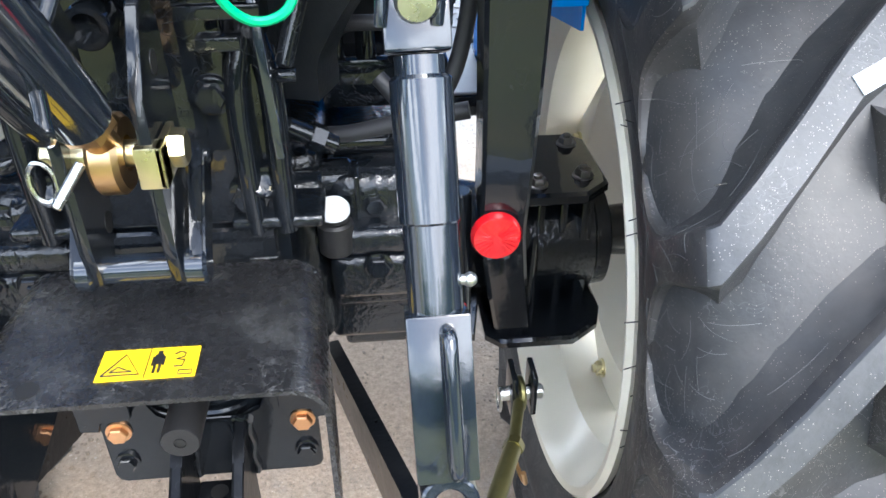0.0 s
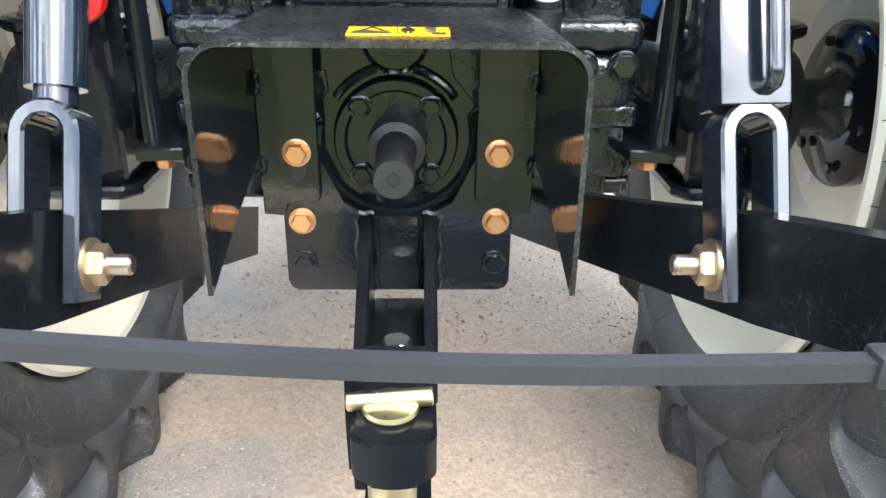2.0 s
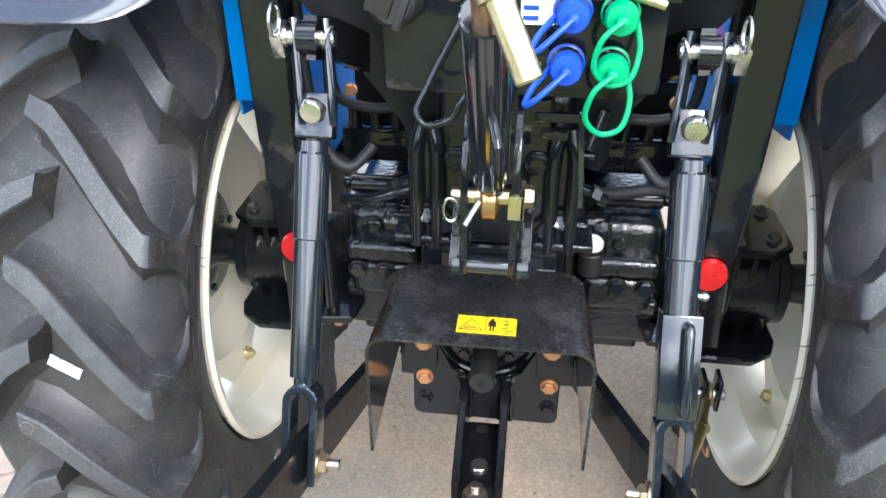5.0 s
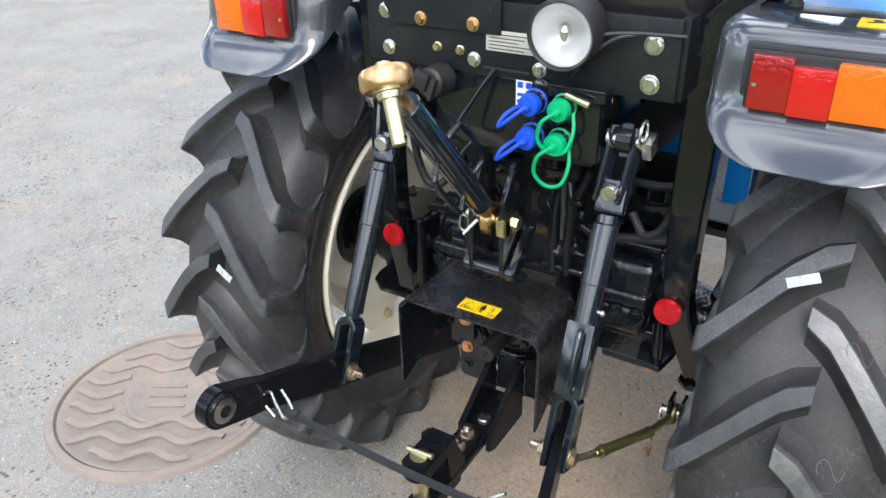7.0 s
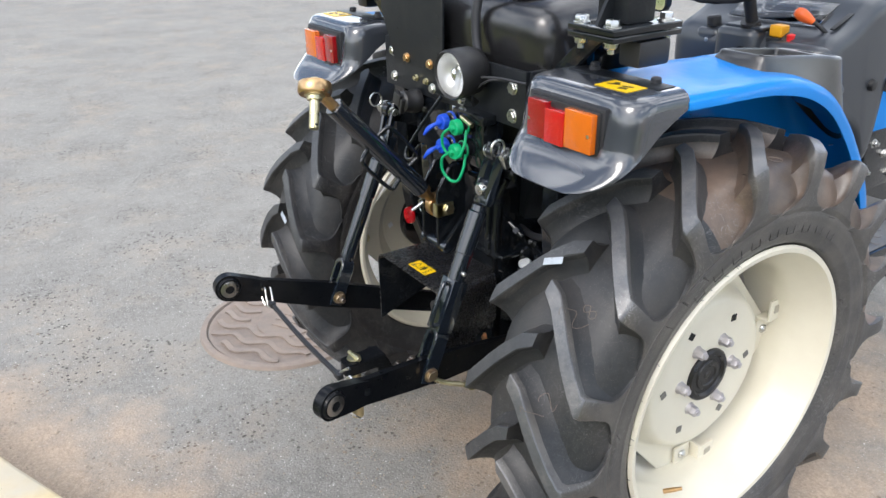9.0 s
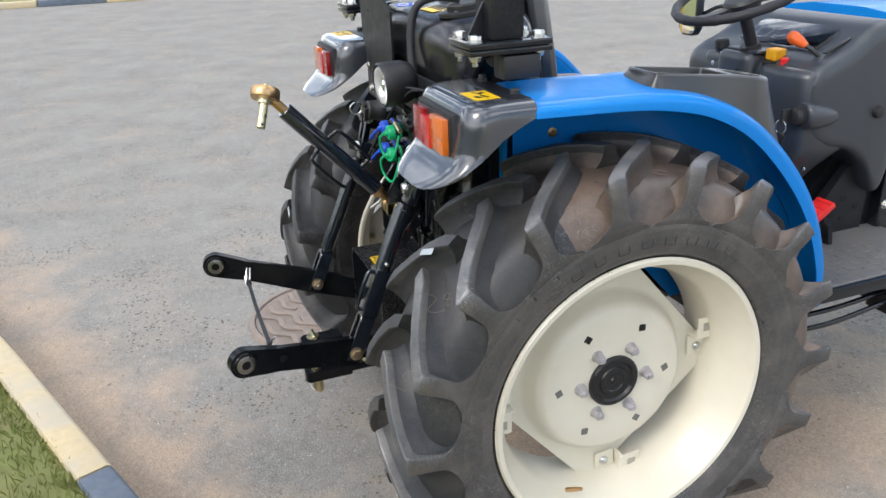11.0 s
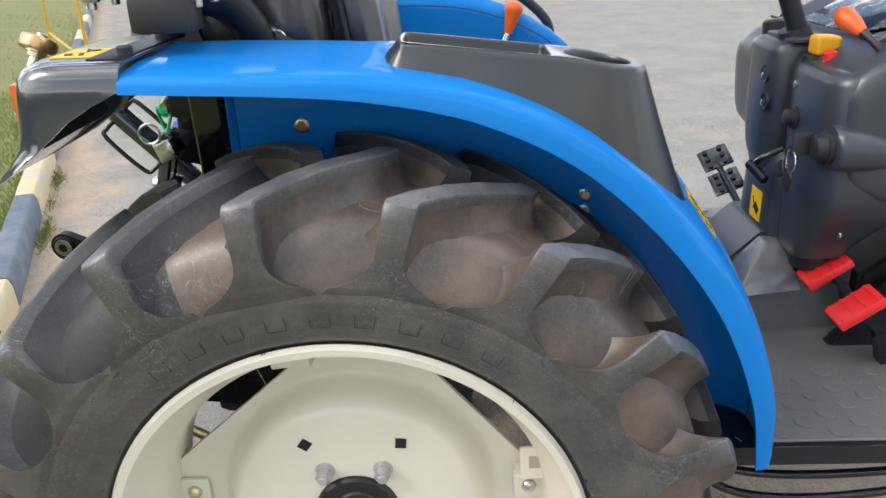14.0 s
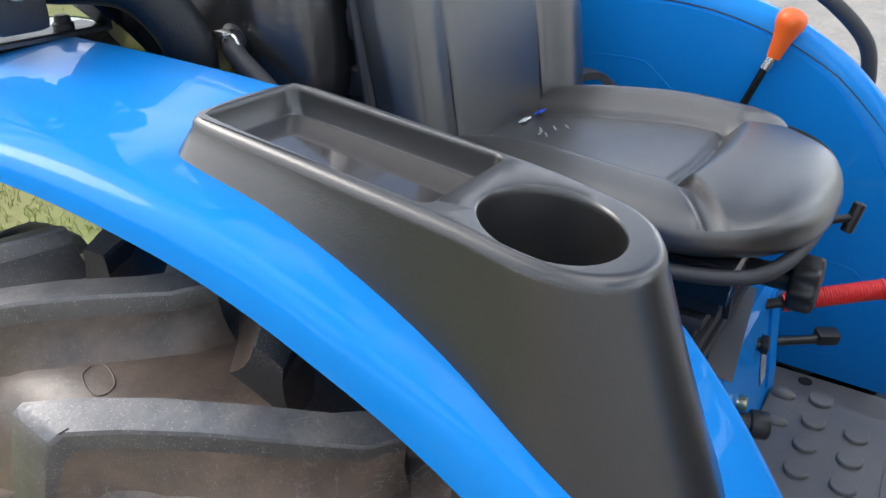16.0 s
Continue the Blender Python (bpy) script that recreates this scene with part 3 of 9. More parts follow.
for along0, into0, count in ((2.2, -0.02, 130), (2.34, -0.02, 60), (2.75, -0.02, 40), (3.3, -0.02, 170), (4.6, -0.02, 50), (5.5, -0.03, 120)):   # tufts at the kerb's foot
    for k in range(count):
        p = kerb_at(along0 + rnd.gauss(0, 0.10), into0 - abs(rnd.gauss(0, 0.025)), 0.0)
        h, w, lean, a = rnd.uniform(0.012, 0.042), 0.0018, rnd.uniform(0.0, 0.04), rnd.uniform(0, 6.28)
        d = Vector((math.cos(a), math.sin(a), 0))
        s = Vector((-d.y, d.x, 0)) * w
        mid = p + d * lean * 0.35 + Vector((0, 0, h * 0.6))
        n0 = len(verts)
        verts += [p - s, p + s, mid + s * 0.7, p + d * lean + Vector((0, 0, h)), mid - s * 0.7]
        faces.append((n0, n0 + 1, n0 + 2, n0 + 3, n0 + 4))
me = bpy.data.meshes.new("grass")
me.from_pydata([tuple(v) for v in verts], [], faces)
me.materials.append(GRASS)
tagged(new("grass", me), "short green and straw-coloured grass blades", "grass", kind="stuff")

# hedge behind the verge: many small leaves over an uneven core
verts, faces = [], []
rnd = random.Random(11)
for k in range(26000):
    along = rnd.uniform(-9, 16)
    hh = 1.5 + 0.4 * noise.noise((along * 0.8, 0, 3)) + 0.25 * noise.noise((along * 2.5, 2, 3))
    zz = 0.25 + rnd.random() ** 0.8 * hh
    dep = 4.6 + 0.5 * noise.noise((along * 1.3, zz * 1.6, 7)) + rnd.random() * 0.35
    if zz > 0.25 + hh * 0.9:
        dep += rnd.random() * 1.2
    c = kerb_at(along, dep, zz)
    a, b = Vector((rnd.gauss(0, 1), rnd.gauss(0, 1), rnd.gauss(0, 1))).normalized(), Vector((rnd.gauss(0, 1), rnd.gauss(0, 1), rnd.gauss(0, 1))).normalized()
    b = (b - a * a.dot(b)).normalized()
    L_, W_ = rnd.uniform(0.04, 0.08), rnd.uniform(0.02, 0.035)
    n0 = len(verts)
    verts += [c - a * L_, c + b * W_, c + a * L_, c - b * W_]
    faces.append((n0, n0 + 1, n0 + 2, n0 + 3))
me = bpy.data.meshes.new("foliage")
me.from_pydata([tuple(v) for v in verts], [], faces)
me.materials.append(LEAF)
hedge = thing("hedge", kerb_at(3, 5), "dense green leafy hedge behind the verge", "hedge", kind="stuff")
ob = new("foliage", me)
ob.parent = hedge
ob.matrix_parent_inverse = Matrix.Translation(-Vector(hedge.location))
# solid near-black core, stands in for the shade between the leaves
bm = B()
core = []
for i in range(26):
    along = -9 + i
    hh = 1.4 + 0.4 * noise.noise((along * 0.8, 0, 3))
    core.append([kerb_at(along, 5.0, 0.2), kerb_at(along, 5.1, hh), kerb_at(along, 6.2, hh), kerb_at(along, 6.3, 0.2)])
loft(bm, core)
part("shade_core", bm, material("hedge_shade", (0.020, 0.032, 0.010), 0.9, vary=0.5, scale=5), hedge)

# far kerb across the yard
far = thing("far_kerb", (-20, 0, GROUND_Z), "distant cream and slate painted kerb", "kerb", kind="structure")
for k in range(-14, 14):
    bm = B()
    span(bm, (-20.6, k * 1.6, GROUND_Z), (-20.3, k * 1.6 + 1.58, GROUND_Z + 0.15), 0.02)
    part("kerbstone", bm, KERB_Y if k % 2 else KERB_B, far)
bm = B()
span(bm, (-60, -40, GROUND_Z), (-20.6, 40, GROUND_Z + 0.14))
solid("far_verge", bm, SOIL, "distant grass verge", "verge", kind="structure")

# tubular barrier standing by the kerb
barrier = thing("barrier", (-7.7, -4.4, GROUND_Z), "yellow tubular steel barrier, paint worn at its feet", "barrier")
bz = GROUND_Z
b1, b2 = Vector((-6.80, -3.74, bz)), Vector((-8.68, -5.06, bz))
for nm, pts in (("post", (b1 + Vector((0, 0, 0.02)), b1 + Vector((0, 0, 1.0)))), ("post", (b2 + Vector((0, 0, 0.02)), b2 + Vector((0, 0, 1.0)))),
                ("rail", (b1 + Vector((0, 0, 1.0)), b2 + Vector((0, 0, 1.0)))), ("rail", (b1 + Vector((0, 0, 0.16)), b2 + Vector((0, 0, 0.26))))):
    bm = B()
    rod(bm, *pts, 0.018, n=12)
    part(nm, bm, FENCE, barrier)
for b0 in (b1, b2):
    bm = B()
    d = Vector((-0.292, 0.469, 0)) * 0.55
    rod(bm, b0 - d + Vector((0, 0, 0.018)), b0 + d + Vector((0, 0, 0.018)), 0.018, n=12)
    part("foot", bm, material("rusty_foot", (0.20, 0.11, 0.06), 0.7, vary=0.3), barrier, "rusty foot bar")

# ---- tractor ----
tractor = thing("tractor", (0, 0, GROUND_Z), "blue compact tractor with black rear linkage and cream wheels", "tractor")
AY, AZ = -0.012, 0.557           # rear axle
TX, LAT = 0.572, 0.94           # tyre middle, and its width against the drawn section


def wheel_point(x, ang, r):
    """ang runs forward over the top from straight up."""
    return Vector((x, AY + r * math.sin(ang), AZ + r * math.cos(ang)))


def tyre_mesh():
    bm = B()
    n = 108
    prof = [(-0.125, 0.352), (-0.148, 0.375), (-0.163, 0.42), (-0.1648, 0.430), (-0.1658, 0.434), (-0.1655, 0.438), (-0.165, 0.455), (-0.159, 0.473), (-0.1535, 0.488), (-0.147, 0.501), (-0.138, 0.514), (-0.127, 0.5245), (-0.112, 0.533), (-0.092, 0.5395), (-0.06, 0.5435), (-0.03, 0.5455), (0, 0.546),
            (0.03, 0.5455), (0.06, 0.5435), (0.092, 0.5395), (0.112, 0.533), (0.127, 0.5245), (0.138, 0.514), (0.147, 0.501), (0.1535, 0.488), (0.159, 0.473), (0.165, 0.455), (0.1655, 0.438), (0.1658, 0.434), (0.1648, 0.430), (0.163, 0.415), (0.160, 0.405), (0.1605, 0.402), (0.158, 0.397), (0.150, 0.378), (0.147, 0.370), (0.142, 0.368), (0.125, 0.352)]
    rows = [[wheel_point(TX + w * LAT, 2 * math.pi * k / n, r) for k in range(n)] for w, r in prof]
    loft(bm, rows, False)
    return bm


def lug_mesh(k, sgn, count=18):
    """One tread lug, from the middle of the tread out over the shoulder and down the sidewall."""
    bm = B()
    a0 = radians(10.3) + 2 * math.pi * (k + (0.5 if sgn < 0 else 0)) / count
    step = math.pi / count

    def bowl_half(r):
        """Half the width of rubber left between two round-bottomed bowls, at radius r."""
        if r >= 0.532:
            return 0.0200
        return max(0.0185, step * r - math.sqrt(max(0.0, 0.0770 ** 2 - (0.532 - r) ** 2)))
    # over the tread: lateral place, top and foot radius, turn ahead of the shoulder, half widths
    secs = [(-0.016, 0.592, -0.016, 0.5455, 0.300, 0.0155, 0.036), (0.020, 0.593, 0.020, 0.5445, 0.268, 0.0195, 0.044), (0.060, 0.592, 0.060, 0.5415, 0.200, 0.0215, 0.050),
            (0.100, 0.588, 0.096, 0.5370, 0.122, 0.0220, 0.052), (0.135, 0.582, 0.120, 0.5280, 0.052, 0.0220, 0.050), (0.160, 0.576, 0.133, 0.5140, 0.004, 0.0220, 0.045)]
    tread = len(secs)
    # down the sidewall, flaring round the foot of the bowls
    wall = ((0.168, 0.570, 0.140, 0.506), (0.172, 0.550, 0.145, 0.498), (0.174, 0.530, 0.149, 0.491), (0.1748, 0.515, 0.152, 0.485), (0.1748, 0.502, 0.1545, 0.479), (0.1744, 0.490, 0.157, 0.474), (0.1736, 0.480, 0.159, 0.4695),
            (0.1728, 0.472, 0.1605, 0.4655), (0.1720, 0.466, 0.162, 0.4625), (0.1714, 0.461, 0.163, 0.4595), (0.1708, 0.4580, 0.1638, 0.4575), (0.1700, 0.4560, 0.164, 0.4555), (0.165, 0.445, 0.162, 0.445))
    for i, (w, rt, wb, rb) in enumerate(wall):
        ht = bowl_half(rt) + (0.0012 if i == 0 else 0)
        flare = 0.010 * max(0.0, 1 - i / 4)
        secs.append((w, rt, wb, rb, -0.018 * min(1, i / 8), ht, min(step * rb, 0.8 * (ht + 0.005) + 0.2 * bowl_half(rb) + flare)))
    rows = []
    rise = (0.0, 0.06, 0.17, 0.36, 0.66, 0.955)
    for wt, rt, wb, rb, turn, ht, hb in secs:
        j = 0.0015 * noise.noise((k * 3.1, wt * 30, sgn))
        c = a0 + turn
        left = [(wb + (wt - wb) * f, rb + (rt - rb) * f, ht + (hb - ht) * (1 - f) ** 2.6) for f in rise]
        cols = [(w, r, -h) for w, r, h in left] + [(wt + j, rt + j + 0.0006, -ht + 0.0022), (wt + j, rt + j + 0.001, 0.0), (wt + j, rt + j + 0.0006, ht - 0.0022)] + [(w, r, h) for w, r, h in left[::-1]]
        rows.append([wheel_point(TX + sgn * LAT * w, c + h / r, r) for w, r, h in cols])
    vs = loft(bm, rows, True, True)
    bm.faces.ensure_lookup_table()
    n = len(rows[0])
    for i in range(len(rows) - 1):          # the walls of the bowls hold brown dust
        for q in range(n):
            if q in (0, 1, 2, 3, n - 2, n - 3, n - 4, n - 5, n - 1):
                bm.faces[i * n + q].material_index = 1
            elif i < tread and 5 <= q <= n - 7:
                bm.faces[i * n + q].material_index = 2
    for v in bm.verts:                      # the load flattens the tread on the ground
        v.co.z = max(v.co.z, GROUND_Z + 0.002)
    return bm


OPENING = material("dark_opening", (0.01, 0.01, 0.01), 0.9)
# grey for the dim space seen through a hole, shade put into the colour
BEHIND = material("shaded_grey_behind_hole", (0.16, 0.155, 0.14), 0.8)
# cream of the rim seen through a slot, its shade mixed into the colour
SHADE_CREAM = material("shaded_cream_paint", (0.40, 0.37, 0.30), 0.6, vary=0.1)


def rear_wheel(side):
    global SIDE
    SIDE = side
    # pressed disc: raised middle, octagonal skirt
    X0, XS = 0.612, 0.556
    bm = B()
    n = 96

    def edge(a):
        best = 9.0
        for k in range(4):
            u = abs((a - radians(45 + 90 * k) + math.pi) % (2 * math.pi) - math.pi)
            if u < math.pi / 2 - 0.01:
                best = min(best, 0.243 / math.cos(u))
        return min(best, 0.312)
    rows = []
    for x, r, f in ((X0, 0.05, 0), (X0, 0.150, 0), (X0, 0.185, 0), (X0 - 0.006, 0.196, 0), (X0 - 0.022, 0.207, 0), (XS + 0.014, 0.216, 0), (XS + 0.003, 0.223, 0), (XS, 0.230, 0), (XS, 0, 1), (XS - 0.009, 0, 1), (XS - 0.009, 0.228, 0), (X0 - 0.03, 0.20, 0), (X0 - 0.009, 0.18, 0), (X0 - 0.009, 0.05, 0)):
        rows.append([wheel_point(x, 2 * math.pi * k / n, edge(2 * math.pi * k / n - radians(4)) if f else r) for k in range(n)])
    loft(bm, rows + [rows[0]], False)
    bmesh.ops.remove_doubles(bm, verts=bm.verts, dist=1e-6)
    wheel = part("rear_wheel", bm, CREAM, tractor, "cream steel wheel with a chevron-lug tyre")
    tyre = part("tyre", tyre_mesh(), (RUBBER, GROOVE, SLICK, SILL), wheel, "large black chevron-lug tyre dusted brown", angle=60)
    for p in tyre.data.polygons:            # dust lies in the grooves, between the shoulders; right outer wall paler for skylight
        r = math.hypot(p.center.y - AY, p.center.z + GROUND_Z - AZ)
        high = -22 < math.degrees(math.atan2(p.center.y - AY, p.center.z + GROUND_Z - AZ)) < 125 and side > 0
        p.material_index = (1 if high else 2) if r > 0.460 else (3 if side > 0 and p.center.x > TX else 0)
    for sgn in (-1, 1):
        for k in range(18):
            a0 = (10.3 + 20 * (k + (0.5 if sgn < 0 else 0)) + 180) % 360 - 180
            # right outer lugs take the paler, skylit copies; all others the darker ones
            part("tread_lug", lug_mesh(k, sgn), (SILL if side * sgn > 0 and side > 0 else RUBBER, GROOVE if side > 0 and -22 < a0 < 125 else SLICK, TREAD if side > 0 and sgn > 0 else SHADED_WEAR), wheel, angle=46)
    bm = B()
    n = 96
    prof = [(0.712, 0.346), (0.714, 0.357), (0.706, 0.362), (0.696, 0.358), (0.692, 0.355), (0.690, 0.346), (0.684, 0.341), (0.668, 0.340), (0.662, 0.333), (0.648, 0.331), (0.628, 0.318), (0.600, 0.312), (0.500, 0.312), (0.475, 0.335), (0.454, 0.342), (0.448, 0.350),
            (0.444, 0.358), (0.434, 0.362), (0.428, 0.356), (0.430, 0.346), (0.445, 0.336), (0.465, 0.328), (0.492, 0.304), (0.60, 0.303), (0.632, 0.309), (0.66, 0.328), (0.70, 0.340), (0.712, 0.346)]
    lathe(bm, [(a, r) for a, r in prof], (0, AY, AZ), (1, 0, 0), n)
    bmesh.ops.remove_doubles(bm, verts=bm.verts, dist=1e-6)
    part("rim", bm, CREAM, wheel)
    # brackets that join rim and disc
    for k, a in enumerate((-6, 88, 176, 270)):
        a = radians(a)
        bm = B()
        u, v = wheel_point(0, a, 1) - wheel_point(0, a, 0), wheel_point(0, a + math.pi / 2, 1) - wheel_point(0, a, 0)
        c = wheel_point(XS, a, 0.0)
        X = Vector((1, 0, 0))
        m = Matrix((( *u, 0), (*v, 0), (*X, 0), (0, 0, 0, 1))).transposed()
        base = Matrix.Translation(c) @ m
        box(bm, base @ Vector((0.285, 0.0, 0.006)), (0.06, 0.055, 0.008), m, 0.003)
        box(bm, base @ Vector((0.285, -0.034, 0.018)), (0.055, 0.008, 0.034), m, 0.003)
        box(bm, base @ Vector((0.290, -0.060, 0.033)), (0.050, 0.060, 0.008), m, 0.003)
        part("rim_bracket", bm, CREAM, wheel)
        # slot drawn as a plate in shaded cream, not cut through
        bm = B()
        box(bm, base @ Vector((0.288, -0.064, 0.0375)), (0.018, 0.022, 0.003), m)
        part("slot", bm, SHADE_CREAM, wheel)
        bm = B()
        p = base @ Vector((0.280, 0.004, 0.010))
        ball(bm, p + Vector((0.002, 0, 0)), 0.0125, (0.7, 1, 1), 16)
        part("carriage_bolt", bm, (GOLD, ZINC, ZINC, GOLD)[k], wheel)
        bm = B()
        bolt(bm, base @ Vector((0.280, 0.004, -0.010)), (-1, 0, 0), 0.011, 0.011, 0.006)
        part("carriage_nut", bm, GOLD, wheel)
    for k in range(6):
        a = radians(89 - 60 * k)
        bm = B()
        p = wheel_point(X0, a, 0.092)
        lathe(bm, [(0, 0.016), (0.008, 0.0130), (0.0085, 0.0130)], p, (1, 0, 0), 20, True)
        lathe(bm, [(0.007, 0.0130), (0.020, 0.0130), (0.023, 0.0105)], p, (1, 0, 0), 6, True)
        lathe(bm, [(0.022, 0.0075), (0.027, 0.0075), (0.028, 0.0065)], p, (1, 0, 0), 14, True)
        part("wheel_nut", bm, material("dull_wheel_nut", (0.50, 0.48, 0.50), 0.45, metal=0.6) if "dull_wheel_nut" not in bpy.data.materials else bpy.data.materials["dull_wheel_nut"], wheel)
        # hole plates: black or grey stands in for the shade behind the disc
        p = wheel_point(X0 + 0.0005, radians(90 - 60 * k), 0.150)
        bm = B()
        box(bm, p, (0.003, 0.017, 0.017), pose(0, 0, 0, 25 + 60 * k, 0, 0))
        part("square_hole", bm, OPENING if k in (1, 2) else BEHIND, wheel)
        # white plate on the inner face stands in for daylight through the hole
        bm = B()
        box(bm, p - Vector((0.0095, 0, 0)), (0.004, 0.017, 0.017), pose(0, 0, 0, 25 + 60 * k, 0, 0))
        part("square_hole", bm, WHITE, wheel)
    bm = B()
    lathe(bm, [(-0.004, 0.069), (0.006, 0.068), (0.010, 0.064), (0.0105, 0.055), (0.004, 0.050), (0.004, 0.040), (0.008, 0.037), (0.008, 0.028), (0.005, 0.025), (0.005, 0.011), (0.008, 0.009), (0.008, 0.0005)], (X0, AY, AZ), (1, 0, 0), 48)
    part("hub_cap", bm, HUB, wheel, "glossy black plastic hub cap")
    bm = B()
    p = wheel_point(0.640, radians(207), 0.303)
    q = wheel_point(0.662, radians(205), 0.283)
    rod(bm, p, q, 0.006, n=12)
    rod(bm, q, q + (q - p).normalized() * 0.014, 0.0045, n=12)
    part("valve", bm, BRASS, wheel, "brass tyre valve with a dark cap")
    # hub drum and half shaft on the inner side
    bm = B()
    lathe(bm, [(X0 - 0.011, 0.112), (X0 - 0.030, 0.112), (X0 - 0.036, 0.104), (X0 - 0.037, 0.050), (X0 - 0.055, 0.038), (0.50, 0.0345), (0.44, 0.0345)], (0, AY, AZ), (1, 0, 0), 40)
    fla = part("axle_flange", bm, BLACK, wheel)
    for k in range(6):
        bm = B()
        bolt(bm, wheel_point(X0 - 0.037, radians(82 - 60 * k), 0.086), (-1, 0, 0), 0.007, 0.010, washer=False)
        part("flange_stud", bm, BLACK, fla)
    SIDE = 1


rear_wheel(1)
rear_wheel(-1)

# fine rubber hairs left by the mould, and raised blocks in place of the maker's lettering
rnd = random.Random(4)
for side, wheel_ in ((1, 0), (-1, 1)):
    SIDE = side
    wheel_ = [o for o in tractor.children if o.name.startswith("rear_wheel")][wheel_]
    bm = B()
    for k in range(110):
        a, s_ = rnd.uniform(0, 2 * math.pi), rnd.choice((-1, 1))
        r = rnd.choice((0.364, 0.372, 0.44, 0.585))
        x = TX + s_ * LAT * {0.364: 0.138, 0.372: 0.146, 0.44: 0.166, 0.585: 0.158}[r]
        p = wheel_point(x, a, r)
        q = p + Vector((s_ * rnd.uniform(0.006, 0.014), rnd.uniform(-0.004, 0.004), rnd.uniform(-0.004, 0.004)))
        tube(bm, [p, q], 0.0006, 4, smooth=0)
    part("mould_hairs", bm, RUBBER, wheel_, kind="stuff")
    for k in range(9):
        a = radians(-34 + 8.2 * k)
        bm = B()
        pts = [wheel_point(TX + LAT * 0.1625, a + da, r) for da, r in ((-0.034, 0.398), (0.030, 0.398), (0.030, 0.424), (-0.034, 0.424))]
        tube(bm, pts, 0.0009, 6, closed=True, smooth=0)
        part("raised_block", bm, RUBBER, wheel_)
SIDE = 1
from mathutils.bvhtree import BVHTree
# paper stickers on two lugs, and moulded size marks in the bowls
STROKES = {"1": [[(0.2, 0.8), (0.5, 1), (0.5, 0)]], "2": [[(0, 0.8), (0.25, 1), (0.65, 0.95), (0.7, 0.7), (0, 0), (0.75, 0)]], "A": [[(0, 0), (0.4, 1), (0.8, 0)], [(0.15, 0.35), (0.65, 0.35)]],
           "Z": [[(0, 1), (0.7, 1), (0, 0), (0.75, 0)]], "O": [[(0.4, 1), (0.75, 0.8), (0.75, 0.2), (0.4, 0), (0.05, 0.2), (0.05, 0.8), (0.4, 1)]], "8": [[(0.4, 0.5), (0.7, 0.7), (0.4, 1), (0.1, 0.7), (0.4, 0.5), (0.75, 0.25), (0.4, 0), (0.05, 0.25), (0.4, 0.5)]]}
CHALK = material("pale_mould_mark", (0.135, 0.108, 0.088), 0.5)
PAPER = material("torn_white_paper", (0.42, 0.46, 0.51), 0.6, vary=0.15, scale=60, tint=(0.16, 0.16, 0.16), tint_amount=0.9, tint_scale=55, tint_from=0.55, tint_to=0.62)
DULL_FILM = material("dusty_clear_film", (0.34, 0.37, 0.40), 0.3, vary=0.3, scale=60, tint=(0.12, 0.12, 0.12), tint_amount=0.7, tint_scale=25)
wheels = [o for o in tractor.children if o.name.startswith("rear_wheel")]
for side, ang, x, turn in ((1, -48.0, 0.536, 26), (-1, -74.0, 0.510, -24)):
    a = radians(ang)
    bm = B()
    m = Matrix.Translation(wheel_point(side * x, a, 0.5940)) @ pose(0, 0, 0, -ang, 0, 0) @ pose(0, 0, 0, 0, 0, turn)
    box(bm, m.translation, (0.044, 0.015, 0.0012), m.to_3x3().to_4x4(), 0.0003)
    part("paper_sticker", bm, PAPER, wheels[0 if side > 0 else 1], "small white paper sticker")
def wheel_skin(wheel_):
    """Search tree of the tyre and lugs of a wheel, in world metres."""
    vs_, fs_ = [], []
    for o in wheel_.children:
        if o.name.startswith(("tyre", "tread_lug")):
            k = len(vs_)
            vs_ += [v.co + ORIGIN[o] for v in o.data.vertices]
            fs_ += [[k + i for i in f.vertices] for f in o.data.polygons]
    return BVHTree.FromPolygons(vs_, fs_)


SKIN = [wheel_skin(w_) for w_ in wheels[:2]]


def on_skin(tree, p):
    """The point of the tread straight under p, seen from the axle outwards."""
    out_ = Vector((0, p.y - AY, p.z - AZ)).normalized()
    hit_, nrm, _, _ = tree.ray_cast(Vector((p.x, AY, AZ)) + out_ * 0.75, -out_)
    return p if hit_ is None else hit_ + out_ * 0.0004


for side, text, ang, x, turn in ((1, "12", -74.5, 0.628, 70), (1, "28", -54.0, 0.632, 70), (1, "Z", 27.7, 0.634, 200), (1, "O", 6.5, 0.652, 160), (1, "12", 44.0, 0.632, 200), (-1, "12", -84.0, 0.585, 0), (-1, "A", -64.0, 0.585, 20), (-1, "8", -44.0, 0.59, 20)):
    m = Matrix.Translation(wheel_point(side * x, radians(ang), 0.5455 - 1.3 * max(0, x - 0.625))) @ pose(0, 0, 0, -ang, 0, 0) @ pose(0, 0, 0, 0, side * 12, turn)
    for i, ch in enumerate(text):
        bm = B()
        for st in STROKES[ch]:
            tube(bm, [on_skin(SKIN[0 if side > 0 else 1], p_) for p_ in curve_pts([m @ Vector((0.026 * (px - 0.5 * len(text) + i), 0.034 * (py - 0.5), 0.001)) for px, py in st], 4)], 0.0008, 6, smooth=0)
        part("mould_mark", bm, CHALK, wheels[0 if side > 0 else 1])

HAIRLINE = material("pale_scratch", (0.088, 0.088, 0.088), 0.6)
rnd = random.Random(21)
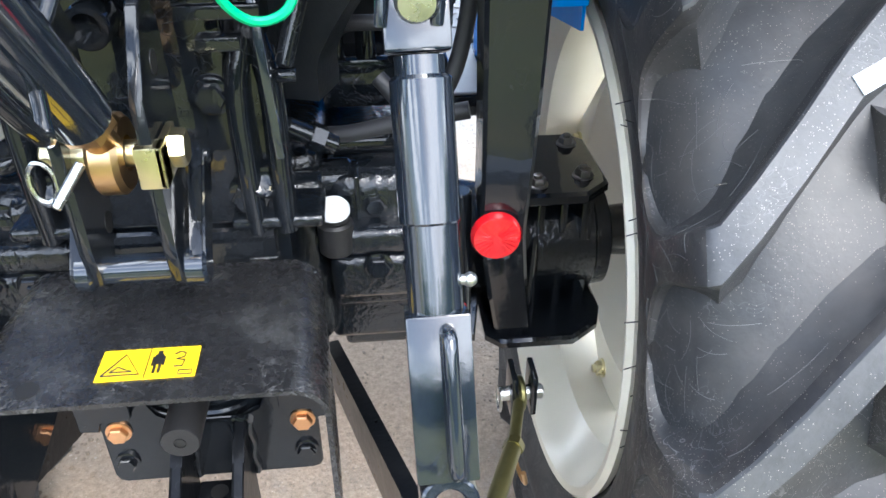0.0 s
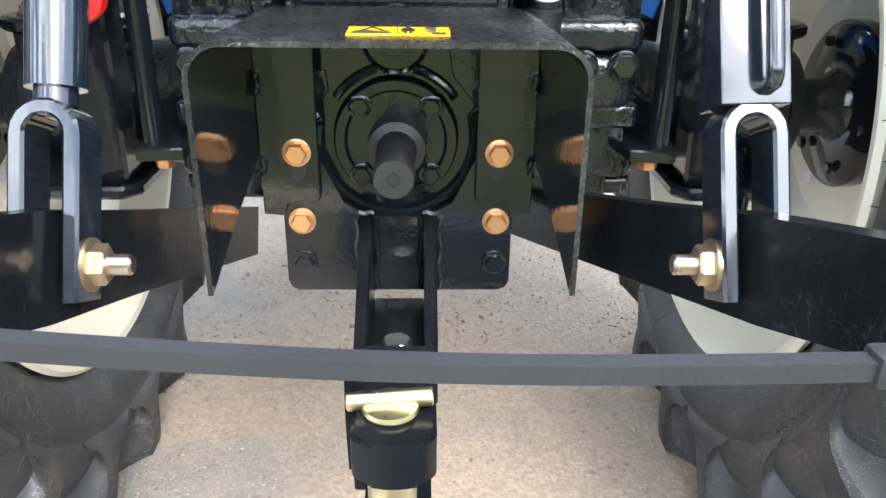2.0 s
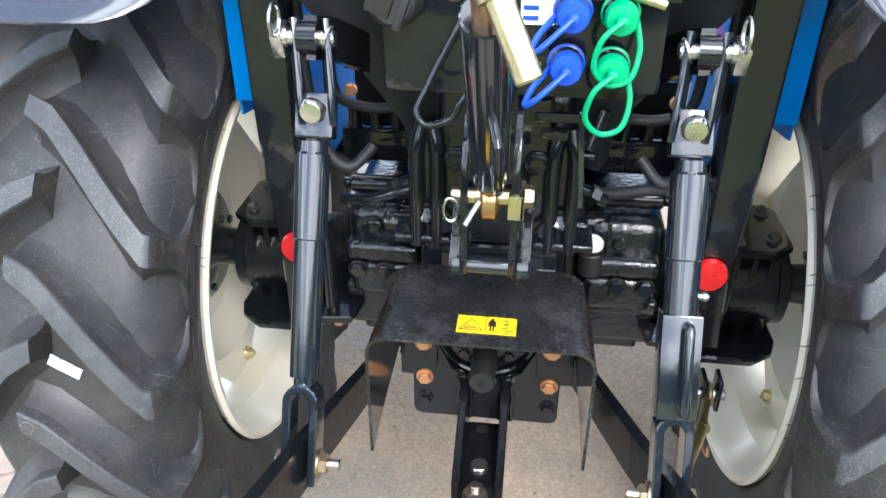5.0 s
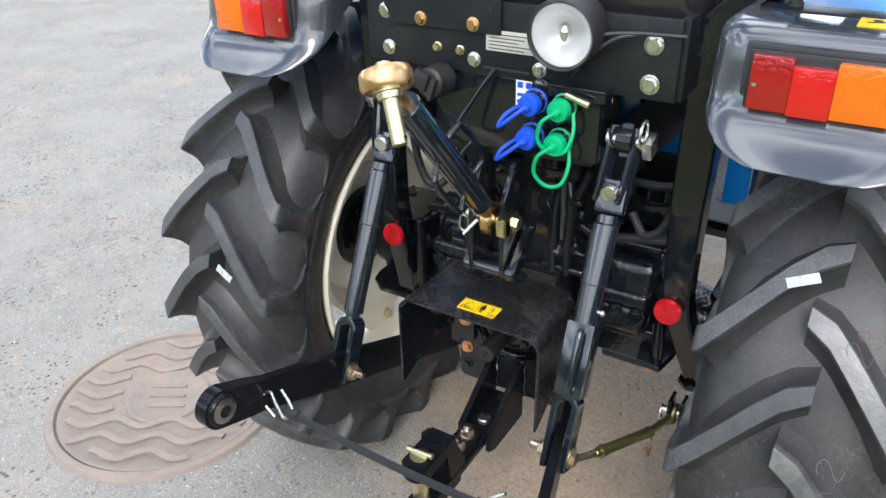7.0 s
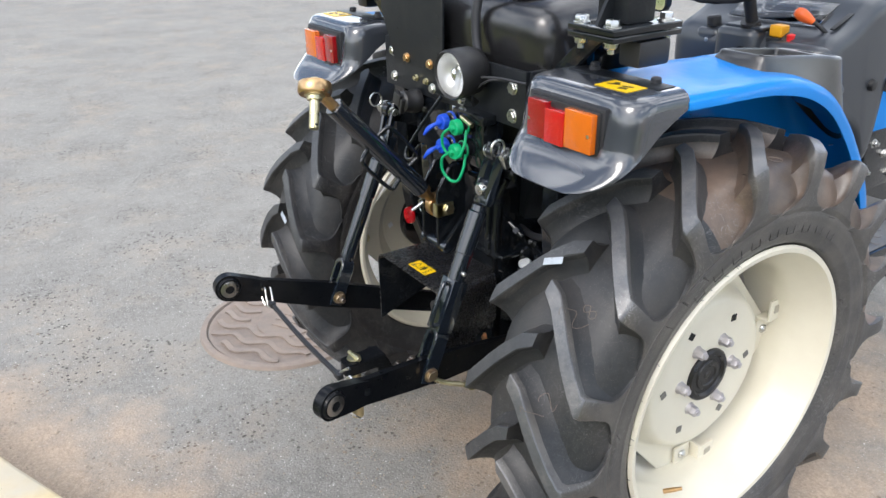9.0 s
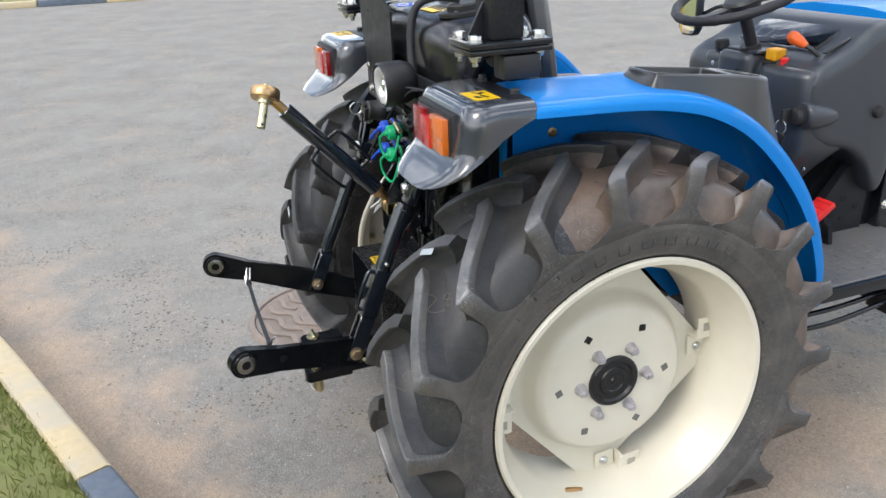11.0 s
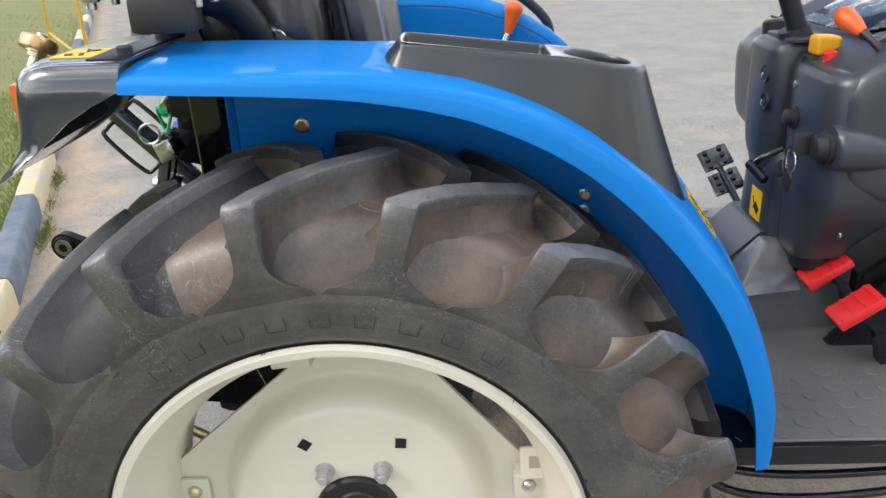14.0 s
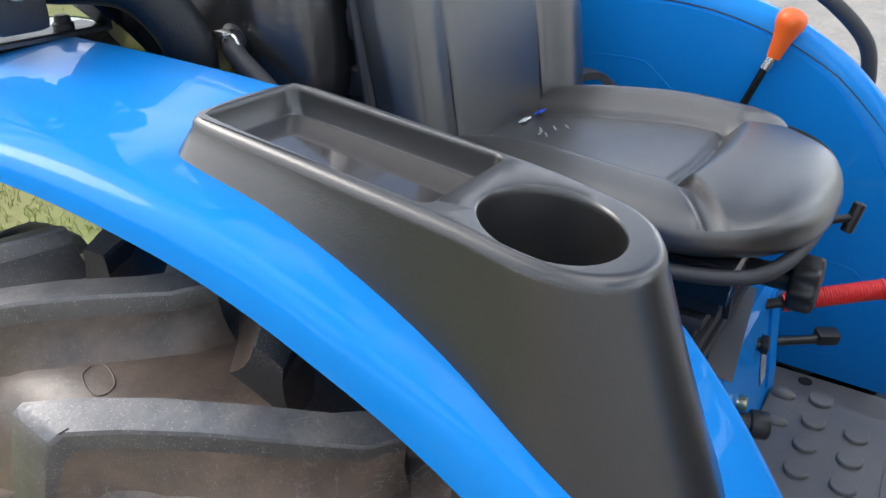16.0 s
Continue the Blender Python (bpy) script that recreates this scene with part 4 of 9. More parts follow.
for side in (1, -1):
    verts_, faces_ = [], []
    for k in range(800):
        a, r = rnd.uniform(0, 2 * math.pi), rnd.uniform(0.38, 0.56)
        turn, bend, long_ = rnd.uniform(0, 2 * math.pi), rnd.uniform(-1.2, 1.2), rnd.uniform(0.012, 0.045)
        c = wheel_point(0, a, r)
        line_, q = [], Vector((c.y, c.z))
        for i in range(9):
            hit_, nrm, _, _ = SKIN[0 if side > 0 else 1].ray_cast(Vector((side * 0.20, q.x, q.y)), Vector((side, 0, 0)))
            if hit_ is None:
                break
            line_.append(hit_ + nrm * 0.0003)
            q = q + Vector((math.cos(turn), math.sin(turn))) * long_ / 8
            turn += bend / 8
        if len(line_) < 5 or max((p - o).length for p, o in zip(line_, line_[1:])) > 0.016:
            continue
        w_ = rnd.uniform(0.00014, 0.00034)
        for p, o in zip(line_, line_[1:]):
            across = (o - p).cross(Vector((1, 0, 0))).normalized() * w_
            n = len(verts_)
            verts_ += [p + across, p - across, o - across, o + across, p + Vector((-side * 0.0004, 0, 0)), o + Vector((-side * 0.0004, 0, 0))]
            faces_ += [[n, n + 4, n + 5, n + 3], [n + 4, n + 1, n + 2, n + 5]]
    bm = B()
    vs = [bm.verts.new(Vector((p.x * SIDE, p.y, p.z))) for p in verts_]
    for f in faces_:
        bm.faces.new([vs[i] for i in f])
    part("scuffing", bm, HAIRLINE, wheels[0 if side > 0 else 1], "fine pale scratches on the sidewall", normals=False, kind="stuff")

# ---- fenders ----
# foot line of the outer edge: y, z, and the rise of the crown above it
LIP = [(-0.255, 1.247, 0.036), (-0.094, 1.239, 0.042), (0.06, 1.223, 0.050), (0.20, 1.188, 0.060), (0.332, 1.117, 0.068), (0.458, 1.000, 0.072), (0.548, 0.875, 0.070), (0.604, 0.741, 0.062), (0.622, 0.645, 0.050), (0.625, 0.612, 0.044)]
FX_IN, FX_OUT = 0.405, 0.657
CROWN = 0.024     # further rise of the skin towards the seat, on the way down to the front


def crown_at(y):
    """Further rise of the skin towards the seat; it dies away on the way down to the front."""
    return CROWN * max(0.0, min(1.0, (y - 0.02) / 0.25)) * (1 - 0.85 * max(0.0, min(1.0, (y - 0.36) / 0.14)))


def out_x(y):
    """The fender's outer edge draws in towards the front."""
    pts = ((-0.30, 0.657), (-0.15, 0.655), (0.0, 0.640), (0.12, 0.631), (0.25, 0.622), (0.36, 0.608), (0.46, 0.600), (0.70, 0.598))
    for (a, p), (b, q) in zip(pts, pts[1:]):
        if y <= b:
            f = max(0.0, (y - a) / (b - a))
            return p + (q - p) * f
    return pts[-1][1]


def ahead(z):
    """How far the left fender's front stands ahead of the right one's."""
    up = lambda a, b: max(0.0, min(1.0, (a - z) / (a - b)))
    return (0.027 * up(1.16, 0.98) + 0.030 * up(0.92, 0.64)) if SIDE < 0 else 0.0


def lip_line(n=7):
    pts = curve_pts([(h, y + ahead(z), z) for y, z, h in LIP], n)
    out = []
    for i, p in enumerate(pts):
        a, b = pts[max(0, i - 1)], pts[min(len(pts) - 1, i + 1)]
        ty, tz = b.y - a.y, b.z - a.z
        L_ = math.hypot(ty, tz)
        out.append((p.y, p.z, p.x, -tz / L_, ty / L_))   # place, rise, outward normal
    return out


def corner(z):
    """Radius of the bend between the skin and the wall by the seat, wider towards the foot."""
    k = max(0.0, min(1.0, (1.12 - z) / 0.3))
    return 0.036 + 0.050 * k * k * (3 - 2 * k)


def fender_top(x, y):
    """Height of the fender's skin at x, y."""
    best = None
    for (y0, z0, h0, ny, nz), (y1, z1, h1, my, mz) in zip(lip_line(), lip_line()[1:]):
        k = max(0.0, (out_x(y) - x) / (out_x(y) - FX_IN))
        f0, f1 = h0 * (0.55 + 0.45 * k), h1 * (0.55 + 0.45 * k)
        a, b = (y0 + ny * f0, z0 + nz * f0), (y1 + my * f1, z1 + mz * f1)
        if a[0] <= y <= b[0]:
            best = a[1] + (b[1] - a[1]) * (y - a[0]) / max(1e-6, b[0] - a[0])
    return best


def fender(side):
    global SIDE
    SIDE = side
    bm = B()
    rows = []
    T = 0.003
    for y, z, h, ny, nz in lip_line():
        if side > 0 and 0.075 < y < 0.40:      # the skin dips under the console
            dip = 0.030 * min(1, (y - 0.075) / 0.02, (0.40 - y) / 0.02)
        else:
            dip = 0.0
        g = h + crown_at(y)
        R = corner(z)
        lead = g * (0.97 - 0.21 * (R - 0.012) / (FX_OUT - 0.125 - FX_IN))
        arc = [(FX_IN + R * (1 - math.sin(radians(a))), lead - R * (1 - math.cos(radians(a)))) for a in (8, 24, 40, 56, 72, 90)]
        sec = [(FX_OUT + 0.003, 0.0), (FX_OUT + 0.002, h * 0.30), (FX_OUT - 0.004, h * 0.50), (FX_OUT - 0.016, h * 0.62), (FX_OUT - 0.035, h * 0.68), (FX_OUT - 0.08, h * 0.77), (FX_OUT - 0.125, g * 0.76 - dip), (FX_IN + max(0.070, R * 1.02), min(g * 0.87, lead) - dip)] + arc + [(FX_IN, lead - R - 0.012)]
        inn = [(x_ + (T if x_ < FX_IN + 0.03 else 0), d_ - T) for x_, d_ in sec[:4:-1]] + [(FX_OUT - 0.036, h * 0.68 - T), (FX_OUT - 0.018, h * 0.6 - T), (FX_OUT - 0.004 - T, h * 0.45), (FX_OUT - T, h * 0.25), (FX_OUT - T, 0.0)]
        f = (out_x(y) - FX_IN) / (FX_OUT - FX_IN)
        rows.append([Vector((FX_IN + (x - FX_IN) * f, y + ny * d, z + nz * d)) for x, d in sec + inn])
    loft(bm, rows)
    fend = part("fender", bm, BLUE, tractor, "glossy bright blue steel rear fender", angle=50)
    # inner wall
    bm = B()
    line = lip_line()
    crown = [h + crown_at(y) for y, z, h, ny, nz in line]
    line = [(y, z, g, ny, nz) for (y, z, h, ny, nz), g in zip(line, crown)]
    foot_d = [h * (0.97 - 0.21 * (corner(z) - 0.012) / (FX_OUT - 0.125 - FX_IN)) - corner(z) for y, z, h, ny, nz in line]
    poly = [(y + ny * d, z + nz * d) for (y, z, h, ny, nz), d in zip(line, foot_d) if y > -0.205 and z > 0.66]
    poly = poly + [(poly[-1][0], 0.628), (0.30, 0.628), (0.20, 0.74), (0.05, 0.86), (-0.18, 0.90)]
    prism(bm, poly, "x", FX_IN - 0.003, FX_IN + 0.0005)
    part("inner_wall", bm, BLUE, fend)
    bm = B()
    span(bm, (0.362, -0.200, 0.93), (0.4025, -0.197, 1.25), 0.001)
    part("rear_flange", bm, BLUE, fend)
    bm = B()
    inner = []
    for (y, z, h, ny, nz), d in zip(line, foot_d):
        k = 8 + 60 * max(0.0, min(1.0, (1.16 - z) / 0.36))
        R = corner(z)
        inner.append((FX_IN + R * (1 - math.cos(radians(k))), y + ny * (d + R * math.sin(radians(k))), z + nz * (d + R * math.sin(radians(k)))))
    tube(bm, inner, 0.0011, 6, smooth=0)
    part("seam", bm, INK, fend, "thin black seam strip")
    for rr in ([(-0.08, 1.06), (-0.02, 1.128), (0.010, 1.137), (0.075, 1.137), (0.100, 1.128), (0.150, 1.088)], [(0.40, 0.850), (0.47, 0.846), (0.500, 0.832), (0.516, 0.796), (0.520, 0.74), (0.512, 0.700), (0.480, 0.672), (0.42, 0.668)]):
        bm = B()
        tube(bm, [(FX_IN - 0.0026, y, z) for y, z in rr], 0.0012, 8, smooth=4)
        part("pressed_bead", bm, BLUE, fend)
    for y, z in ((0.367, 1.017), (0.366, 0.989), (0.555, 0.70), (0.59, 0.66)):
        bm = B()
        bolt(bm, (FX_IN + 0.001, y, z), (1, 0, 0), 0.007, 0.006)
        part("fender_bolt", bm, ZINC, fend)
    bm = B()
    bolt(bm, (FX_IN + 0.002, -0.082, 1.142), (1, 0, 0), 0.008, 0.006)
    part("fender_bolt", bm, BRASS, fend)
    # grey tail piece that carries the lamp: rings at falling heights, open towards the front
    bm = B()
    rings_ = []
    for z, xi, xo, yr, yf in ((1.2835, 0.380, 0.625, -0.360, -0.252), (1.2815, 0.366, 0.640, -0.376, -0.252), (1.276, 0.357, 0.649, -0.388, -0.252), (1.266, 0.352, 0.654, -0.395, -0.252), (1.250, 0.350, 0.657, -0.399, -0.254), (1.232, 0.350, 0.6575, -0.402, -0.292),
                              (1.212, 0.350, 0.6575, -0.405, -0.326), (1.192, 0.350, 0.6575, -0.408, -0.350), (1.176, 0.351, 0.6575, -0.412, -0.371), (1.164, 0.353, 0.657, -0.419, -0.389), (1.152, 0.358, 0.653, -0.430, -0.405),
                              (1.140, 0.368, 0.645, -0.445, -0.423), (1.129, 0.384, 0.630, -0.461, -0.443), (1.120, 0.404, 0.610, -0.474, -0.461), (1.1145, 0.430, 0.585, -0.482, -0.474)):
        rx, ry = 0.050 + 0.3 * max(0, 1.16 - z), min(0.042, yf - yr)
        pts = [(xi, yf + (yr + ry - yf) * k / 4) for k in range(4)]
        pts += [(xi + rx - rx * math.cos(radians(t)), yr + ry - ry * math.sin(radians(t))) for t in range(0, 91, 15)]
        pts += [(xi + rx + (xo - xi - 2 * rx) * k / 5, yr) for k in range(1, 5)]
        pts += [(xo - rx + rx * math.sin(radians(t)), yr + ry - ry * math.cos(radians(t))) for t in range(0, 91, 15)]
        pts += [(xo, yr + ry + (yf - yr - ry) * k / 4) for k in range(1, 5)]
        rings_.append([Vector((x, y, z)) for x, y in pts])
    vs = [[bm.verts.new(p) for p in r] for r in rings_]
    for r0, r1 in zip(vs, vs[1:]):
        for i in range(len(r0) - 1):
            bm.faces.new((r0[i], r0[i + 1], r1[i + 1], r1[i]))
    bm.faces.new(vs[0])
    bmesh.ops.recalc_face_normals(bm, faces=bm.faces[:])
    bmesh.ops.solidify(bm, geom=bm.faces[:], thickness=0.004)
    part("tail_shroud", bm, SMOKE, fend, "dark grey glossy lamp shroud with a flared lip", angle=60)
    bm = B()
    box(bm, (0.505, -0.279, 1.2843), (0.235, 0.046, 0.0022), None, 0.001)
    part("shroud_top", bm, SATIN, fend, "satin black top panel of the lamp shroud")
    bm = B()
    span(bm, (0.399, -0.409, 1.165), (0.601, -0.392, 1.261), 0.004)
    part("lamp_gasket", bm, GUM, fend)
    # lamp
    bm = B()
    span(bm, (0.406, -0.414, 1.171), (0.594, -0.385, 1.255), 0.005)
    part("lamp_housing", bm, PLASTIC, fend)
    for nm, a, b, mt, lab in (("stop_lens", 0.413, 0.4645, LENS_CRIMSON, "dark red lens"), ("reflector_lens", 0.4650, 0.5165, LENS_RED, "bright red lens"), ("turn_lens", 0.5170, 0.587, LENS_AMBER, "amber turn-signal lens")):
        bm = B()
        span(bm, (a, -0.427 - (0.002 if nm == "reflector_lens" else 0), 1.177 - (0.002 if nm == "reflector_lens" else 0)), (b + 0.0004, -0.408, 1.250 - (0.010 if nm == "reflector_lens" else 0)), 0.0016)
        part(nm, bm, mt, fend, lab)
    for x in (0.420, 0.581):
        bm = B()
        bolt(bm, (x, -0.4268, 1.211), (0, -1, 0), 0.003, 0.002, washer=False)
        part("lens_screw", bm, ZINC, fend)
    # knob and film on top
    bm = B()
    rod(bm, (0.430, -0.270, 1.283), (0.430, -0.270, 1.293), 0.011, n=16, bev=0.002)
    rod(bm, (0.430, -0.270, 1.288), (0.430, -0.270, 1.300), 0.0085, n=16, bev=0.002)
    part("rubber_stud", bm, GUM, fend)
    bm = B()
    rod(bm, (0.585, -0.266, 1.282), (0.585, -0.266, 1.296), 0.010, n=16, bev=0.002)
    part("rubber_stud", bm, GUM, fend)
    bm = B()
    m = Matrix.Translation((0.560, -0.332, 1.2843)) @ pose(0, 0, 0, 0, 0, 0)
    box(bm, m.translation, (0.080, 0.054, 0.001), m.to_3x3().to_4x4())
    film = part("warning_film", bm, DECAL, fend, "yellow warning film with black pictogram")
    bm = B()
    for dx, dy, w, h in ((-0.018, 0.0, 0.026, 0.004), (-0.018, 0.010, 0.010, 0.012), (0.014, 0.004, 0.022, 0.006), (0.016, -0.012, 0.016, 0.010)):
        box(bm, m @ Vector((dx, dy, 0.001)), (w, h, 0.0008), m.to_3x3().to_4x4() @ pose(0, 0, 0, 0, 0, 20))
    part("pictogram", bm, INK, film)
    SIDE = 1
    return fend


fender_r = fender(1)
fender_l = fender(-1)

# console with tray and cup holder on the right fender
def console():
    bm = B()
    cup_c = Vector((0.519, 0.355))

    def z_top(y):
        return 1.289 - 0.115 * (y - 0.08) - 0.06 * max(0, y - 0.32)

    outline = [(0.462, 0.083), (0.51, 0.079), (0.556, 0.085), (0.567, 0.102), (0.569, 0.19), (0.572, 0.30), (0.574, 0.360), (0.564, 0.396), (0.540, 0.419), (0.513, 0.425), (0.486, 0.419), (0.460, 0.398), (0.450, 0.360), (0.448, 0.26), (0.447, 0.14), (0.451, 0.095)]
    out = [p for p in curve_pts([(x, y, 0) for x, y in outline], 5, True)]

    def ring_at(grow, f):
        res = []
        for i, p in enumerate(out):
            a, b = out[i - 1], out[(i + 1) % len(out)]
            nrm = Vector((b.y - a.y, -(b.x - a.x), 0)).normalized()
            q = p + nrm * grow
            res.append(Vector((q.x, q.y, f(q))))
        return res

    foot_ring = []
    for i, p in enumerate(out):
        a, b = out[i - 1], out[(i + 1) % len(out)]
        nrm = Vector((b.y - a.y, -(b.x - a.x), 0)).normalized()
        front = max(0.0, (p.y - 0.25) / 0.175)
        rear = max(0.0, (0.14 - p.y) / 0.06)
        q = p + nrm * (0.012 + 0.002 * (1 if p.x > 0.5 else 0)) + Vector((0, 0.066 * front ** 2.2 - 0.006 * rear, 0))
        z = fender_top(q.x, q.y)
        foot_ring.append(Vector((q.x, q.y, (z or 1.06) - 0.004)))
    rings = [foot_ring]
    t0 = ring_at(0.0, lambda q: z_top(q.y) - 0.009)
    for k in (0.35, 0.7):
        rings.append([a.lerp(b, k) + Vector((0, -0.003 * math.sin(math.pi * k) * (1 if b.y > 0.36 else 0), 0)) for a, b in zip(foot_ring, t0)])
    rings += [t0] + [ring_at(-0.009 * (1 - math.cos(radians(a))), lambda q, a=a: z_top(q.y) - 0.009 + 0.009 * math.sin(radians(a))) for a in (20, 40, 60, 80, 90)]
    rows = loft(bm, rings, False)
    lip_outer = rows[-1]
    tray_o = [Vector((x, y, 0)) for x, y in round_rect(0.102, 0.202, 0.010, 4, (0.511, 0.190))]
    tray_o = [Vector((p.x + 0.004 * (0.5 - (p.y - 0.076) / 0.2), p.y, z_top(p.y))) for p in tray_o]
    cup_o = [Vector((cup_c.x + 0.0475 * math.cos(2 * math.pi * k / 36), cup_c.y + 0.0475 * math.sin(2 * math.pi * k / 36), 0)) for k in range(36)]
    cup_o = [Vector((p.x, p.y, z_top(p.y))) for p in cup_o]

    def pit(loop, steps, centre):
        vs_ = [bm.verts.new(p) for p in loop]
        prev = vs_
        for dz, shrink in steps:
            cur = [bm.verts.new(Vector((centre[0] + (p.x - centre[0]) * shrink, centre[1] + (p.y - centre[1]) * shrink, p.z + dz))) for p in loop]
            for i in range(len(cur)):
                j = (i + 1) % len(cur)
                bm.faces.new((prev[i], prev[j], cur[j], cur[i]))
            prev = cur
        bm.faces.new(prev)
        return [bm.edges.get((vs_[i], vs_[(i + 1) % len(vs_)])) for i in range(len(vs_))]
    e1 = pit(tray_o, [(-0.0006, 0.990), (-0.0022, 0.980), (-0.005, 0.974), (-0.022, 0.955), (-0.024, 0.935)], (0.511, 0.190))
    e2 = pit(cup_o, [(-0.0008, 0.98), (-0.003, 0.963), (-0.007, 0.953), (-0.085, 0.86), (-0.090, 0.80)], cup_c)
    e0 = [bm.edges.get((lip_outer[i], lip_outer[(i + 1) % len(lip_outer)])) for i in range(len(lip_outer))]
    bmesh.ops.triangle_fill(bm, use_beauty=True, use_dissolve=False, edges=[e for e in e0 + e1 + e2 if e])
    con = part("console", bm, GREY, fender_r, "dark grey plastic tray with a round cup holder", angle=40)
    bm = B()
    fl_ = [Vector((0.511 + (p.x - 0.511) * 0.933, 0.190 + (p.y - 0.190) * 0.933, p.z - 0.0234)) for p in tray_o]
    bm.faces.new([bm.verts.new(p) for p in fl_])
    part("tray_floor", bm, TRAY, con, "glossy dusty tray floor", normals=False)
    bm = B()
    rod(bm, (0.545, 0.215, z_top(0.215) - 0.025), (0.545, 0.215, z_top(0.215) - 0.0230), 0.003, n=12)
    part("drain_hole", bm, INK, con)
    return con


console()
# yellow film on the fenders' fronts
def film_point(u, v, lift=0.0012):
    """A point of the fender's front: u from the seat outwards, v down the lip."""
    L_ = [q for q in lip_line(12) if 0.455 < q[0] - ahead(q[1]) < 0.512]
    k = v * (len(L_) - 1.001)
    i, f = int(k), k - int(k)
    y, z, h, ny, nz = [a + (b - a) * f for a, b in zip(L_[i], L_[i + 1])]
    g = h + crown_at(y)
    x0, d0, x1, d1 = FX_IN + 0.070, g * 0.87, FX_OUT - 0.125, g * 0.76
    t = 0.25 + 0.70 * u
    x, d = x0 + (x1 - x0) * t, d0 + (d1 - d0) * t + lift
    return Vector((FX_IN + (x - FX_IN) * (out_x(y) - FX_IN) / (FX_OUT - FX_IN), y + ny * d, z + nz * d))


for side in (1, -1):
    SIDE = side
    bm = B()
    loft(bm, [[film_point(u / 4, v / 10) for u in range(5)] + [film_point(u / 4, v / 10, 0.0004) for u in range(4, -1, -1)] for v in range(11)])
    film = part("warning_film", bm, DECAL, fender_r if side > 0 else fender_l, "yellow warning film with black pictograms")
    bm = B()
    for u0, v0, u1, v1 in ((0, 0.33, 1, 0.33), (0, 0.66, 1, 0.66), (0.2, 0.27, 0.5, 0.08), (0.5, 0.08, 0.8, 0.27), (0.8, 0.27, 0.2, 0.27), (0.25, 0.58, 0.7, 0.45), (0.3, 0.42, 0.7, 0.55), (0.3, 0.90, 0.6, 0.74), (0.65, 0.92, 0.65, 0.75)):
        tube(bm, [film_point(u0 + (u1 - u0) * k / 4, v0 + (v1 - v0) * k / 4, 0.0014) for k in range(5)], 0.0009, 5, smooth=0)
    part("pictogram", bm, INK, film)
SIDE = 1
# grab rail on the left fender
bm = B()
tube(bm, [(-0.535, 0.02, 1.262), (-0.530, 0.06, 1.310), (-0.528, 0.16, 1.318), (-0.530, 0.30, 1.270), (-0.540, 0.40, 1.195), (-0.545, 0.425, 1.130), (-0.545, 0.42, 1.090)], 0.0125, 14)
part("grab_rail", bm, GUM, fender_l, "black rubber-coated grab rail")

# ---- rear housing and axle ----
CX = -0.010        # middle plane of the drive line
bm = B()
span(bm, (-0.135, -0.16, 0.50), (0.135, 0.30, 0.775), 0.03, 4)
housing = part("rear_housing", bm, CAST, tractor, "rough black-painted transmission casting")
bm = B()
span(bm, (CX - 0.115, -0.235, 0.47), (CX + 0.115, 0.35, 0.775), 0.02)
part("gear_case", bm, CAST, housing)
bm = B()
span(bm, (-0.10, -0.20, 0.77), (0.10, 0.28, 0.97), 0.03, 4)
part("hydraulic_case", bm, CAST, housing)
# machined rear face, its round covers and the raised weld-on ring
bm = B()
prism(bm, [(CX - 0.088, 0.42), (CX + 0.088, 0.42), (CX + 0.100, 0.60), (CX + 0.100, 0.735), (CX - 0.100, 0.735), (CX - 0.100, 0.60)], "y", -0.250, -0.230, 0.003)
part("rear_face", bm, BLACK, housing, "gloss black machined rear face")
bm = B()
lathe(bm, [(-0.262, 0.030), (-0.262, 0.050), (-0.266, 0.053), (-0.266, 0.062), (-0.262, 0.064), (-0.246, 0.066)], (CX - 0.002, 0, 0.576), (0, 1, 0), 48, True)
part("bearing_cover", bm, BLACK, housing)
bm = B()
lathe(bm, [(-0.253, 0.030), (-0.256, 0.033), (-0.246, 0.036)], (CX - 0.002, 0, 0.676), (0, 1, 0), 40)
lathe(bm, [(-0.249, 0.0005), (-0.249, 0.030), (-0.246, 0.031)], (CX - 0.002, 0, 0.676), (0, 1, 0), 40)
part("blanking_plug", bm, BLACK, housing)
bm = B()
RIM_C = Vector((CX - 0.002, -0.256, 0.576))
tube(bm, [RIM_C + Vector((-0.104, 0, 0.034)), RIM_C + Vector((-0.090, 0, 0.030))] + [RIM_C + Vector((0.082 * math.cos(radians(a)), 0, 0.082 * math.sin(radians(a)))) for a in range(-195, 20, 10)] + [RIM_C + Vector((0.090, 0, 0.030)), RIM_C + Vector((0.104, 0, 0.034))], 0.0055, 8, smooth=2)
part("cover_rim", bm, BLACK, housing)
for a, b in ((35, 75), (105, 145)):
    bm = B()
    tube(bm, [RIM_C + Vector((0.074 * math.cos(radians(t)), 0.002, 0.074 * math.sin(radians(t)))) for t in range(a, b + 1, 8)], 0.0045, 8, smooth=2)
    part("cover_rib", bm, BLACK, housing)
for a in (45, 135, 225, 315):
    bm = B()
    bolt(bm, RIM_C + Vector((0.051 * math.cos(radians(a)), -0.008, 0.051 * math.sin(radians(a)))), (0, -1, 0), 0.0085, 0.008)
    part("cover_bolt", bm, BLACK, housing)
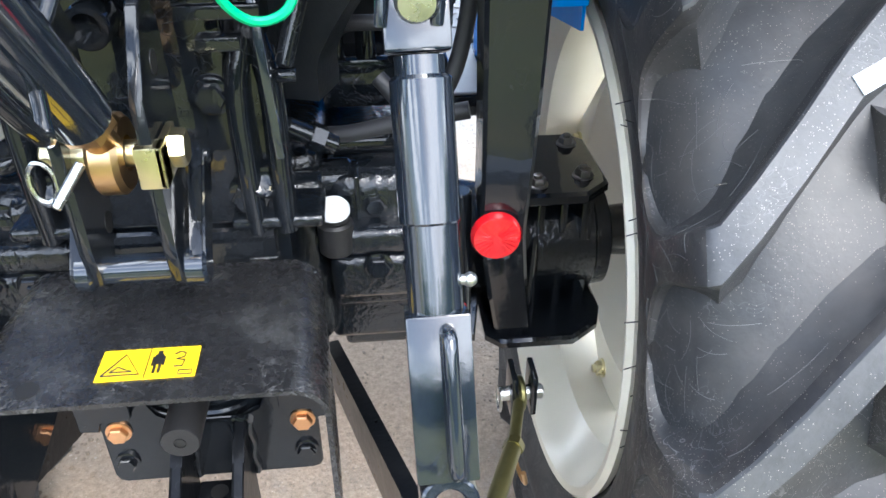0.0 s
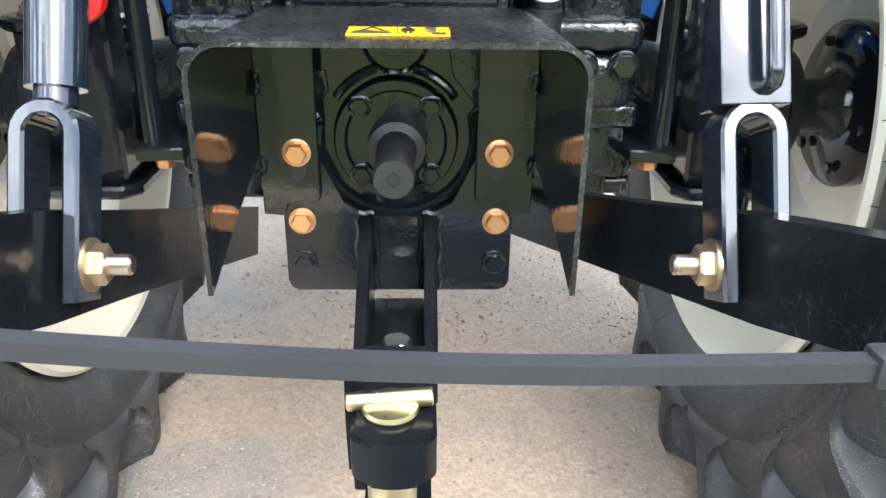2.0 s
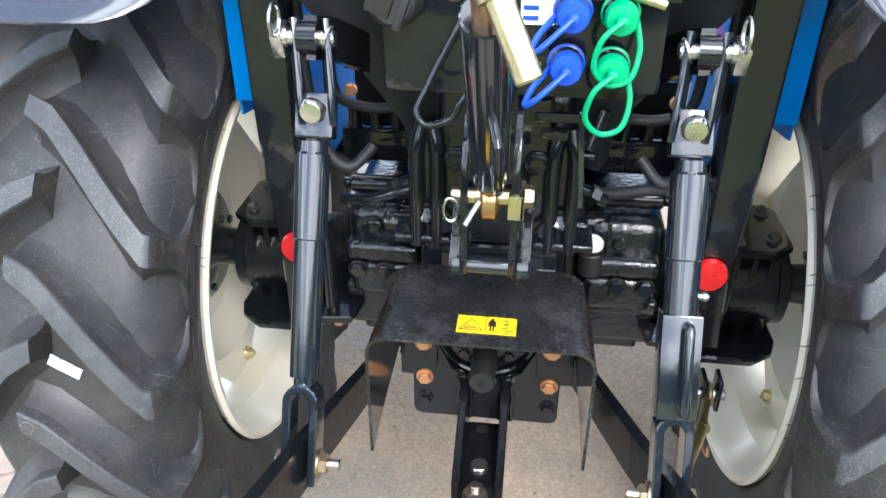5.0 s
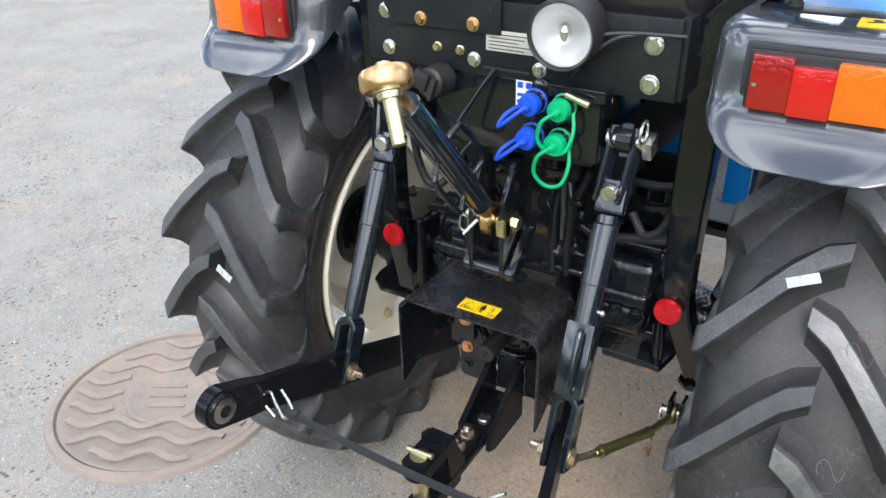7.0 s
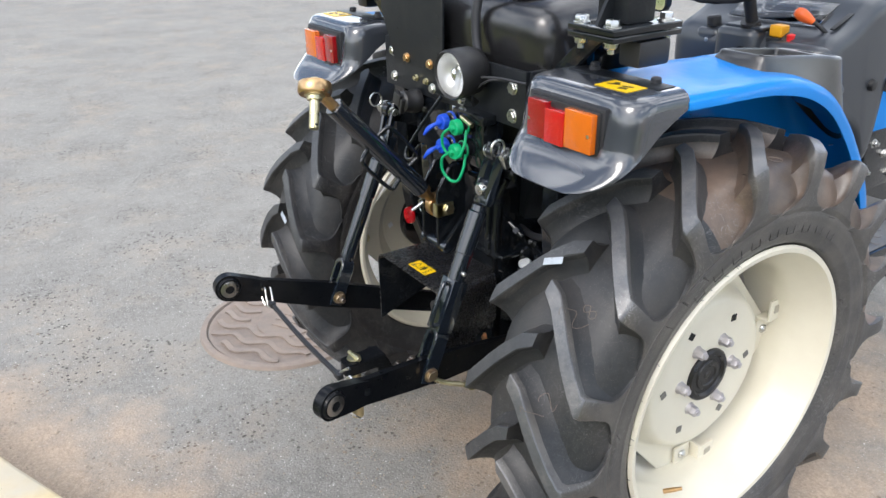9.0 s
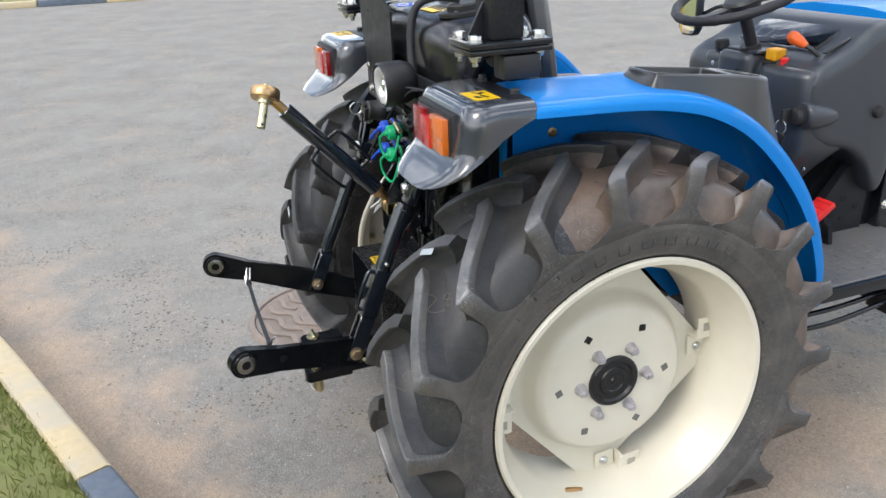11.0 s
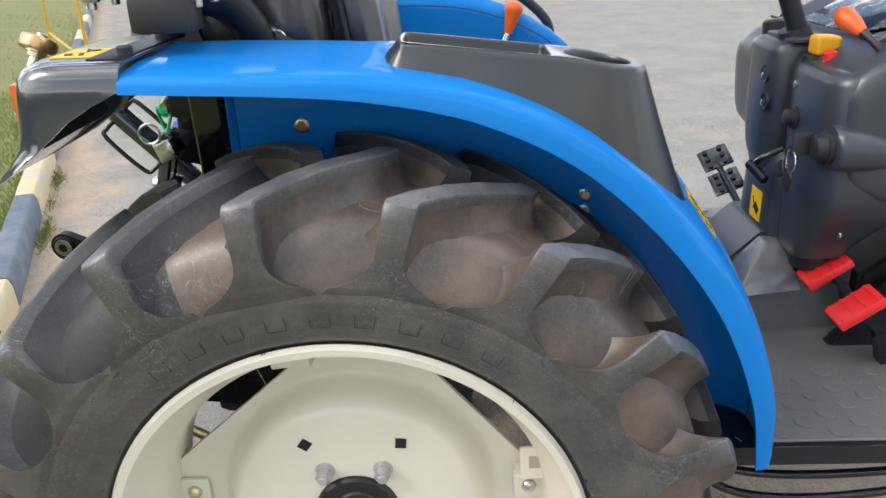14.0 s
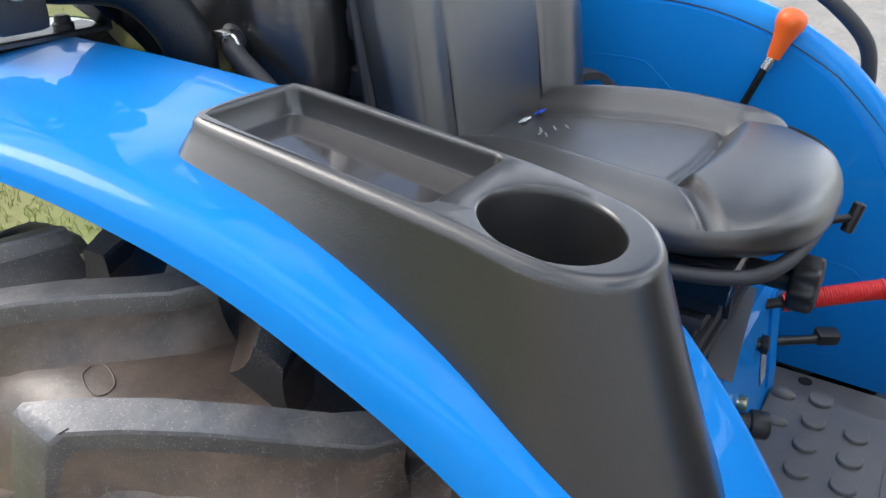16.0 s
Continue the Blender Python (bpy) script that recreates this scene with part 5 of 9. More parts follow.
for s_, pts in ((-1, [(-0.098, 0.640), (-0.072, 0.645), (-0.070, 0.625), (-0.084, 0.606), (-0.098, 0.605)]), (1, [(0.052, 0.665), (0.070, 0.700), (0.098, 0.700), (0.098, 0.606), (0.084, 0.606), (0.056, 0.640)])):
    bm = B()
    prism(bm, [(CX + x, z) for x, z in pts], "y", -0.2525, -0.249, 0.001)
    part("cast_recess", bm, CAST, housing, "rough unmachined patch")
bm = B()
rod(bm, (CX - 0.082, -0.2515, 0.684), (CX - 0.082, -0.248, 0.684), 0.0085, n=18)
part("dowel_hole", bm, INK, housing)
# filler with a white cap
bm = B()
rod(bm, (0.145, -0.185, 0.66), (0.145, -0.185, 0.70), 0.020, n=24, bev=0.003)
rod(bm, (0.145, -0.185, 0.698), (0.145, -0.185, 0.712), 0.0145, n=24, bev=0.003)
part("oil_filler", bm, PLASTIC, housing, "black oil filler with a white cap")
bm = B()
lathe(bm, [(0, 0.0175), (0.006, 0.0175), (0.010, 0.015), (0.011, 0.0005)], (0.145, -0.187, 0.712), (0, -0.25, 1), 24)
part("filler_cap", bm, WHITE, housing, "white plastic cap")
# pto shaft
bm = B()
lathe(bm, [(-0.395, 0.006), (-0.394, 0.006), (-0.394, 0.0180), (-0.392, 0.0192), (-0.345, 0.0192), (-0.325, 0.0198), (-0.305, 0.0205), (-0.302, 0.029), (-0.275, 0.031)], (CX - 0.001, 0.018, 0.572), (0, 1, 0), 28)
pto_shaft = part("pto_shaft", bm, PLASTIC, tractor, "capped black power take-off shaft")
bm = B()
rod(bm, (CX - 0.001, -0.3757, 0.572), (CX - 0.001, -0.362, 0.572), 0.006, n=14)
part("centre_hole", bm, INK, pto_shaft)

for side in (1, -1):
    SIDE = side
    # side casting, axle trumpet and bracket
    bm = B()
    span(bm, (0.130, -0.165, 0.585), (0.262, 0.13, 0.745), 0.034, 5)
    axle = part("axle_housing", bm, CAST, tractor, "black-painted cast axle housing")
    for nm, lo, hi, bv in (("cast_flange", (0.130, -0.195, 0.655), (0.255, -0.15, 0.690), 0.014), ("cast_boss", (0.135, -0.190, 0.590), (0.250, -0.15, 0.652), 0.018), ("lower_casting", (0.125, -0.140, 0.492), (0.274, 0.09, 0.60), 0.016), ("cast_flange", (0.135, -0.158, 0.560), (0.268, -0.12, 0.590), 0.008), ("sump", (0.140, -0.105, 0.452), (0.252, 0.06, 0.50), 0.010), ("cast_rib", (0.168, -0.172, 0.69), (0.174, -0.10, 0.745), 0.002)):
        bm = B()
        span(bm, lo, hi, bv, 4)
        part(nm, bm, CAST, axle)
    bm = B()
    rod(bm, (0.115, -0.120, 0.765), (0.255, -0.120, 0.765), 0.0155, n=18, bev=0.003)
    rod(bm, (0.255, -0.120, 0.765), (0.268, -0.120, 0.765), 0.0105, n=18, bev=0.002)
    rod(bm, (0.115, -0.135, 0.725), (0.165, -0.135, 0.725), 0.024, n=18, bev=0.003)
    part("rock_shaft", bm, BLACK, axle)
    bm = B()
    rod(bm, (0.235, -0.080, 0.470), (0.276, -0.080, 0.470), 0.0165, n=20, bev=0.003)
    bolt(bm, (0.276, -0.080, 0.470), (1, 0, 0), 0.010, 0.008)
    part("drain_plug", bm, BLACK, axle)
    bm = B()
    rod(bm, (0.258, AY, AZ), (0.345, AY, AZ), 0.095, 0.075, 32)
    rod(bm, (0.34, AY, AZ), (0.415, AY, AZ), 0.076, 0.064, 32)
    lathe(bm, [(0.40, 0.080), (0.478, 0.080), (0.482, 0.076), (0.500, 0.074), (0.504, 0.066), (0.505, 0.034)], (0, AY, AZ), (1, 0, 0), 40, True)
    part("axle_tube", bm, CAST, axle)
    bm = B()
    octo = [(0.370, -0.105), (0.455, -0.105), (0.488, -0.075), (0.488, 0.050), (0.465, 0.070), (0.365, 0.070), (0.350, 0.05), (0.350, -0.080)]
    prism(bm, octo, "z", 0.654, 0.672, 0.004)
    bracket = part("clamp_plate", bm, BLACK, axle, "gloss black clamp plate")
    octo2 = [(0.325, -0.135), (0.345, -0.155), (0.440, -0.155), (0.480, -0.125), (0.492, -0.09), (0.492, 0.05), (0.47, 0.07), (0.325, 0.07)]
    bm = B()
    prism(bm, octo2, "z", 0.468, 0.484, 0.004)
    part("clamp_plate", bm, BLACK, axle, "gloss black clamp plate")
    for xa, xb, ya, yb in ((0.398, 0.408, -0.080, 0.05), (0.428, 0.438, -0.080, 0.05), (0.360, 0.374, -0.088, 0.06), (0.455, 0.470, -0.085, 0.05)):
        bm = B()
        span(bm, (xa, ya, 0.48), (xb, yb, 0.656), 0.002)
        part("clamp_rib", bm, BLACK, axle)
    for x, y in ((0.395, -0.078), (0.458, -0.060), (0.380, 0.045), (0.458, 0.035)):
        bm = B()
        bolt(bm, (x, y, 0.672), (0, 0, 1), 0.0095, 0.011, 0.004)
        part("clamp_bolt", bm, material("dull_bolt", (0.18, 0.17, 0.16), 0.4, metal=0.9) if "dull_bolt" not in bpy.data.materials else bpy.data.materials["dull_bolt"], axle)
    # roll-bar leg: a bent channel from the axle bracket to the flange under the roll bar
    bm = B()
    path = [(-0.118, 0.482), (-0.170, 0.60), (-0.228, 0.74), (-0.245, 0.90), (-0.245, 1.05), (-0.250, 1.20), (-0.250, 1.30), (-0.250, 1.365)]
    path = [(p.y, p.z) for p in curve_pts([(0, y, z) for y, z in path], 4)]

    def leg_x(z):
        return 0.321 + 0.042 * max(0, (0.72 - z) / 0.24) ** 1.1 + 0.004 * max(0, (z - 0.95) / 0.3) + 0.15 * max(0, (z - 1.24) / 0.14) ** 1.3
    rows = []
    for y, z in path:
        x = leg_x(z)
        w, d = 0.024 + 0.006 * min(1, max(0, (z - 0.7) / 0.3)), 0.026
        rows.append([Vector((x - w, y - d, z)), Vector((x + w, y - d, z)), Vector((x + w, y + d, z)), Vector((x - w, y + d, z))])
    loft(bm, rows)
    bmesh.ops.bevel(bm, geom=bm.edges[:], offset=0.004, segments=1, affect="EDGES")
    leg = part("roll_bar_leg", bm, BLACK, tractor, "gloss black bent roll-bar leg")
    bm = B()
    prism(bm, [(-0.13, 0.485), (-0.03, 0.485), (-0.15, 0.64)], "x", 0.376, 0.384, 0.002)
    part("gusset", bm, BLACK, leg)
    # upright stay beside the axle housing, on its bolted foot
    bm = B()
    rod(bm, (0.286, -0.185, 0.548), (0.283, -0.195, 0.735), 0.012, n=18, bev=0.002)
    stay = part("stay_post", bm, BLACK, tractor, "black upright stay")
    bm = B()
    prism(bm, [(0.240, -0.150), (0.250, -0.205), (0.300, -0.212), (0.312, -0.15), (0.312, -0.06), (0.24, -0.06)], "z", 0.535, 0.549, 0.002)
    part("stay_foot", bm, BLACK, stay)
    bm = B()
    bolt(bm, (0.275, -0.190, 0.535), (0, 0, -1), 0.010, 0.012)
    part("stay_bolt", bm, COPPER, stay)
    # reflector
    bm = B()
    lathe(bm, [(0, 0.0005), (0, 0.0265), (0.006, 0.0265), (0.010, 0.024), (0.011, 0.0005)], (0.312, -0.256, 0.716), (0, -1, 0), 36)
    rf = part("reflector", bm, REFLECT, leg, "round red reflector")
    bm = B()
    for k in range(12):
        a = math.pi * k / 12
        d = Vector((math.cos(a), 0, math.sin(a))) * 0.023
        c = Vector((0.312, -0.2672, 0.716))
        tube(bm, [c - d, c + d], 0.0007, 4, smooth=0)
    part("facets", bm, REFLECT, rf)
    # flange and roll-bar foot
    bm = B()
    span(bm, (0.425, -0.345, 1.357), (0.545, -0.160, 1.369), 0.003)
    span(bm, (0.425, -0.345, 1.370), (0.545, -0.160, 1.383), 0.003)
    fl = part("roll_bar_flange", bm, BLACK, tractor, "black bolted roll-bar flange plates")
    for x in (0.443, 0.522):
        for y in (-0.325, -0.182):
            bm = B()
            bolt(bm, (x, y, 1.383), (0, 0, 1), 0.0115, 0.014)
            part("flange_bolt", bm, ZINC, fl)
            bm = B()
            bolt(bm, (x, y, 1.357), (0, 0, -1), 0.0105, 0.012, 0.010)
            part("flange_nut", bm, ZINC, fl)
    bm = B()
    span(bm, (0.445, -0.290, 1.383), (0.525, -0.215, 2.05), 0.008)
    prism(bm, [(-0.345 + 0.015, 1.383), (-0.289, 1.383), (-0.289, 1.46)], "x", 0.481, 0.489)
    part("roll_bar_post", bm, SATIN, tractor, "satin black roll-bar upright")
    bm = B()
    span(bm, (0.490, -0.272, 1.303), (0.545, -0.185, 1.354), 0.010)
    part("flange_box", bm, PLASTIC, fl)
    bm = B()
    tube(bm, [(0.36, -0.16, 1.20), (0.37, -0.15, 1.28), (0.40, -0.19, 1.335), (0.46, -0.25, 1.345)], 0.028, 14)
    part("arch", bm, SATIN, fl)
SIDE = 1
bm = B()
span(bm, (-0.525, -0.290, 2.05), (0.525, -0.215, 2.13), 0.01)
part("roll_bar_top", bm, SATIN, tractor, "satin black roll-bar crosspiece")

# ---- cross plate, number-plate bracket and what they carry ----
bm = B()
span(bm, (-0.292, -0.330, 1.135), (0.292, -0.320, 1.262), 0.002)
cross = part("cross_plate", bm, SATIN, tractor, "satin black steel cross plate")
bm = B()
span(bm, (-0.300, -0.320, 1.135), (-0.285, -0.22, 1.262), 0.002)
part("cross_end", bm, SATIN, cross)
bm = B()
span(bm, (0.285, -0.320, 1.135), (0.300, -0.22, 1.262), 0.002)
part("cross_end", bm, SATIN, cross)
bm = B()
prism(bm, [(-0.232, 1.208), (-0.010, 1.208), (-0.008, 1.398), (-0.026, 1.413), (-0.085, 1.425), (-0.11, 1.50), (-0.30, 1.50), (-0.292, 1.33)], "y", -0.338, -0.331, 0.001)
plate = part("number_plate_bracket", bm, SATIN, cross, "flat satin black bracket plate")
for x, z, mt, r in ((-0.25, 1.227, ZINC, 0.0095), (-0.245, 1.161, ZINC, 0.0095), (0.251, 1.222, ZINC, 0.011), (0.251, 1.160, ZINC, 0.011), (-0.064, 1.160, ZINC, 0.009), (0.062, 1.157, ZINC, 0.009),
                   (-0.168, 1.222, BRASS, 0.0085), (-0.062, 1.222, BRASS, 0.0085), (-0.139, 1.174, GOLD, 0.006), (-0.092, 1.173, GOLD, 0.006)):
    bm = B()
    bolt(bm, (x, -0.3385 if mt is BRASS else -0.330, z), (0, -1, 0), r, 0.009)
    part("plate_bolt", bm, mt, cross)
for x in (-0.215, -0.03):
    for z in (1.25, 1.29, 1.34, 1.385):
        bm = B()
        rod(bm, (x, -0.3395, z), (x, -0.337, z), 0.003, n=10)
        part("punched_hole", bm, INK, plate)
bm = B()
span(bm, (-0.040, -0.333, 1.180), (0.052, -0.330, 1.215), 0.001)
tagp = part("type_plate", bm, material("aluminium_plate", (0.55, 0.55, 0.50), 0.45, metal=0.3), cross, "small bare aluminium type plate")
bm = B()
for k in range(5):
    span(bm, (-0.034, -0.3338, 1.208 - k * 0.006), (0.046 - 0.012 * (k % 3), -0.333, 1.2095 - k * 0.006))
part("print_bars", bm, INK, tagp)
bm = B()
span(bm, (-0.045, -0.334, 1.146), (0.045, -0.331, 1.152), 0.001)
part("slot", bm, INK, cross)
# blue-and-white oval badge strip on the tank bracket
# work lamp
bm = B()
LC = Vector((0.131, -0.386, 1.241))
ld = Vector((0.03, -1, -0.06)).normalized()
lathe(bm, [(0.027, 0.0485), (0.032, 0.0525), (0.028, 0.0555), (0.0, 0.0555), (-0.03, 0.0535), (-0.050, 0.046), (-0.060, 0.030), (-0.064, 0.010)], LC, ld, 40)
lamp = part("work_lamp", bm, PLASTIC, tractor, "round black work lamp with a clear ribbed lens")
bm = B()
lathe(bm, [(0.022, 0.0485), (0.008, 0.043), (-0.012, 0.029), (-0.020, 0.010), (-0.020, 0.0005)], LC, ld, 36)
part("reflector_bowl", bm, BOWL, lamp)
bm = B()
lathe(bm, [(0.024, 0.049), (0.031, 0.044), (0.036, 0.026), (0.038, 0.0005)], LC, ld, 36)
part("lamp_glass", bm, GLASS, lamp).visible_shadow = False
bm = B()
ball(bm, LC + ld * 0.0, 0.010, (1, 1, 1.6), 14)
part("bulb", bm, SILVER, lamp)
bm = B()
rod(bm, LC + Vector((0, 0.01, -0.045)), LC + Vector((0, 0.045, -0.075)), 0.008, n=12)
part("lamp_foot", bm, PLASTIC, lamp)
# trailer socket
bm = B()
sc = Vector((-0.126, -0.338, 1.118))
lathe(bm, [(0, 0.030), (0.018, 0.030), (0.022, 0.027), (0.045, 0.027), (0.050, 0.022), (0.050, 0.0005)], sc, (0, -1, 0.1), 32)
box(bm, sc + Vector((-0.012, -0.05, 0.010)), (0.030, 0.014, 0.034), pose(0, 0, 0, 0, 20, 0), 0.004)
box(bm, sc + Vector((0.012, -0.052, -0.004)), (0.010, 0.016, 0.040), pose(0, 0, 0, 0, 20, 0), 0.003)
part("trailer_socket", bm, PLASTIC, tractor, "round black trailer socket with a flap")
# valve plate behind the couplers
bm = B()
span(bm, (-0.150, -0.325, 1.00), (0.165, -0.300, 1.135), 0.004)
span(bm, (0.060, -0.36, 1.02), (0.185, -0.30, 1.145), 0.006)
span(bm, (0.095, -0.37, 1.128), (0.195, -0.33, 1.150), 0.004)
valve = part("valve_block", bm, BLACK, tractor, "black hydraulic valve block")
bm = B()
span(bm, (0.018, -0.3285, 1.09), (0.058, -0.3265, 1.137))
lbl = part("white_label", bm, WHITE, valve, "small white printed label")
bm = B()
for x, z, w, h in ((0.026, 1.127, 0.010, 0.010), (0.042, 1.127, 0.010, 0.010), (0.030, 1.110, 0.018, 0.005), (0.030, 1.098, 0.018, 0.005)):
    span(bm, (x - w / 2, -0.3295, z - h / 2), (x + w / 2, -0.3287, z + h / 2))
part("print_bars", bm, COBALT, lbl)
for x, z in ((0.077, 1.119), (0.129, 1.118), (0.074, 1.060), (0.125, 1.059)):
    mt = COBALT if x < 0.1 else GREEN
    bm = B()
    rod(bm, (x, -0.36, z), (x, -0.392, z), 0.0165, n=20, bev=0.002)
    rod(bm, (x, -0.372, z), (x, -0.380, z), 0.0195, n=20, bev=0.002)
    cpl = part("hydraulic_coupler", bm, BLACK, valve, "hydraulic quick coupler with a dust cap")
    bm = B()
    lathe(bm, [(0, 0.0185), (0.014, 0.0185), (0.017, 0.0165), (0.018, 0.008), (0.026, 0.006), (0.028, 0.0005)], (x, -0.388, z), (0, -1, -0.05), 24)
    tube(bm, [(x + 0.019 * math.cos(t), -0.374, z + 0.019 * math.sin(t)) for t in [k * 0.5236 for k in range(12)]], 0.0032, 8, closed=True, smooth=2)
    if mt is COBALT:
        tube(bm, [(x, -0.412, z), (x - 0.016, -0.420, z - 0.014), (x - 0.034, -0.425, z - 0.030), (x - 0.044, -0.420, z - 0.036), (x - 0.036, -0.412, z - 0.018), (x - 0.018, -0.385, z - 0.004)], 0.0036, 8)
    else:
        tube(bm, [(x, -0.414, z), (x - 0.020, -0.420, z - 0.018), (x - 0.026, -0.415, z - 0.050), (x - 0.008, -0.405, z - 0.072), (x + 0.016, -0.400, z - 0.066), (x + 0.024, -0.390, z - 0.036), (x + 0.018, -0.380, z - 0.006)], 0.0034, 8)
    part("dust_cap", bm, mt, cpl, ("cobalt blue" if mt is COBALT else "green") + " plastic dust cap with a loop strap")
bm = B()
rod(bm, (0.135, -0.385, 1.142), (0.175, -0.385, 1.130), 0.006, n=12)
part("hose_nipple", bm, GOLD, valve)
# cables round the lamp
bm = B()
tube(bm, [(0.14, -0.36, 1.22), (0.17, -0.37, 1.235), (0.22, -0.35, 1.240), (0.30, -0.335, 1.240)], 0.0032, 8)
tube(bm, [(0.13, -0.35, 1.16), (0.16, -0.37, 1.20), (0.20, -0.36, 1.232), (0.24, -0.34, 1.238)], 0.0030, 8)
part("cable", bm, GUM, tractor, "thin black wiring")
# lynch-pin hook hanging on its rod
bm = B()
tube(bm, [(-0.020, -0.335, 1.150), (-0.055, -0.36, 1.09), (-0.088, -0.385, 1.025), (-0.098, -0.395, 1.000), (-0.085, -0.40, 0.985), (-0.055, -0.40, 0.995), (-0.045, -0.40, 1.015), (-0.030, -0.395, 1.035)], 0.0045, 10)
part("top_link_hook", bm, BLACK, tractor, "bent black wire hook")
# cross rails in front: dark diagonal braces and hoses
for side in (1, -1):
    SIDE = side
    bm = B()
    tube(bm, [(0.118, -0.15, 0.84), (0.125, -0.15, 0.90), (0.19, -0.165, 1.00), (0.285, -0.18, 1.12)], 0.02, 4, smooth=3, flat=(0.034, 0.030))
    part("diagonal_brace", bm, SATIN, tractor)
    bm = B()
    tube(bm, [(0.20, -0.18, 0.86), (0.235, -0.20, 0.83), (0.27, -0.20, 0.86), (0.29, -0.20, 0.95), (0.295, -0.21, 1.10)], 0.0085, 10)
    part("corrugated_hose", bm, GUM, tractor)
SIDE = 1
bm = B()
span(bm, (-0.30, 0.045, 0.905), (0.30, 0.055, 1.00), 0.002)
part("blue_bulkhead", bm, BLUE, tractor, "bright blue plate under the seat")
bm = B()
span(bm, (-0.285, 0.06, 0.80), (0.285, 0.10, 0.90), 0.004)
span(bm, (-0.13, -0.10, 0.93), (0.13, 0.04, 1.06), 0.02)
part("seat_support", bm, SATIN, tractor, "black seat support frame")
bm = B()
tube(bm, [(0.10, -0.17, 0.80), (0.16, -0.18, 0.80), (0.22, -0.19, 0.815), (0.29, -0.20, 0.83)], 0.009, 10)
part("hose", bm, GUM, tractor)
# valve bank under the seat, behind the axle housings
for side in (1, -1):
    SIDE = side
    bm = B()
    span(bm, (0.135, -0.055, 0.775), (0.285, 0.010, 0.835), 0.008)
    bank = part("valve_bank", bm, BLACK, tractor, "black hydraulic valve bank")
    for k in range(4):
        bm = B()
        x = 0.152 + 0.037 * k
        rod(bm, (x, -0.040, 0.83), (x, -0.040, 0.865 + 0.012 * (k % 2)), 0.012, n=14, bev=0.002)
        part("valve_spool", bm, BLACK, bank)
    bm = B()
    tube(bm, [(0.15, -0.06, 0.86), (0.17, -0.10, 0.89), (0.23, -0.11, 0.895), (0.28, -0.09, 0.91), (0.30, -0.04, 0.98)], 0.0085, 10)
    part("hydraulic_hose", bm, GUM, bank)
    bm = B()
    bolt(bm, (0.262, -0.06, 0.905), (0, -1, 0.2), 0.008, 0.010)
    part("hose_fitting", bm, COPPER, bank)
SIDE = 1
# cast bosses, studs and a cross shaft on the rear housing
for x, z, r, L_ in ((-0.165, 0.725, 0.017, 0.05), (-0.10, 0.735, 0.020, 0.06), (0.105, 0.735, 0.020, 0.06), (0.19, 0.64, 0.012, 0.012), (0.235, 0.64, 0.012, 0.012), (-0.19, 0.64, 0.012, 0.012), (-0.235, 0.64, 0.012, 0.012), (0.19, 0.705, 0.010, 0.012), (-0.21, 0.705, 0.016, 0.012)):
    bm = B()
    if L_ > 0.03:
        rod(bm, (x - L_ / 2, -0.175, z), (x + L_ / 2, -0.175, z), r, n=20, bev=0.004)
        part("cast_boss", bm, CAST, housing)
    else:
        bolt(bm, (x, -0.190 if z < 0.69 else -0.163, z), (0, -1, 0), r, 0.010)
        part("housing_bolt", bm, BLACK, housing)

# ---- power take-off shield ----
bm = B()


def shield_section(y, drop, inset=0.0):
    T = 0.0045
    w, zt, r = 0.1545 - inset, 0.7075 + 0.015 * (y + 0.40), 0.030
    out, inn = [], []
    for s in (-1, 1):
        arc = [(s * (w - r + r * math.sin(t)), zt - r + r * math.cos(t)) for t in [radians(a) for a in (0, 15, 30, 45, 60, 75, 90)]]
        arc2 = [(s * (w - r + (r - T) * math.sin(t)), zt - r + (r - T) * math.cos(t)) for t in [radians(a) for a in (0, 15, 30, 45, 60, 75, 90)]]
        low, low2 = (s * w, drop), (s * (w - T), drop)
        if s < 0:
            out += [low] + arc[::-1]
            inn += [low2] + arc2[::-1]
        else:
            out += arc + [low]
            inn += arc2 + [low2]
    return [Vector((CX + x, y, z)) for x, z in out + inn[::-1]]


sv = loft(bm, [shield_section(-0.4575, 0.497), shield_section(-0.43, 0.508, 0.001), shield_section(-0.37, 0.532, 0.004), shield_section(-0.272, 0.570, 0.012)])
half = len(sv[0]) // 2
inner_v = {v for row in sv for v in row[half:]}
for f in bm.faces:                      # the inside kept its gloss, the outside is scuffed
    if all(v in inner_v for v in f.verts):
        f.material_index = 1
shield = part("pto_shield", bm, (DUSTY, BLACK), tractor, "dusty satin black steel power take-off shield")
for s_ in (-1, 1):
    bm = B()
    prism(bm, [(CX + s_ * 0.139, 0.700), (CX + s_ * 0.139, 0.502), (CX + s_ * 0.118, 0.500), (CX + s_ * 0.116, 0.515), (CX + s_ * 0.084, 0.515), (CX + s_ * 0.080, 0.520), (CX + s_ * 0.080, 0.700)], "y", -0.2830, -0.2765, 0.001)
    part("back_flange", bm, BLACK, shield)
    for z in (0.628, 0.545):
        bm = B()
        tube(bm, [(CX + s_ * (0.136 + 0.001 * math.sin(k * 2.1)), -0.2855, z + 0.0045 * k) for k in range(6)], 0.0035, 8)
        part("weld_bead", bm, BLACK, shield)
    bm = B()
    rod(bm, (CX + s_ * 0.1015, -0.2836, 0.549), (CX + s_ * 0.1015, -0.2826, 0.549), 0.0085, n=18)
    part("slot", bm, INK, shield)
bm = B()
rod(bm, (-0.095, -0.437, 0.7062), (-0.095, -0.437, 0.7078), 0.0095, n=20)
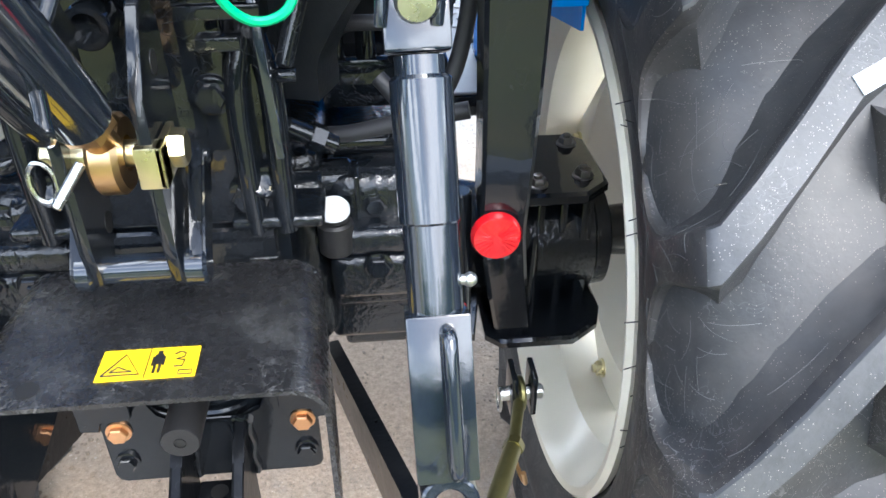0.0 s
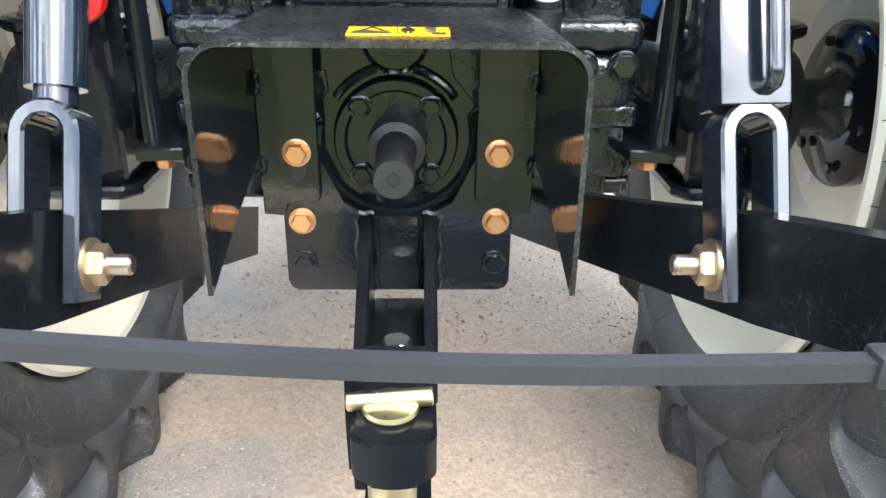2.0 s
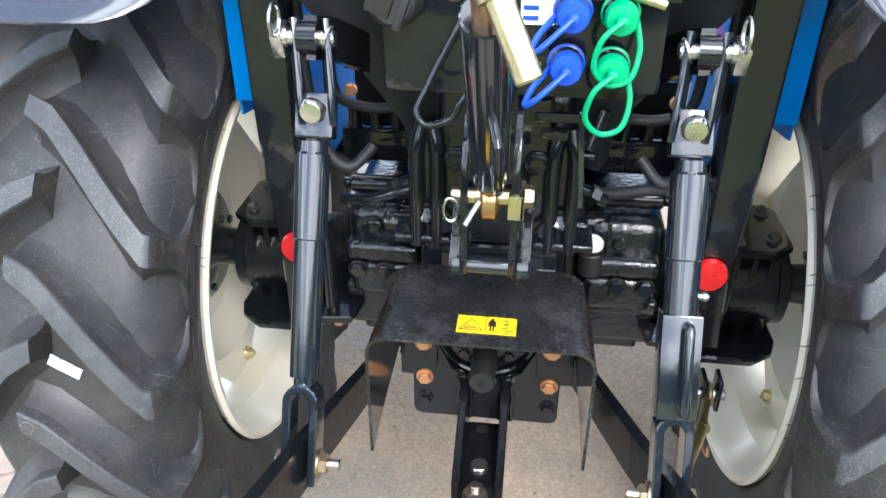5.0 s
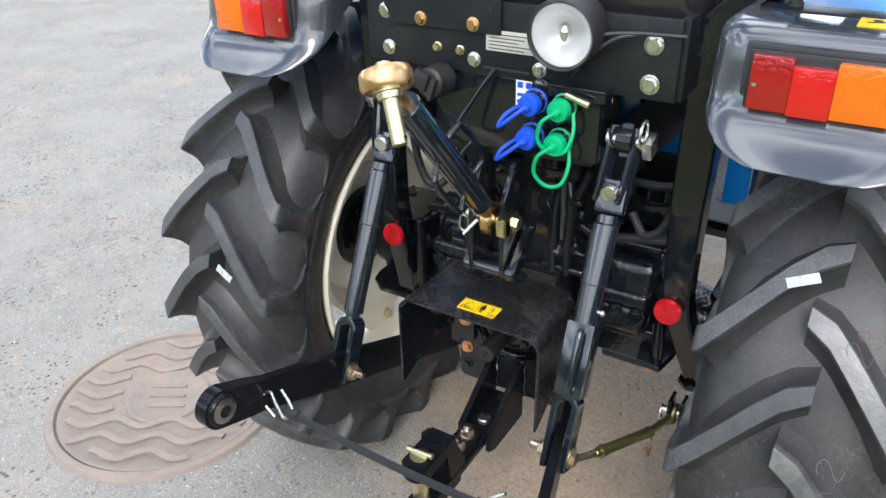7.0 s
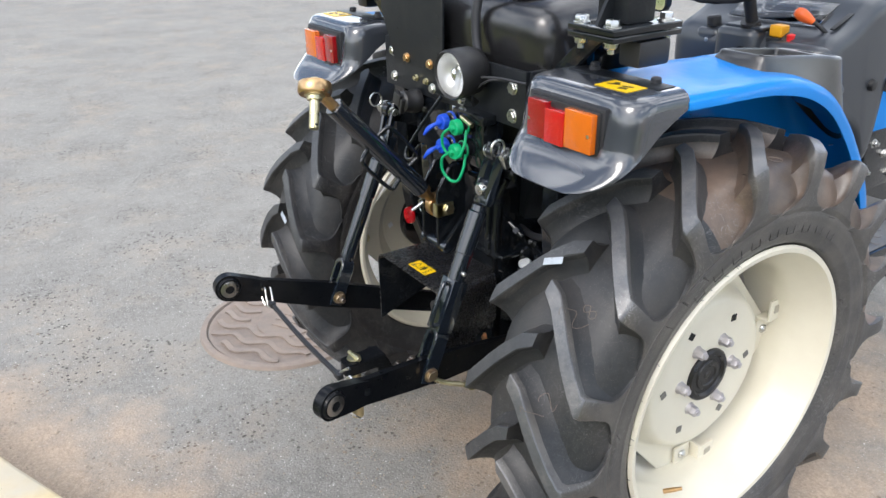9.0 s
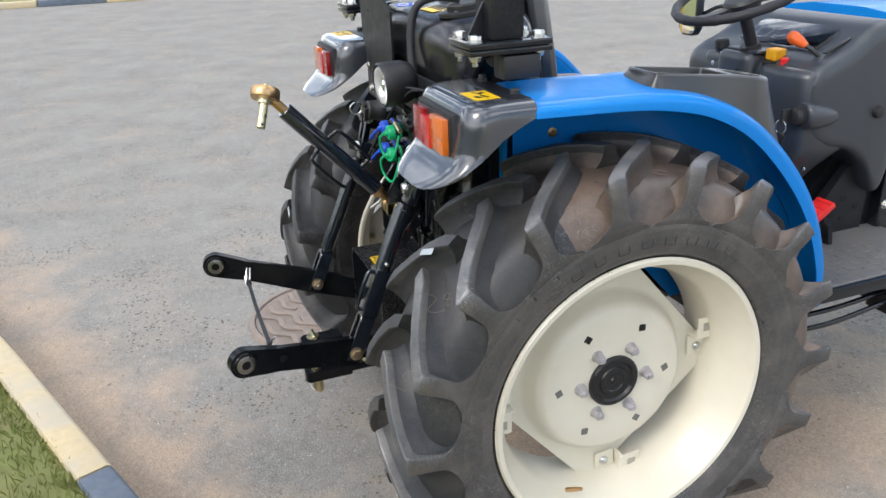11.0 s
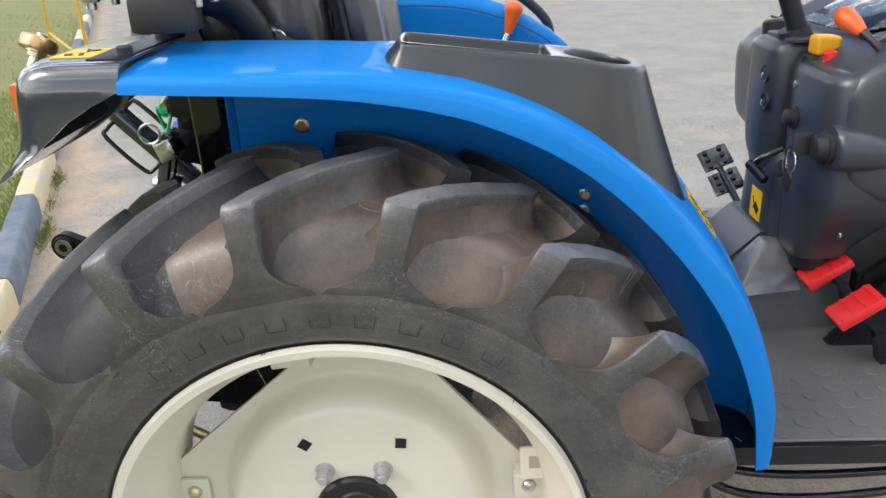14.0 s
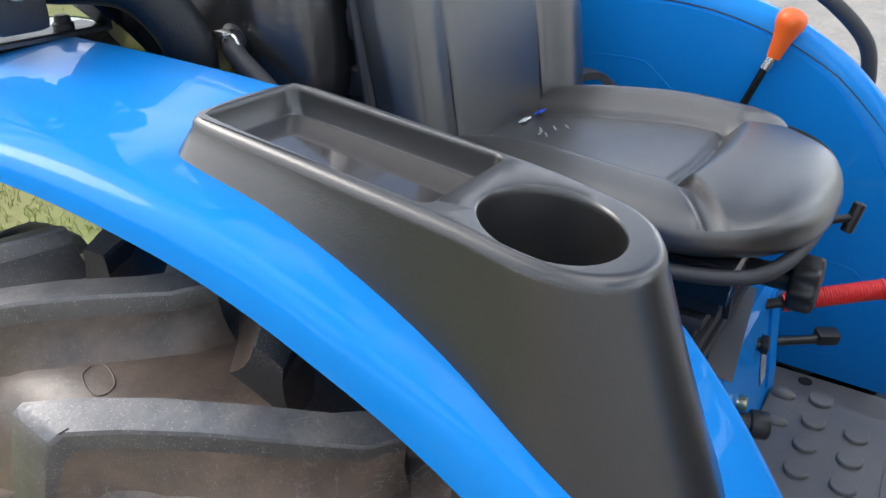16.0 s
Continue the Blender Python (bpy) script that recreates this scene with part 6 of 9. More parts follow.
part("punched_hole", bm, INK, shield)
bm = B()
box(bm, (-0.004, -0.4145, 0.7081), (0.080, 0.037, 0.001), pose(0, 0, 0, 0.86, 0, 0))
film = part("warning_film", bm, DECAL, shield, "yellow warning film with black pictograms")
bm = B()
z0 = 0.7090
LX, LY = -0.004, -0.4145


def on_film(pts, r=0.0005):
    tube(bm, [(LX + x, LY + y, z0 + 0.015 * y) for x, y in pts], r, 6, smooth=0)


on_film([(-0.036, -0.013), (-0.0205, 0.012), (-0.0055, -0.013), (-0.036, -0.013)], 0.0008)
on_film([(-0.030, -0.009), (-0.024, -0.003), (-0.019, -0.006), (-0.012, -0.009), (-0.030, -0.009)], 0.0007)
on_film([(-0.001, 0.018), (-0.001, -0.018)])
for x, y, w, h in ((0.0075, 0.0125, 0.004, 0.004), (0.0075, 0.004, 0.007, 0.012), (0.0055, -0.007, 0.0022, 0.011), (0.0095, -0.007, 0.0022, 0.011), (0.0030, 0.002, 0.0016, 0.011), (0.0120, 0.002, 0.0016, 0.011)):
    span(bm, (LX + x - w / 2, LY + y - h / 2, z0 - 0.0006), (LX + x + w / 2, LY + y + h / 2, z0 + 0.0003))
on_film([(0.020, 0.009), (0.024, 0.012), (0.029, 0.010), (0.028, 0.005), (0.022, 0.003), (0.029, 0.001), (0.028, -0.006), (0.021, -0.006)], 0.0007)
on_film([(0.026, -0.011), (0.037, -0.011), (0.037, -0.016), (0.026, -0.016), (0.026, -0.011)], 0.0006)
part("pictogram", bm, INK, film)

# ---- drawbar plate and drawbar ----
bm = B()
pl = [(-0.121, 0.62), (-0.121, 0.420), (-0.1175, 0.4115), (-0.109, 0.408), (0.109, 0.408), (0.1175, 0.4115), (0.121, 0.420), (0.121, 0.62), (0.082, 0.62), (0.082, 0.56), (0.058, 0.510), (0.030, 0.494), (-0.030, 0.494), (-0.058, 0.510), (-0.082, 0.56), (-0.082, 0.62)]
prism(bm, [(CX + x, z) for x, z in pl], "y", -0.2735, -0.2655, 0.0012)
dplate = part("drawbar_plate", bm, BLACK, tractor, "black steel drawbar carrier plate")
for x in (-0.1035, 0.1035):
    for z, mt, r, y in ((0.569, COPPER, 0.0100, -0.2835), (0.491, COPPER, 0.0100, -0.2740), (0.443, BLACK, 0.0095, -0.2740)):
        bm = B()
        bolt(bm, (CX + x + (0.002 if x < 0 else 0), y, z), (0, -1, 0), r, 0.010)
        part("carrier_bolt", bm, mt, dplate)
for s_ in (-1, 1):
    bm = B()
    prism(bm, [(-0.2735, 0.498), (-0.2735, 0.352), (-0.404, 0.352), (-0.424, 0.362), (-0.424, 0.408), (-0.405, 0.414), (-0.318, 0.474), (-0.300, 0.492)], "x", CX + s_ * 0.0335 - 0.0065, CX + s_ * 0.0335 + 0.0065, 0.002)
    side_pl = part("side_plate", bm, LINK, tractor, "black welded side plate of the drawbar channel")
    bm = B()
    tube(bm, [(CX + s_ * (0.043 + 0.0015 * math.sin(k * 1.7)), -0.2765, 0.412 + 0.0105 * k) for k in range(9)], 0.0042, 8)
    tube(bm, [(CX + s_ * (0.024 + 0.0015 * math.sin(k * 1.3)), -0.2765, 0.412 + 0.0105 * k) for k in range(9)], 0.0036, 8)
    tube(bm, [(CX + s_ * (0.026 + 0.004 * k), -0.2765, 0.501 + 0.0012 * math.sin(k * 2)) for k in range(5)], 0.0042, 8)
    part("weld_bead", bm, BLACK, side_pl)
bm = B()
span(bm, (CX - 0.027, -0.46, 0.376), (CX + 0.027, -0.274, 0.399), 0.002)
span(bm, (CX - 0.029, -0.560, 0.3775), (CX + 0.029, -0.44, 0.4005), 0.004)
drawbar = part("drawbar", bm, LINK, tractor, "black forged drawbar with a clevis")
bm = B()
rod(bm, (CX - 0.002, -0.292, 0.3985), (CX - 0.002, -0.292, 0.4000), 0.0105, n=20)
part("punched_hole", bm, INK, drawbar)


def jaw(z0_, z1_, hw, y0, y1):
    """A flat forging with a rounded outer end."""
    arc = [(-0.003 + hw * 1.0 * math.cos(radians(a)), y1 + 0.014 + 0.014 * math.sin(radians(a))) for a in range(0, -181, -15)]
    bmj = B()
    prism(bmj, [(-0.003 - hw, y0), (-0.003 + hw, y0)] + arc, "z", z0_, z1_, 0.0025, 2)
    return bmj


part("clevis_jaw", jaw(0.474, 0.507, 0.0265, -0.552, -0.668), LINK, drawbar)
part("clevis_jaw", jaw(0.369, 0.404, 0.0245, -0.530, -0.668), LINK, drawbar)
bm = B()
prism(bm, [(-0.505, 0.4005), (-0.520, 0.425), (-0.540, 0.480), (-0.552, 0.4995), (-0.575, 0.506), (-0.580, 0.475), (-0.572, 0.455), (-0.570, 0.4005)], "x", CX - 0.031, CX + 0.031, 0.004, 2)
part("clevis_web", bm, LINK, drawbar)
bm = B()
span(bm, (CX - 0.024, -0.515, 0.4000), (CX + 0.024, -0.432, 0.4180), 0.003)
part("clamp_strap", bm, LINK, drawbar)
WARM = material("warm_zinc", (0.52, 0.44, 0.38), 0.3, metal=1.0)
for y, z, r in ((-0.452, 0.418, 0.0135), (-0.497, 0.418, 0.0135)):
    bm = B()
    bolt(bm, (CX, y, z), (0, 0, 1), r, 0.016, 0.008)
    part("drawbar_bolt", bm, WARM, drawbar)
bm = B()
lathe(bm, [(0, 0.0155), (0.006, 0.0150), (0.009, 0.0125), (0.0095, 0.0005)], (CX, -0.378, 0.3985), (0, 0, 1), 24)
part("carriage_bolt", bm, ZINC, drawbar)
bm = B()
rod(bm, (-0.0055, -0.632, 0.325), (-0.0055, -0.632, 0.508), 0.0163, n=24, bev=0.002)
lathe(bm, [(0.0, 0.0165), (0.003, 0.0185), (0.006, 0.0175), (0.0075, 0.0005)], (-0.0055, -0.632, 0.506), (0, 0, 1), 24)
rod(bm, (-0.0335, -0.630, 0.512), (0.0215, -0.630, 0.516), 0.0062, n=14, bev=0.001)
dpin = solid("hitch_pin", bm, GOLD, "yellow zinc-plated hitch pin standing in the drawbar clevis", "pin", at=(-0.0055, -0.632, 0.45))
bm = B()
tube(bm, [(-0.055, -0.640, 0.338), (-0.050, -0.646, 0.352), (-0.030, -0.652, 0.350), (0.0, -0.652, 0.342), (0.030, -0.645, 0.345), (0.042, -0.640, 0.346)], 0.002, 6)
part("retaining_clip", bm, ZINC, dpin)

# ---- top link bracket and top link ----
bracket = None
for s_ in (-1, 1):
    x0 = CX + 0.002 + s_ * 0.0325
    bm = B()
    prism(bm, [(-0.380, 0.766), (-0.3845, 0.80), (-0.3845, 0.925), (-0.346, 0.982), (-0.338, 0.986), (-0.316, 0.986), (-0.300, 0.960), (-0.296, 0.86), (-0.322, 0.80), (-0.345, 0.760), (-0.364, 0.752)], "x", x0 - 0.005, x0 + 0.005, 0.0012)
    if bracket is None:
        bracket = part("top_link_bracket", bm, BLACK, tractor, "gloss black twin-plate top link bracket")
    else:
        part("bracket_plate", bm, BLACK, bracket)
    for z in (0.800, 0.938):
        bm = B()
        rod(bm, (x0 + 0.0046, -0.335, z), (x0 + 0.0056, -0.335, z), 0.0095, n=18)
        part("plate_hole", bm, INK, bracket)
bm = B()
rod(bm, (-0.050, -0.366, 0.772), (0.036, -0.366, 0.772), 0.0125, n=24, bev=0.002)
part("rocker_pin", bm, LACQUER, bracket)
for xa, xb in ((-0.059, -0.043), (0.029, 0.049)):
    bm = B()
    rod(bm, (xa, -0.366, 0.772), (xb, -0.366, 0.772), 0.0170, n=26, bev=0.003)
    part("pin_boss", bm, LACQUER, bracket)
    bm = B()
    xm = (xa + xb) / 2 + (0.003 if xa > 0 else -0.003)
    arm_a, arm_b = Vector((xm, -0.366, 0.772)), Vector((xm, -0.300, 0.842))
    u_ = (arm_b - arm_a).normalized()
    w_ = Vector((0, -u_.z, u_.y))
    outl = [arm_a + u_ * (0.016 * math.cos(t)) + w_ * (0.016 * math.sin(t)) for t in [radians(90 + 20 * k) for k in range(10)]] + [arm_b + u_ * (0.014 * math.cos(t)) + w_ * (0.014 * math.sin(t)) for t in [radians(-90 + 20 * k) for k in range(10)]]
    prism(bm, [(p.y, p.z) for p in outl], "x", xm - 0.0065, xm + 0.0065, 0.0025, 2)
    rod(bm, arm_b - Vector((0.013, 0, 0)), arm_b + Vector((0.010, 0, 0)), 0.0085, n=16, bev=0.002)
    part("rocker_arm", bm, BLACK, bracket)
# hitch casting behind the plates: face, two ears with an upright groove each, and bolts
bm = B()
span(bm, (CX - 0.078, -0.246, 0.735), (CX + 0.078, -0.18, 0.985), 0.008, 3)
part("hitch_casting", bm, BLACK, bracket, "black-painted hitch casting")
for s_ in (-1, 1):
    for dx in (0.083, 0.113):
        bm = B()
        tube(bm, [(CX + s_ * dx, -0.252, 0.735), (CX + s_ * dx, -0.255, 0.80), (CX + s_ * dx, -0.250, 0.88), (CX + s_ * (dx * 0.4 + 0.098 * 0.6), -0.240, 0.925)], 0.0115, 12)
        part("cast_rib", bm, BLACK, bracket)
    bm = B()
    span(bm, (CX + s_ * 0.080, -0.245, 0.735), (CX + s_ * 0.120, -0.19, 0.920), 0.008, 3)
    part("casting_ear", bm, BLACK, bracket)
    bm = B()
    lathe(bm, [(0.0, 0.016), (0.004, 0.014), (0.002, 0.010)], (CX + s_ * 0.098, -0.258, 0.790), (0, -1, 0.5), 20, True)
    part("cast_boss", bm, BLACK, bracket)
    for dx, z, r in ((0.077, 0.772, 0.0135), (0.058, 0.875, 0.0125)):
        bm = B()
        bolt(bm, (CX + s_ * dx + 0.002, -0.250, z), (0, -1, 0), r, 0.012)
        part("casting_bolt", bm, BLACK, bracket)
    bm = B()
    span(bm, (CX + s_ * 0.060, -0.262, 0.738), (CX + s_ * 0.150, -0.20, 0.752), 0.006, 3)
    part("cast_flange", bm, CAST, bracket)
    bm = B()
    rod(bm, (CX + s_ * 0.118, -0.215, 0.828), (CX + s_ * 0.165, -0.205, 0.800), 0.010, n=16, bev=0.002)
    rod(bm, (CX + s_ * 0.140, -0.210, 0.815), (CX + s_ * 0.152, -0.208, 0.808), 0.0145, n=6)
    part("pipe_union", bm, BLACK, bracket)
bm = B()
lathe(bm, [(-0.030, 0.019), (0.0, 0.019), (0.003, 0.017), (0.003, 0.0125), (-0.010, 0.012), (-0.010, 0.0005)], (CX - 0.018, -0.292, 0.952), (0, -1, 0), 28)
part("hollow_plug", bm, BLACK, bracket)
bm = B()
span(bm, (CX + 0.052, -0.300, 0.957), (CX + 0.118, -0.290, 0.969), 0.002)
part("lever_bar", bm, BLACK, bracket)
bm = B()
span(bm, (CX + 0.062, -0.290, 0.928), (CX + 0.098, -0.270, 0.940), 0.002)
part("lever_stop", bm, BLACK, bracket)
bm = B()
box(bm, (CX + 0.117, -0.297, 0.905), (0.0075, 0.012, 0.135), pose(0, 0, 0, -6, -4, 0), 0.0015)
part("position_strip", bm, LACQUER, bracket, "narrow polished black strip")
bm = B()
rod(bm, (CX + 0.128, -0.262, 0.905), (CX + 0.146, -0.248, 0.960), 0.0085, n=12, bev=0.002)
rod(bm, (CX + 0.120, -0.258, 0.895), (CX + 0.138, -0.258, 0.895), 0.0065, n=12, bev=0.001)
part("lever_stub", bm, BLACK, bracket)
bm = B()
tube(bm, [(-0.130, -0.215, 0.81), (-0.165, -0.22, 0.80), (-0.205, -0.215, 0.785), (-0.250, -0.20, 0.775)], 0.0085, 10)
part("steel_pipe", bm, BLACK, bracket)
bm = B()
rod(bm, (-0.060, -0.362, 0.876), (0.036, -0.362, 0.876), 0.0105, n=18, bev=0.002)
lpin = part("top_link_pin", bm, GOLD, bracket, "yellow zinc-plated pin")
bm = B()
span(bm, (0.016, -0.391, 0.858), (0.037, -0.372, 0.892), 0.002)
span(bm, (0.0305, -0.391, 0.858), (0.037, -0.340, 0.892), 0.002)
part("pin_keeper", bm, GOLD, lpin, "yellow zinc-plated keeper plate folded round the bracket")
bm = B()
lathe(bm, [(0, 0.0155), (0.009, 0.0155), (0.012, 0.0135), (0.0125, 0.0005)], (0.036, -0.358, 0.877), (1, 0, 0), 6)
part("pin_head", bm, GOLD, lpin)
bm = B()
rod(bm, (-0.020, -0.395, 0.885), (-0.036, -0.420, 0.862), 0.0042, n=10, bev=0.001)
part("cotter", bm, ZINC, lpin)
bm = B()
tube(bm, [(-0.058 + 0.010 * math.sin(t), -0.378, 0.862 + 0.017 * math.cos(t)) for t in [k * 0.6283 for k in range(10)]], 0.0022, 6, closed=True, smooth=2)
part("lynch_ring", bm, ZINC, lpin)
P0, P1 = Vector((-0.008, -0.362, 0.876)), Vector((0.001, -0.681, 1.224))
ax = (P1 - P0).normalized()
bm = B()
rod(bm, P0 + ax * 0.070, P1 - ax * 0.062, 0.0225, n=26, bev=0.002)
tlink = part("top_link", bm, LACQUER, tractor, "gloss black turnbuckle top link, raised")
bm = B()
rod(bm, P0 + ax * 0.020, P0 + ax * 0.075, 0.0125, n=18)
lathe(bm, [(0.056, 0.021), (0.070, 0.021)], P0, ax, 6, True)
lathe(bm, [(-0.012, 0.014), (-0.012, 0.028), (-0.008, 0.032), (0.008, 0.032), (0.012, 0.028), (0.012, 0.014)], P0, (1, 0, 0), 30)
part("lower_end", bm, BRASS, tlink, "bronze-coloured ball end with lock nut")
pd = Vector((0.41, -0.30, -0.86)).normalized()
bm = B()
rod(bm, P1 - ax * 0.066, P1 - ax * 0.020, 0.0125, n=18)
lathe(bm, [(-0.014, 0.018), (-0.014, 0.034), (-0.009, 0.037), (0.009, 0.037), (0.014, 0.034), (0.014, 0.018)], P1, pd, 32)
ball(bm, P1, 0.020, n=20)
part("upper_end", bm, BRASS, tlink, "bronze-coloured ball end")
bm = B()

rod(bm, P1 - pd * 0.024, P1 + pd * 0.090, 0.0110, n=20, bev=0.002)
lathe(bm, [(0.010, 0.0225), (0.017, 0.0225), (0.018, 0.0175), (0.026, 0.0165), (0.027, 0.011)], P1, pd, 24, True)
hp = part("hanging_pin", bm, GOLD, tlink, "yellow zinc-plated pin hanging in the ball end")
bm = B()
rod(bm, P1 + pd * 0.077 - Vector((0.0125, 0, 0)), P1 + pd * 0.077 + Vector((0.0125, 0, 0)), 0.0035, n=12)
part("cross_hole", bm, INK, hp)
# handle loops on the turnbuckle
mid = P0.lerp(P1, 0.445)
for s in (-1, 1):
    bm = B()
    side_v = ax.cross(Vector((1, 0, 0))) * s + Vector((0.25, 0, 0))
    side_v = (side_v - ax * side_v.dot(ax)).normalized()
    tube(bm, [mid - ax * 0.062 + side_v * 0.018, mid - ax * 0.062 + side_v * 0.040, mid - ax * 0.050 + side_v * 0.056, mid + ax * 0.050 + side_v * 0.056, mid + ax * 0.062 + side_v * 0.040, mid + ax * 0.062 + side_v * 0.018], 0.0052, 10, smooth=3)
    part("turning_handle", bm, BLACK, tlink)

# ---- lift arms, lift rods and lower links ----
BALL_L, BALL_R = Vector((-0.251, -0.858, 0.683)), Vector((0.322, -0.855, 0.660))


def linkage(side):
    global SIDE
    SIDE = side
    pin = Vector((0.232, -0.360, 1.074))
    top = Vector((0.226, -0.383, 0.996))
    low = Vector((0.236 if side > 0 else 0.230, -0.565, 0.577))
    # lift arm from the rock shaft
    bm = B()
    rod(bm, (0.10, -0.10, 0.955), (0.20, -0.10, 0.955), 0.034, n=24, bev=0.004)
    tube(bm, [(0.188, -0.10, 0.955), (0.205, -0.20, 1.010), (0.225, -0.30, 1.056), (0.232, -0.36, 1.074)], 0.02, smooth=3, flat=(0.0085, 0.026))
    rod(bm, pin + Vector((-0.012, 0, 0)), pin + Vector((0.012, 0, 0)), 0.020, n=20)
    arm = part("lift_arm", bm, BLACK, tractor, "gloss black lift arm")
    bm = B()
    rod(bm, pin + Vector((-0.032, 0, 0)), pin + Vector((0.040, 0, 0)), 0.0095, n=18, bev=0.001)
    lathe(bm, [(0, 0.0125), (0.010, 0.0125)], pin + Vector((0.026, 0, 0)), (1, 0, 0), 18, True)
    part("arm_pin", bm, ZINC, arm)
    bm = B()
    tube(bm, [pin + Vector((-0.030 + 0.003 * k, -0.004 - 0.012 * math.sin(k * 0.7), 0.002 + 0.013 * math.cos(k * 0.7))) for k in range(9)], 0.0022, 6)
    part("lynch_clip", bm, ZINC, arm)
    bm = B()
    tube(bm, [pin + Vector((0.034, -0.022 + 0.018 * math.cos(t), 0.026 + 0.018 * math.sin(t))) for t in [k * 0.6283 for k in range(10)]], 0.0025, 8, closed=True, smooth=3)
    part("pull_ring", bm, ZINC, arm)
    bm = B()
    box(bm, pin + Vector((0.038, 0.004, -0.004)), (0.016, 0.032, 0.034), pose(0, 0, 0, 20, 0, 0), 0.003)
    part("lock_block", bm, ZINC, arm)
    # pair of straps
    bm = B()
    for dx in (-0.0195, 0.0195):
        d = (top - pin)
        L_ = d.length
        m = frame_of(d)
        c = (top + pin) / 2 + Vector((dx, 0, 0))
        box(bm, c, (0.0075, 0.024, L_ + 0.045), (Vector((0, 0, 1)).rotation_difference(d)).to_matrix().to_4x4(), 0.002)
    box(bm, top + Vector((0, 0.004, -0.014)), (0.048, 0.026, 0.056), (Vector((0, 0, 1)).rotation_difference(top - low)).to_matrix().to_4x4(), 0.004)
    rodp = part("lift_rod", bm, LACQUER, tractor, "gloss black adjustable lift rod")
    bm = B()
    lathe(bm, [(-0.002, 0.0155), (0.006, 0.0155), (0.010, 0.013), (0.011, 0.0005)], top + Vector((0, -0.011, 0)), (0, -1, -0.1), 24)
    part("rod_pin", bm, ZINC, rodp, "zinc-plated pin head")
    d = (low - top).normalized()
    bm = B()
    m = Vector((0, 0, 1)).rotation_difference(-d).to_matrix().to_4x4()
    L_ = (low - top).length
    if side > 0:
        rod(bm, top + d * 0.042, top + d * 0.060, 0.018, n=22)
        rod(bm, top + d * 0.055, top + d * 0.160, 0.0225, n=26, bev=0.003)
        rod(bm, top + d * 0.157, top + d * 0.232, 0.0205, n=26)
        part("rod_tube", bm, LACQUER, rodp)
        bm = B()
        c = top + d * 0.287
        box(bm, c, (0.047, 0.042, 0.128), m, 0.002)
        part("slide_block", bm, LACQUER, rodp)
        bm = B()
        n_ = m @ Vector((0, -1, 0))
        xx = m @ Vector((1, 0, 0))
        hh = [c - d * 0.052 + n_ * 0.012, c - d * 0.052 + n_ * 0.030, c - d * 0.040 + n_ * 0.036 , c + d * 0.040 + n_ * 0.036, c + d * 0.052 + n_ * 0.030, c + d * 0.052 + n_ * 0.012]
        tube(bm, [p + xx * 0.006 for p in hh], 0.0058, 10, smooth=3)
        part("crank_loop", bm, LACQUER, rodp)
        bm = B()
        ball(bm, top + d * 0.200 + Vector((0.026, -0.004, 0)), 0.0055)
        rod(bm, top + d * 0.200 + Vector((0.016, -0.004, 0)), top + d * 0.200 + Vector((0.03, -0.004, 0)), 0.004, n=10)
        part("grease_nipple", bm, ZINC, rodp)
        fork0 = top + d * 0.346
    else:
        rod(bm, top + d * 0.042, top + d * 0.060, 0.018, n=22)
        rod(bm, top + d * 0.055, top + d * 0.165, 0.0215, n=26, bev=0.003)
        rod(bm, top + d * 0.160, top + d * 0.340, 0.0195, n=26)
        rod(bm, top + d * 0.335, top + d * 0.352, 0.014, n=20)
        part("rod_tube", bm, LACQUER, rodp)
        fork0 = top + d * 0.348
    # fork round the lower link: two upright arms joined by an arch
    bm = B()
    a = m @ Vector((1, 0, 0))
    nn = m @ Vector((0, 1, 0))
    end = low + d * 0.024
    R_ = 0.0175
    c0 = fork0 + d * (R_ + 0.006)
    P = [end + a * R_, c0.lerp(end, 0.5) + a * R_] + [c0 + a * (R_ * math.cos(radians(t))) - d * (R_ * math.sin(radians(t))) for t in range(0, 181, 20)] + [c0.lerp(end, 0.5) - a * R_, end - a * R_]
    rings_ = []
    for i, p in enumerate(P):
        t = (P[min(i + 1, len(P) - 1)] - P[max(i - 1, 0)]).normalized()
        s_ = t.cross(nn).normalized()
        W_, T_ = 0.0195, 0.0055
        rings_.append([p + nn * W_ + s_ * (T_ - 0.002), p + nn * (W_ - 0.002) + s_ * T_, p - nn * (W_ - 0.002) + s_ * T_, p - nn * W_ + s_ * (T_ - 0.002), p - nn * W_ - s_ * (T_ - 0.002), p - nn * (W_ - 0.002) - s_ * T_, p + nn * (W_ - 0.002) - s_ * T_, p + nn * W_ - s_ * (T_ - 0.002)])
    loft(bm, rings_)
    part("rod_fork", bm, LACQUER, rodp)
    bm = B()
    bolt(bm, low + Vector((-0.0235, 0, 0)), (-1, 0, 0), 0.0125, 0.012)
    nut_ = part("fork_nut", bm, FORK, rodp, "dull bronze hexagon nut")
    bm = B()
    rod(bm, low + Vector((-0.034, 0, 0)), low + Vector((-0.0515, 0, 0)), 0.0072, n=16, bev=0.0015)
    part("stud_end", bm, WARM, nut_)
    bm = B()
    bolt(bm, low + Vector((0.0235, 0, 0)), (1, 0, 0), 0.0125, 0.010)
    part("fork_bolt", bm, FORK, rodp, "dull bronze hexagon bolt")
    # lower link
    e = Vector((abs((BALL_R if side > 0 else BALL_L).x), (BALL_R if side > 0 else BALL_L).y, (BALL_R if side > 0 else BALL_L).z))
    dirn = (e - low).normalized()
    front = low - dirn * 0.46
    front = Vector((max(front.x, 0.125), front.y, front.z))
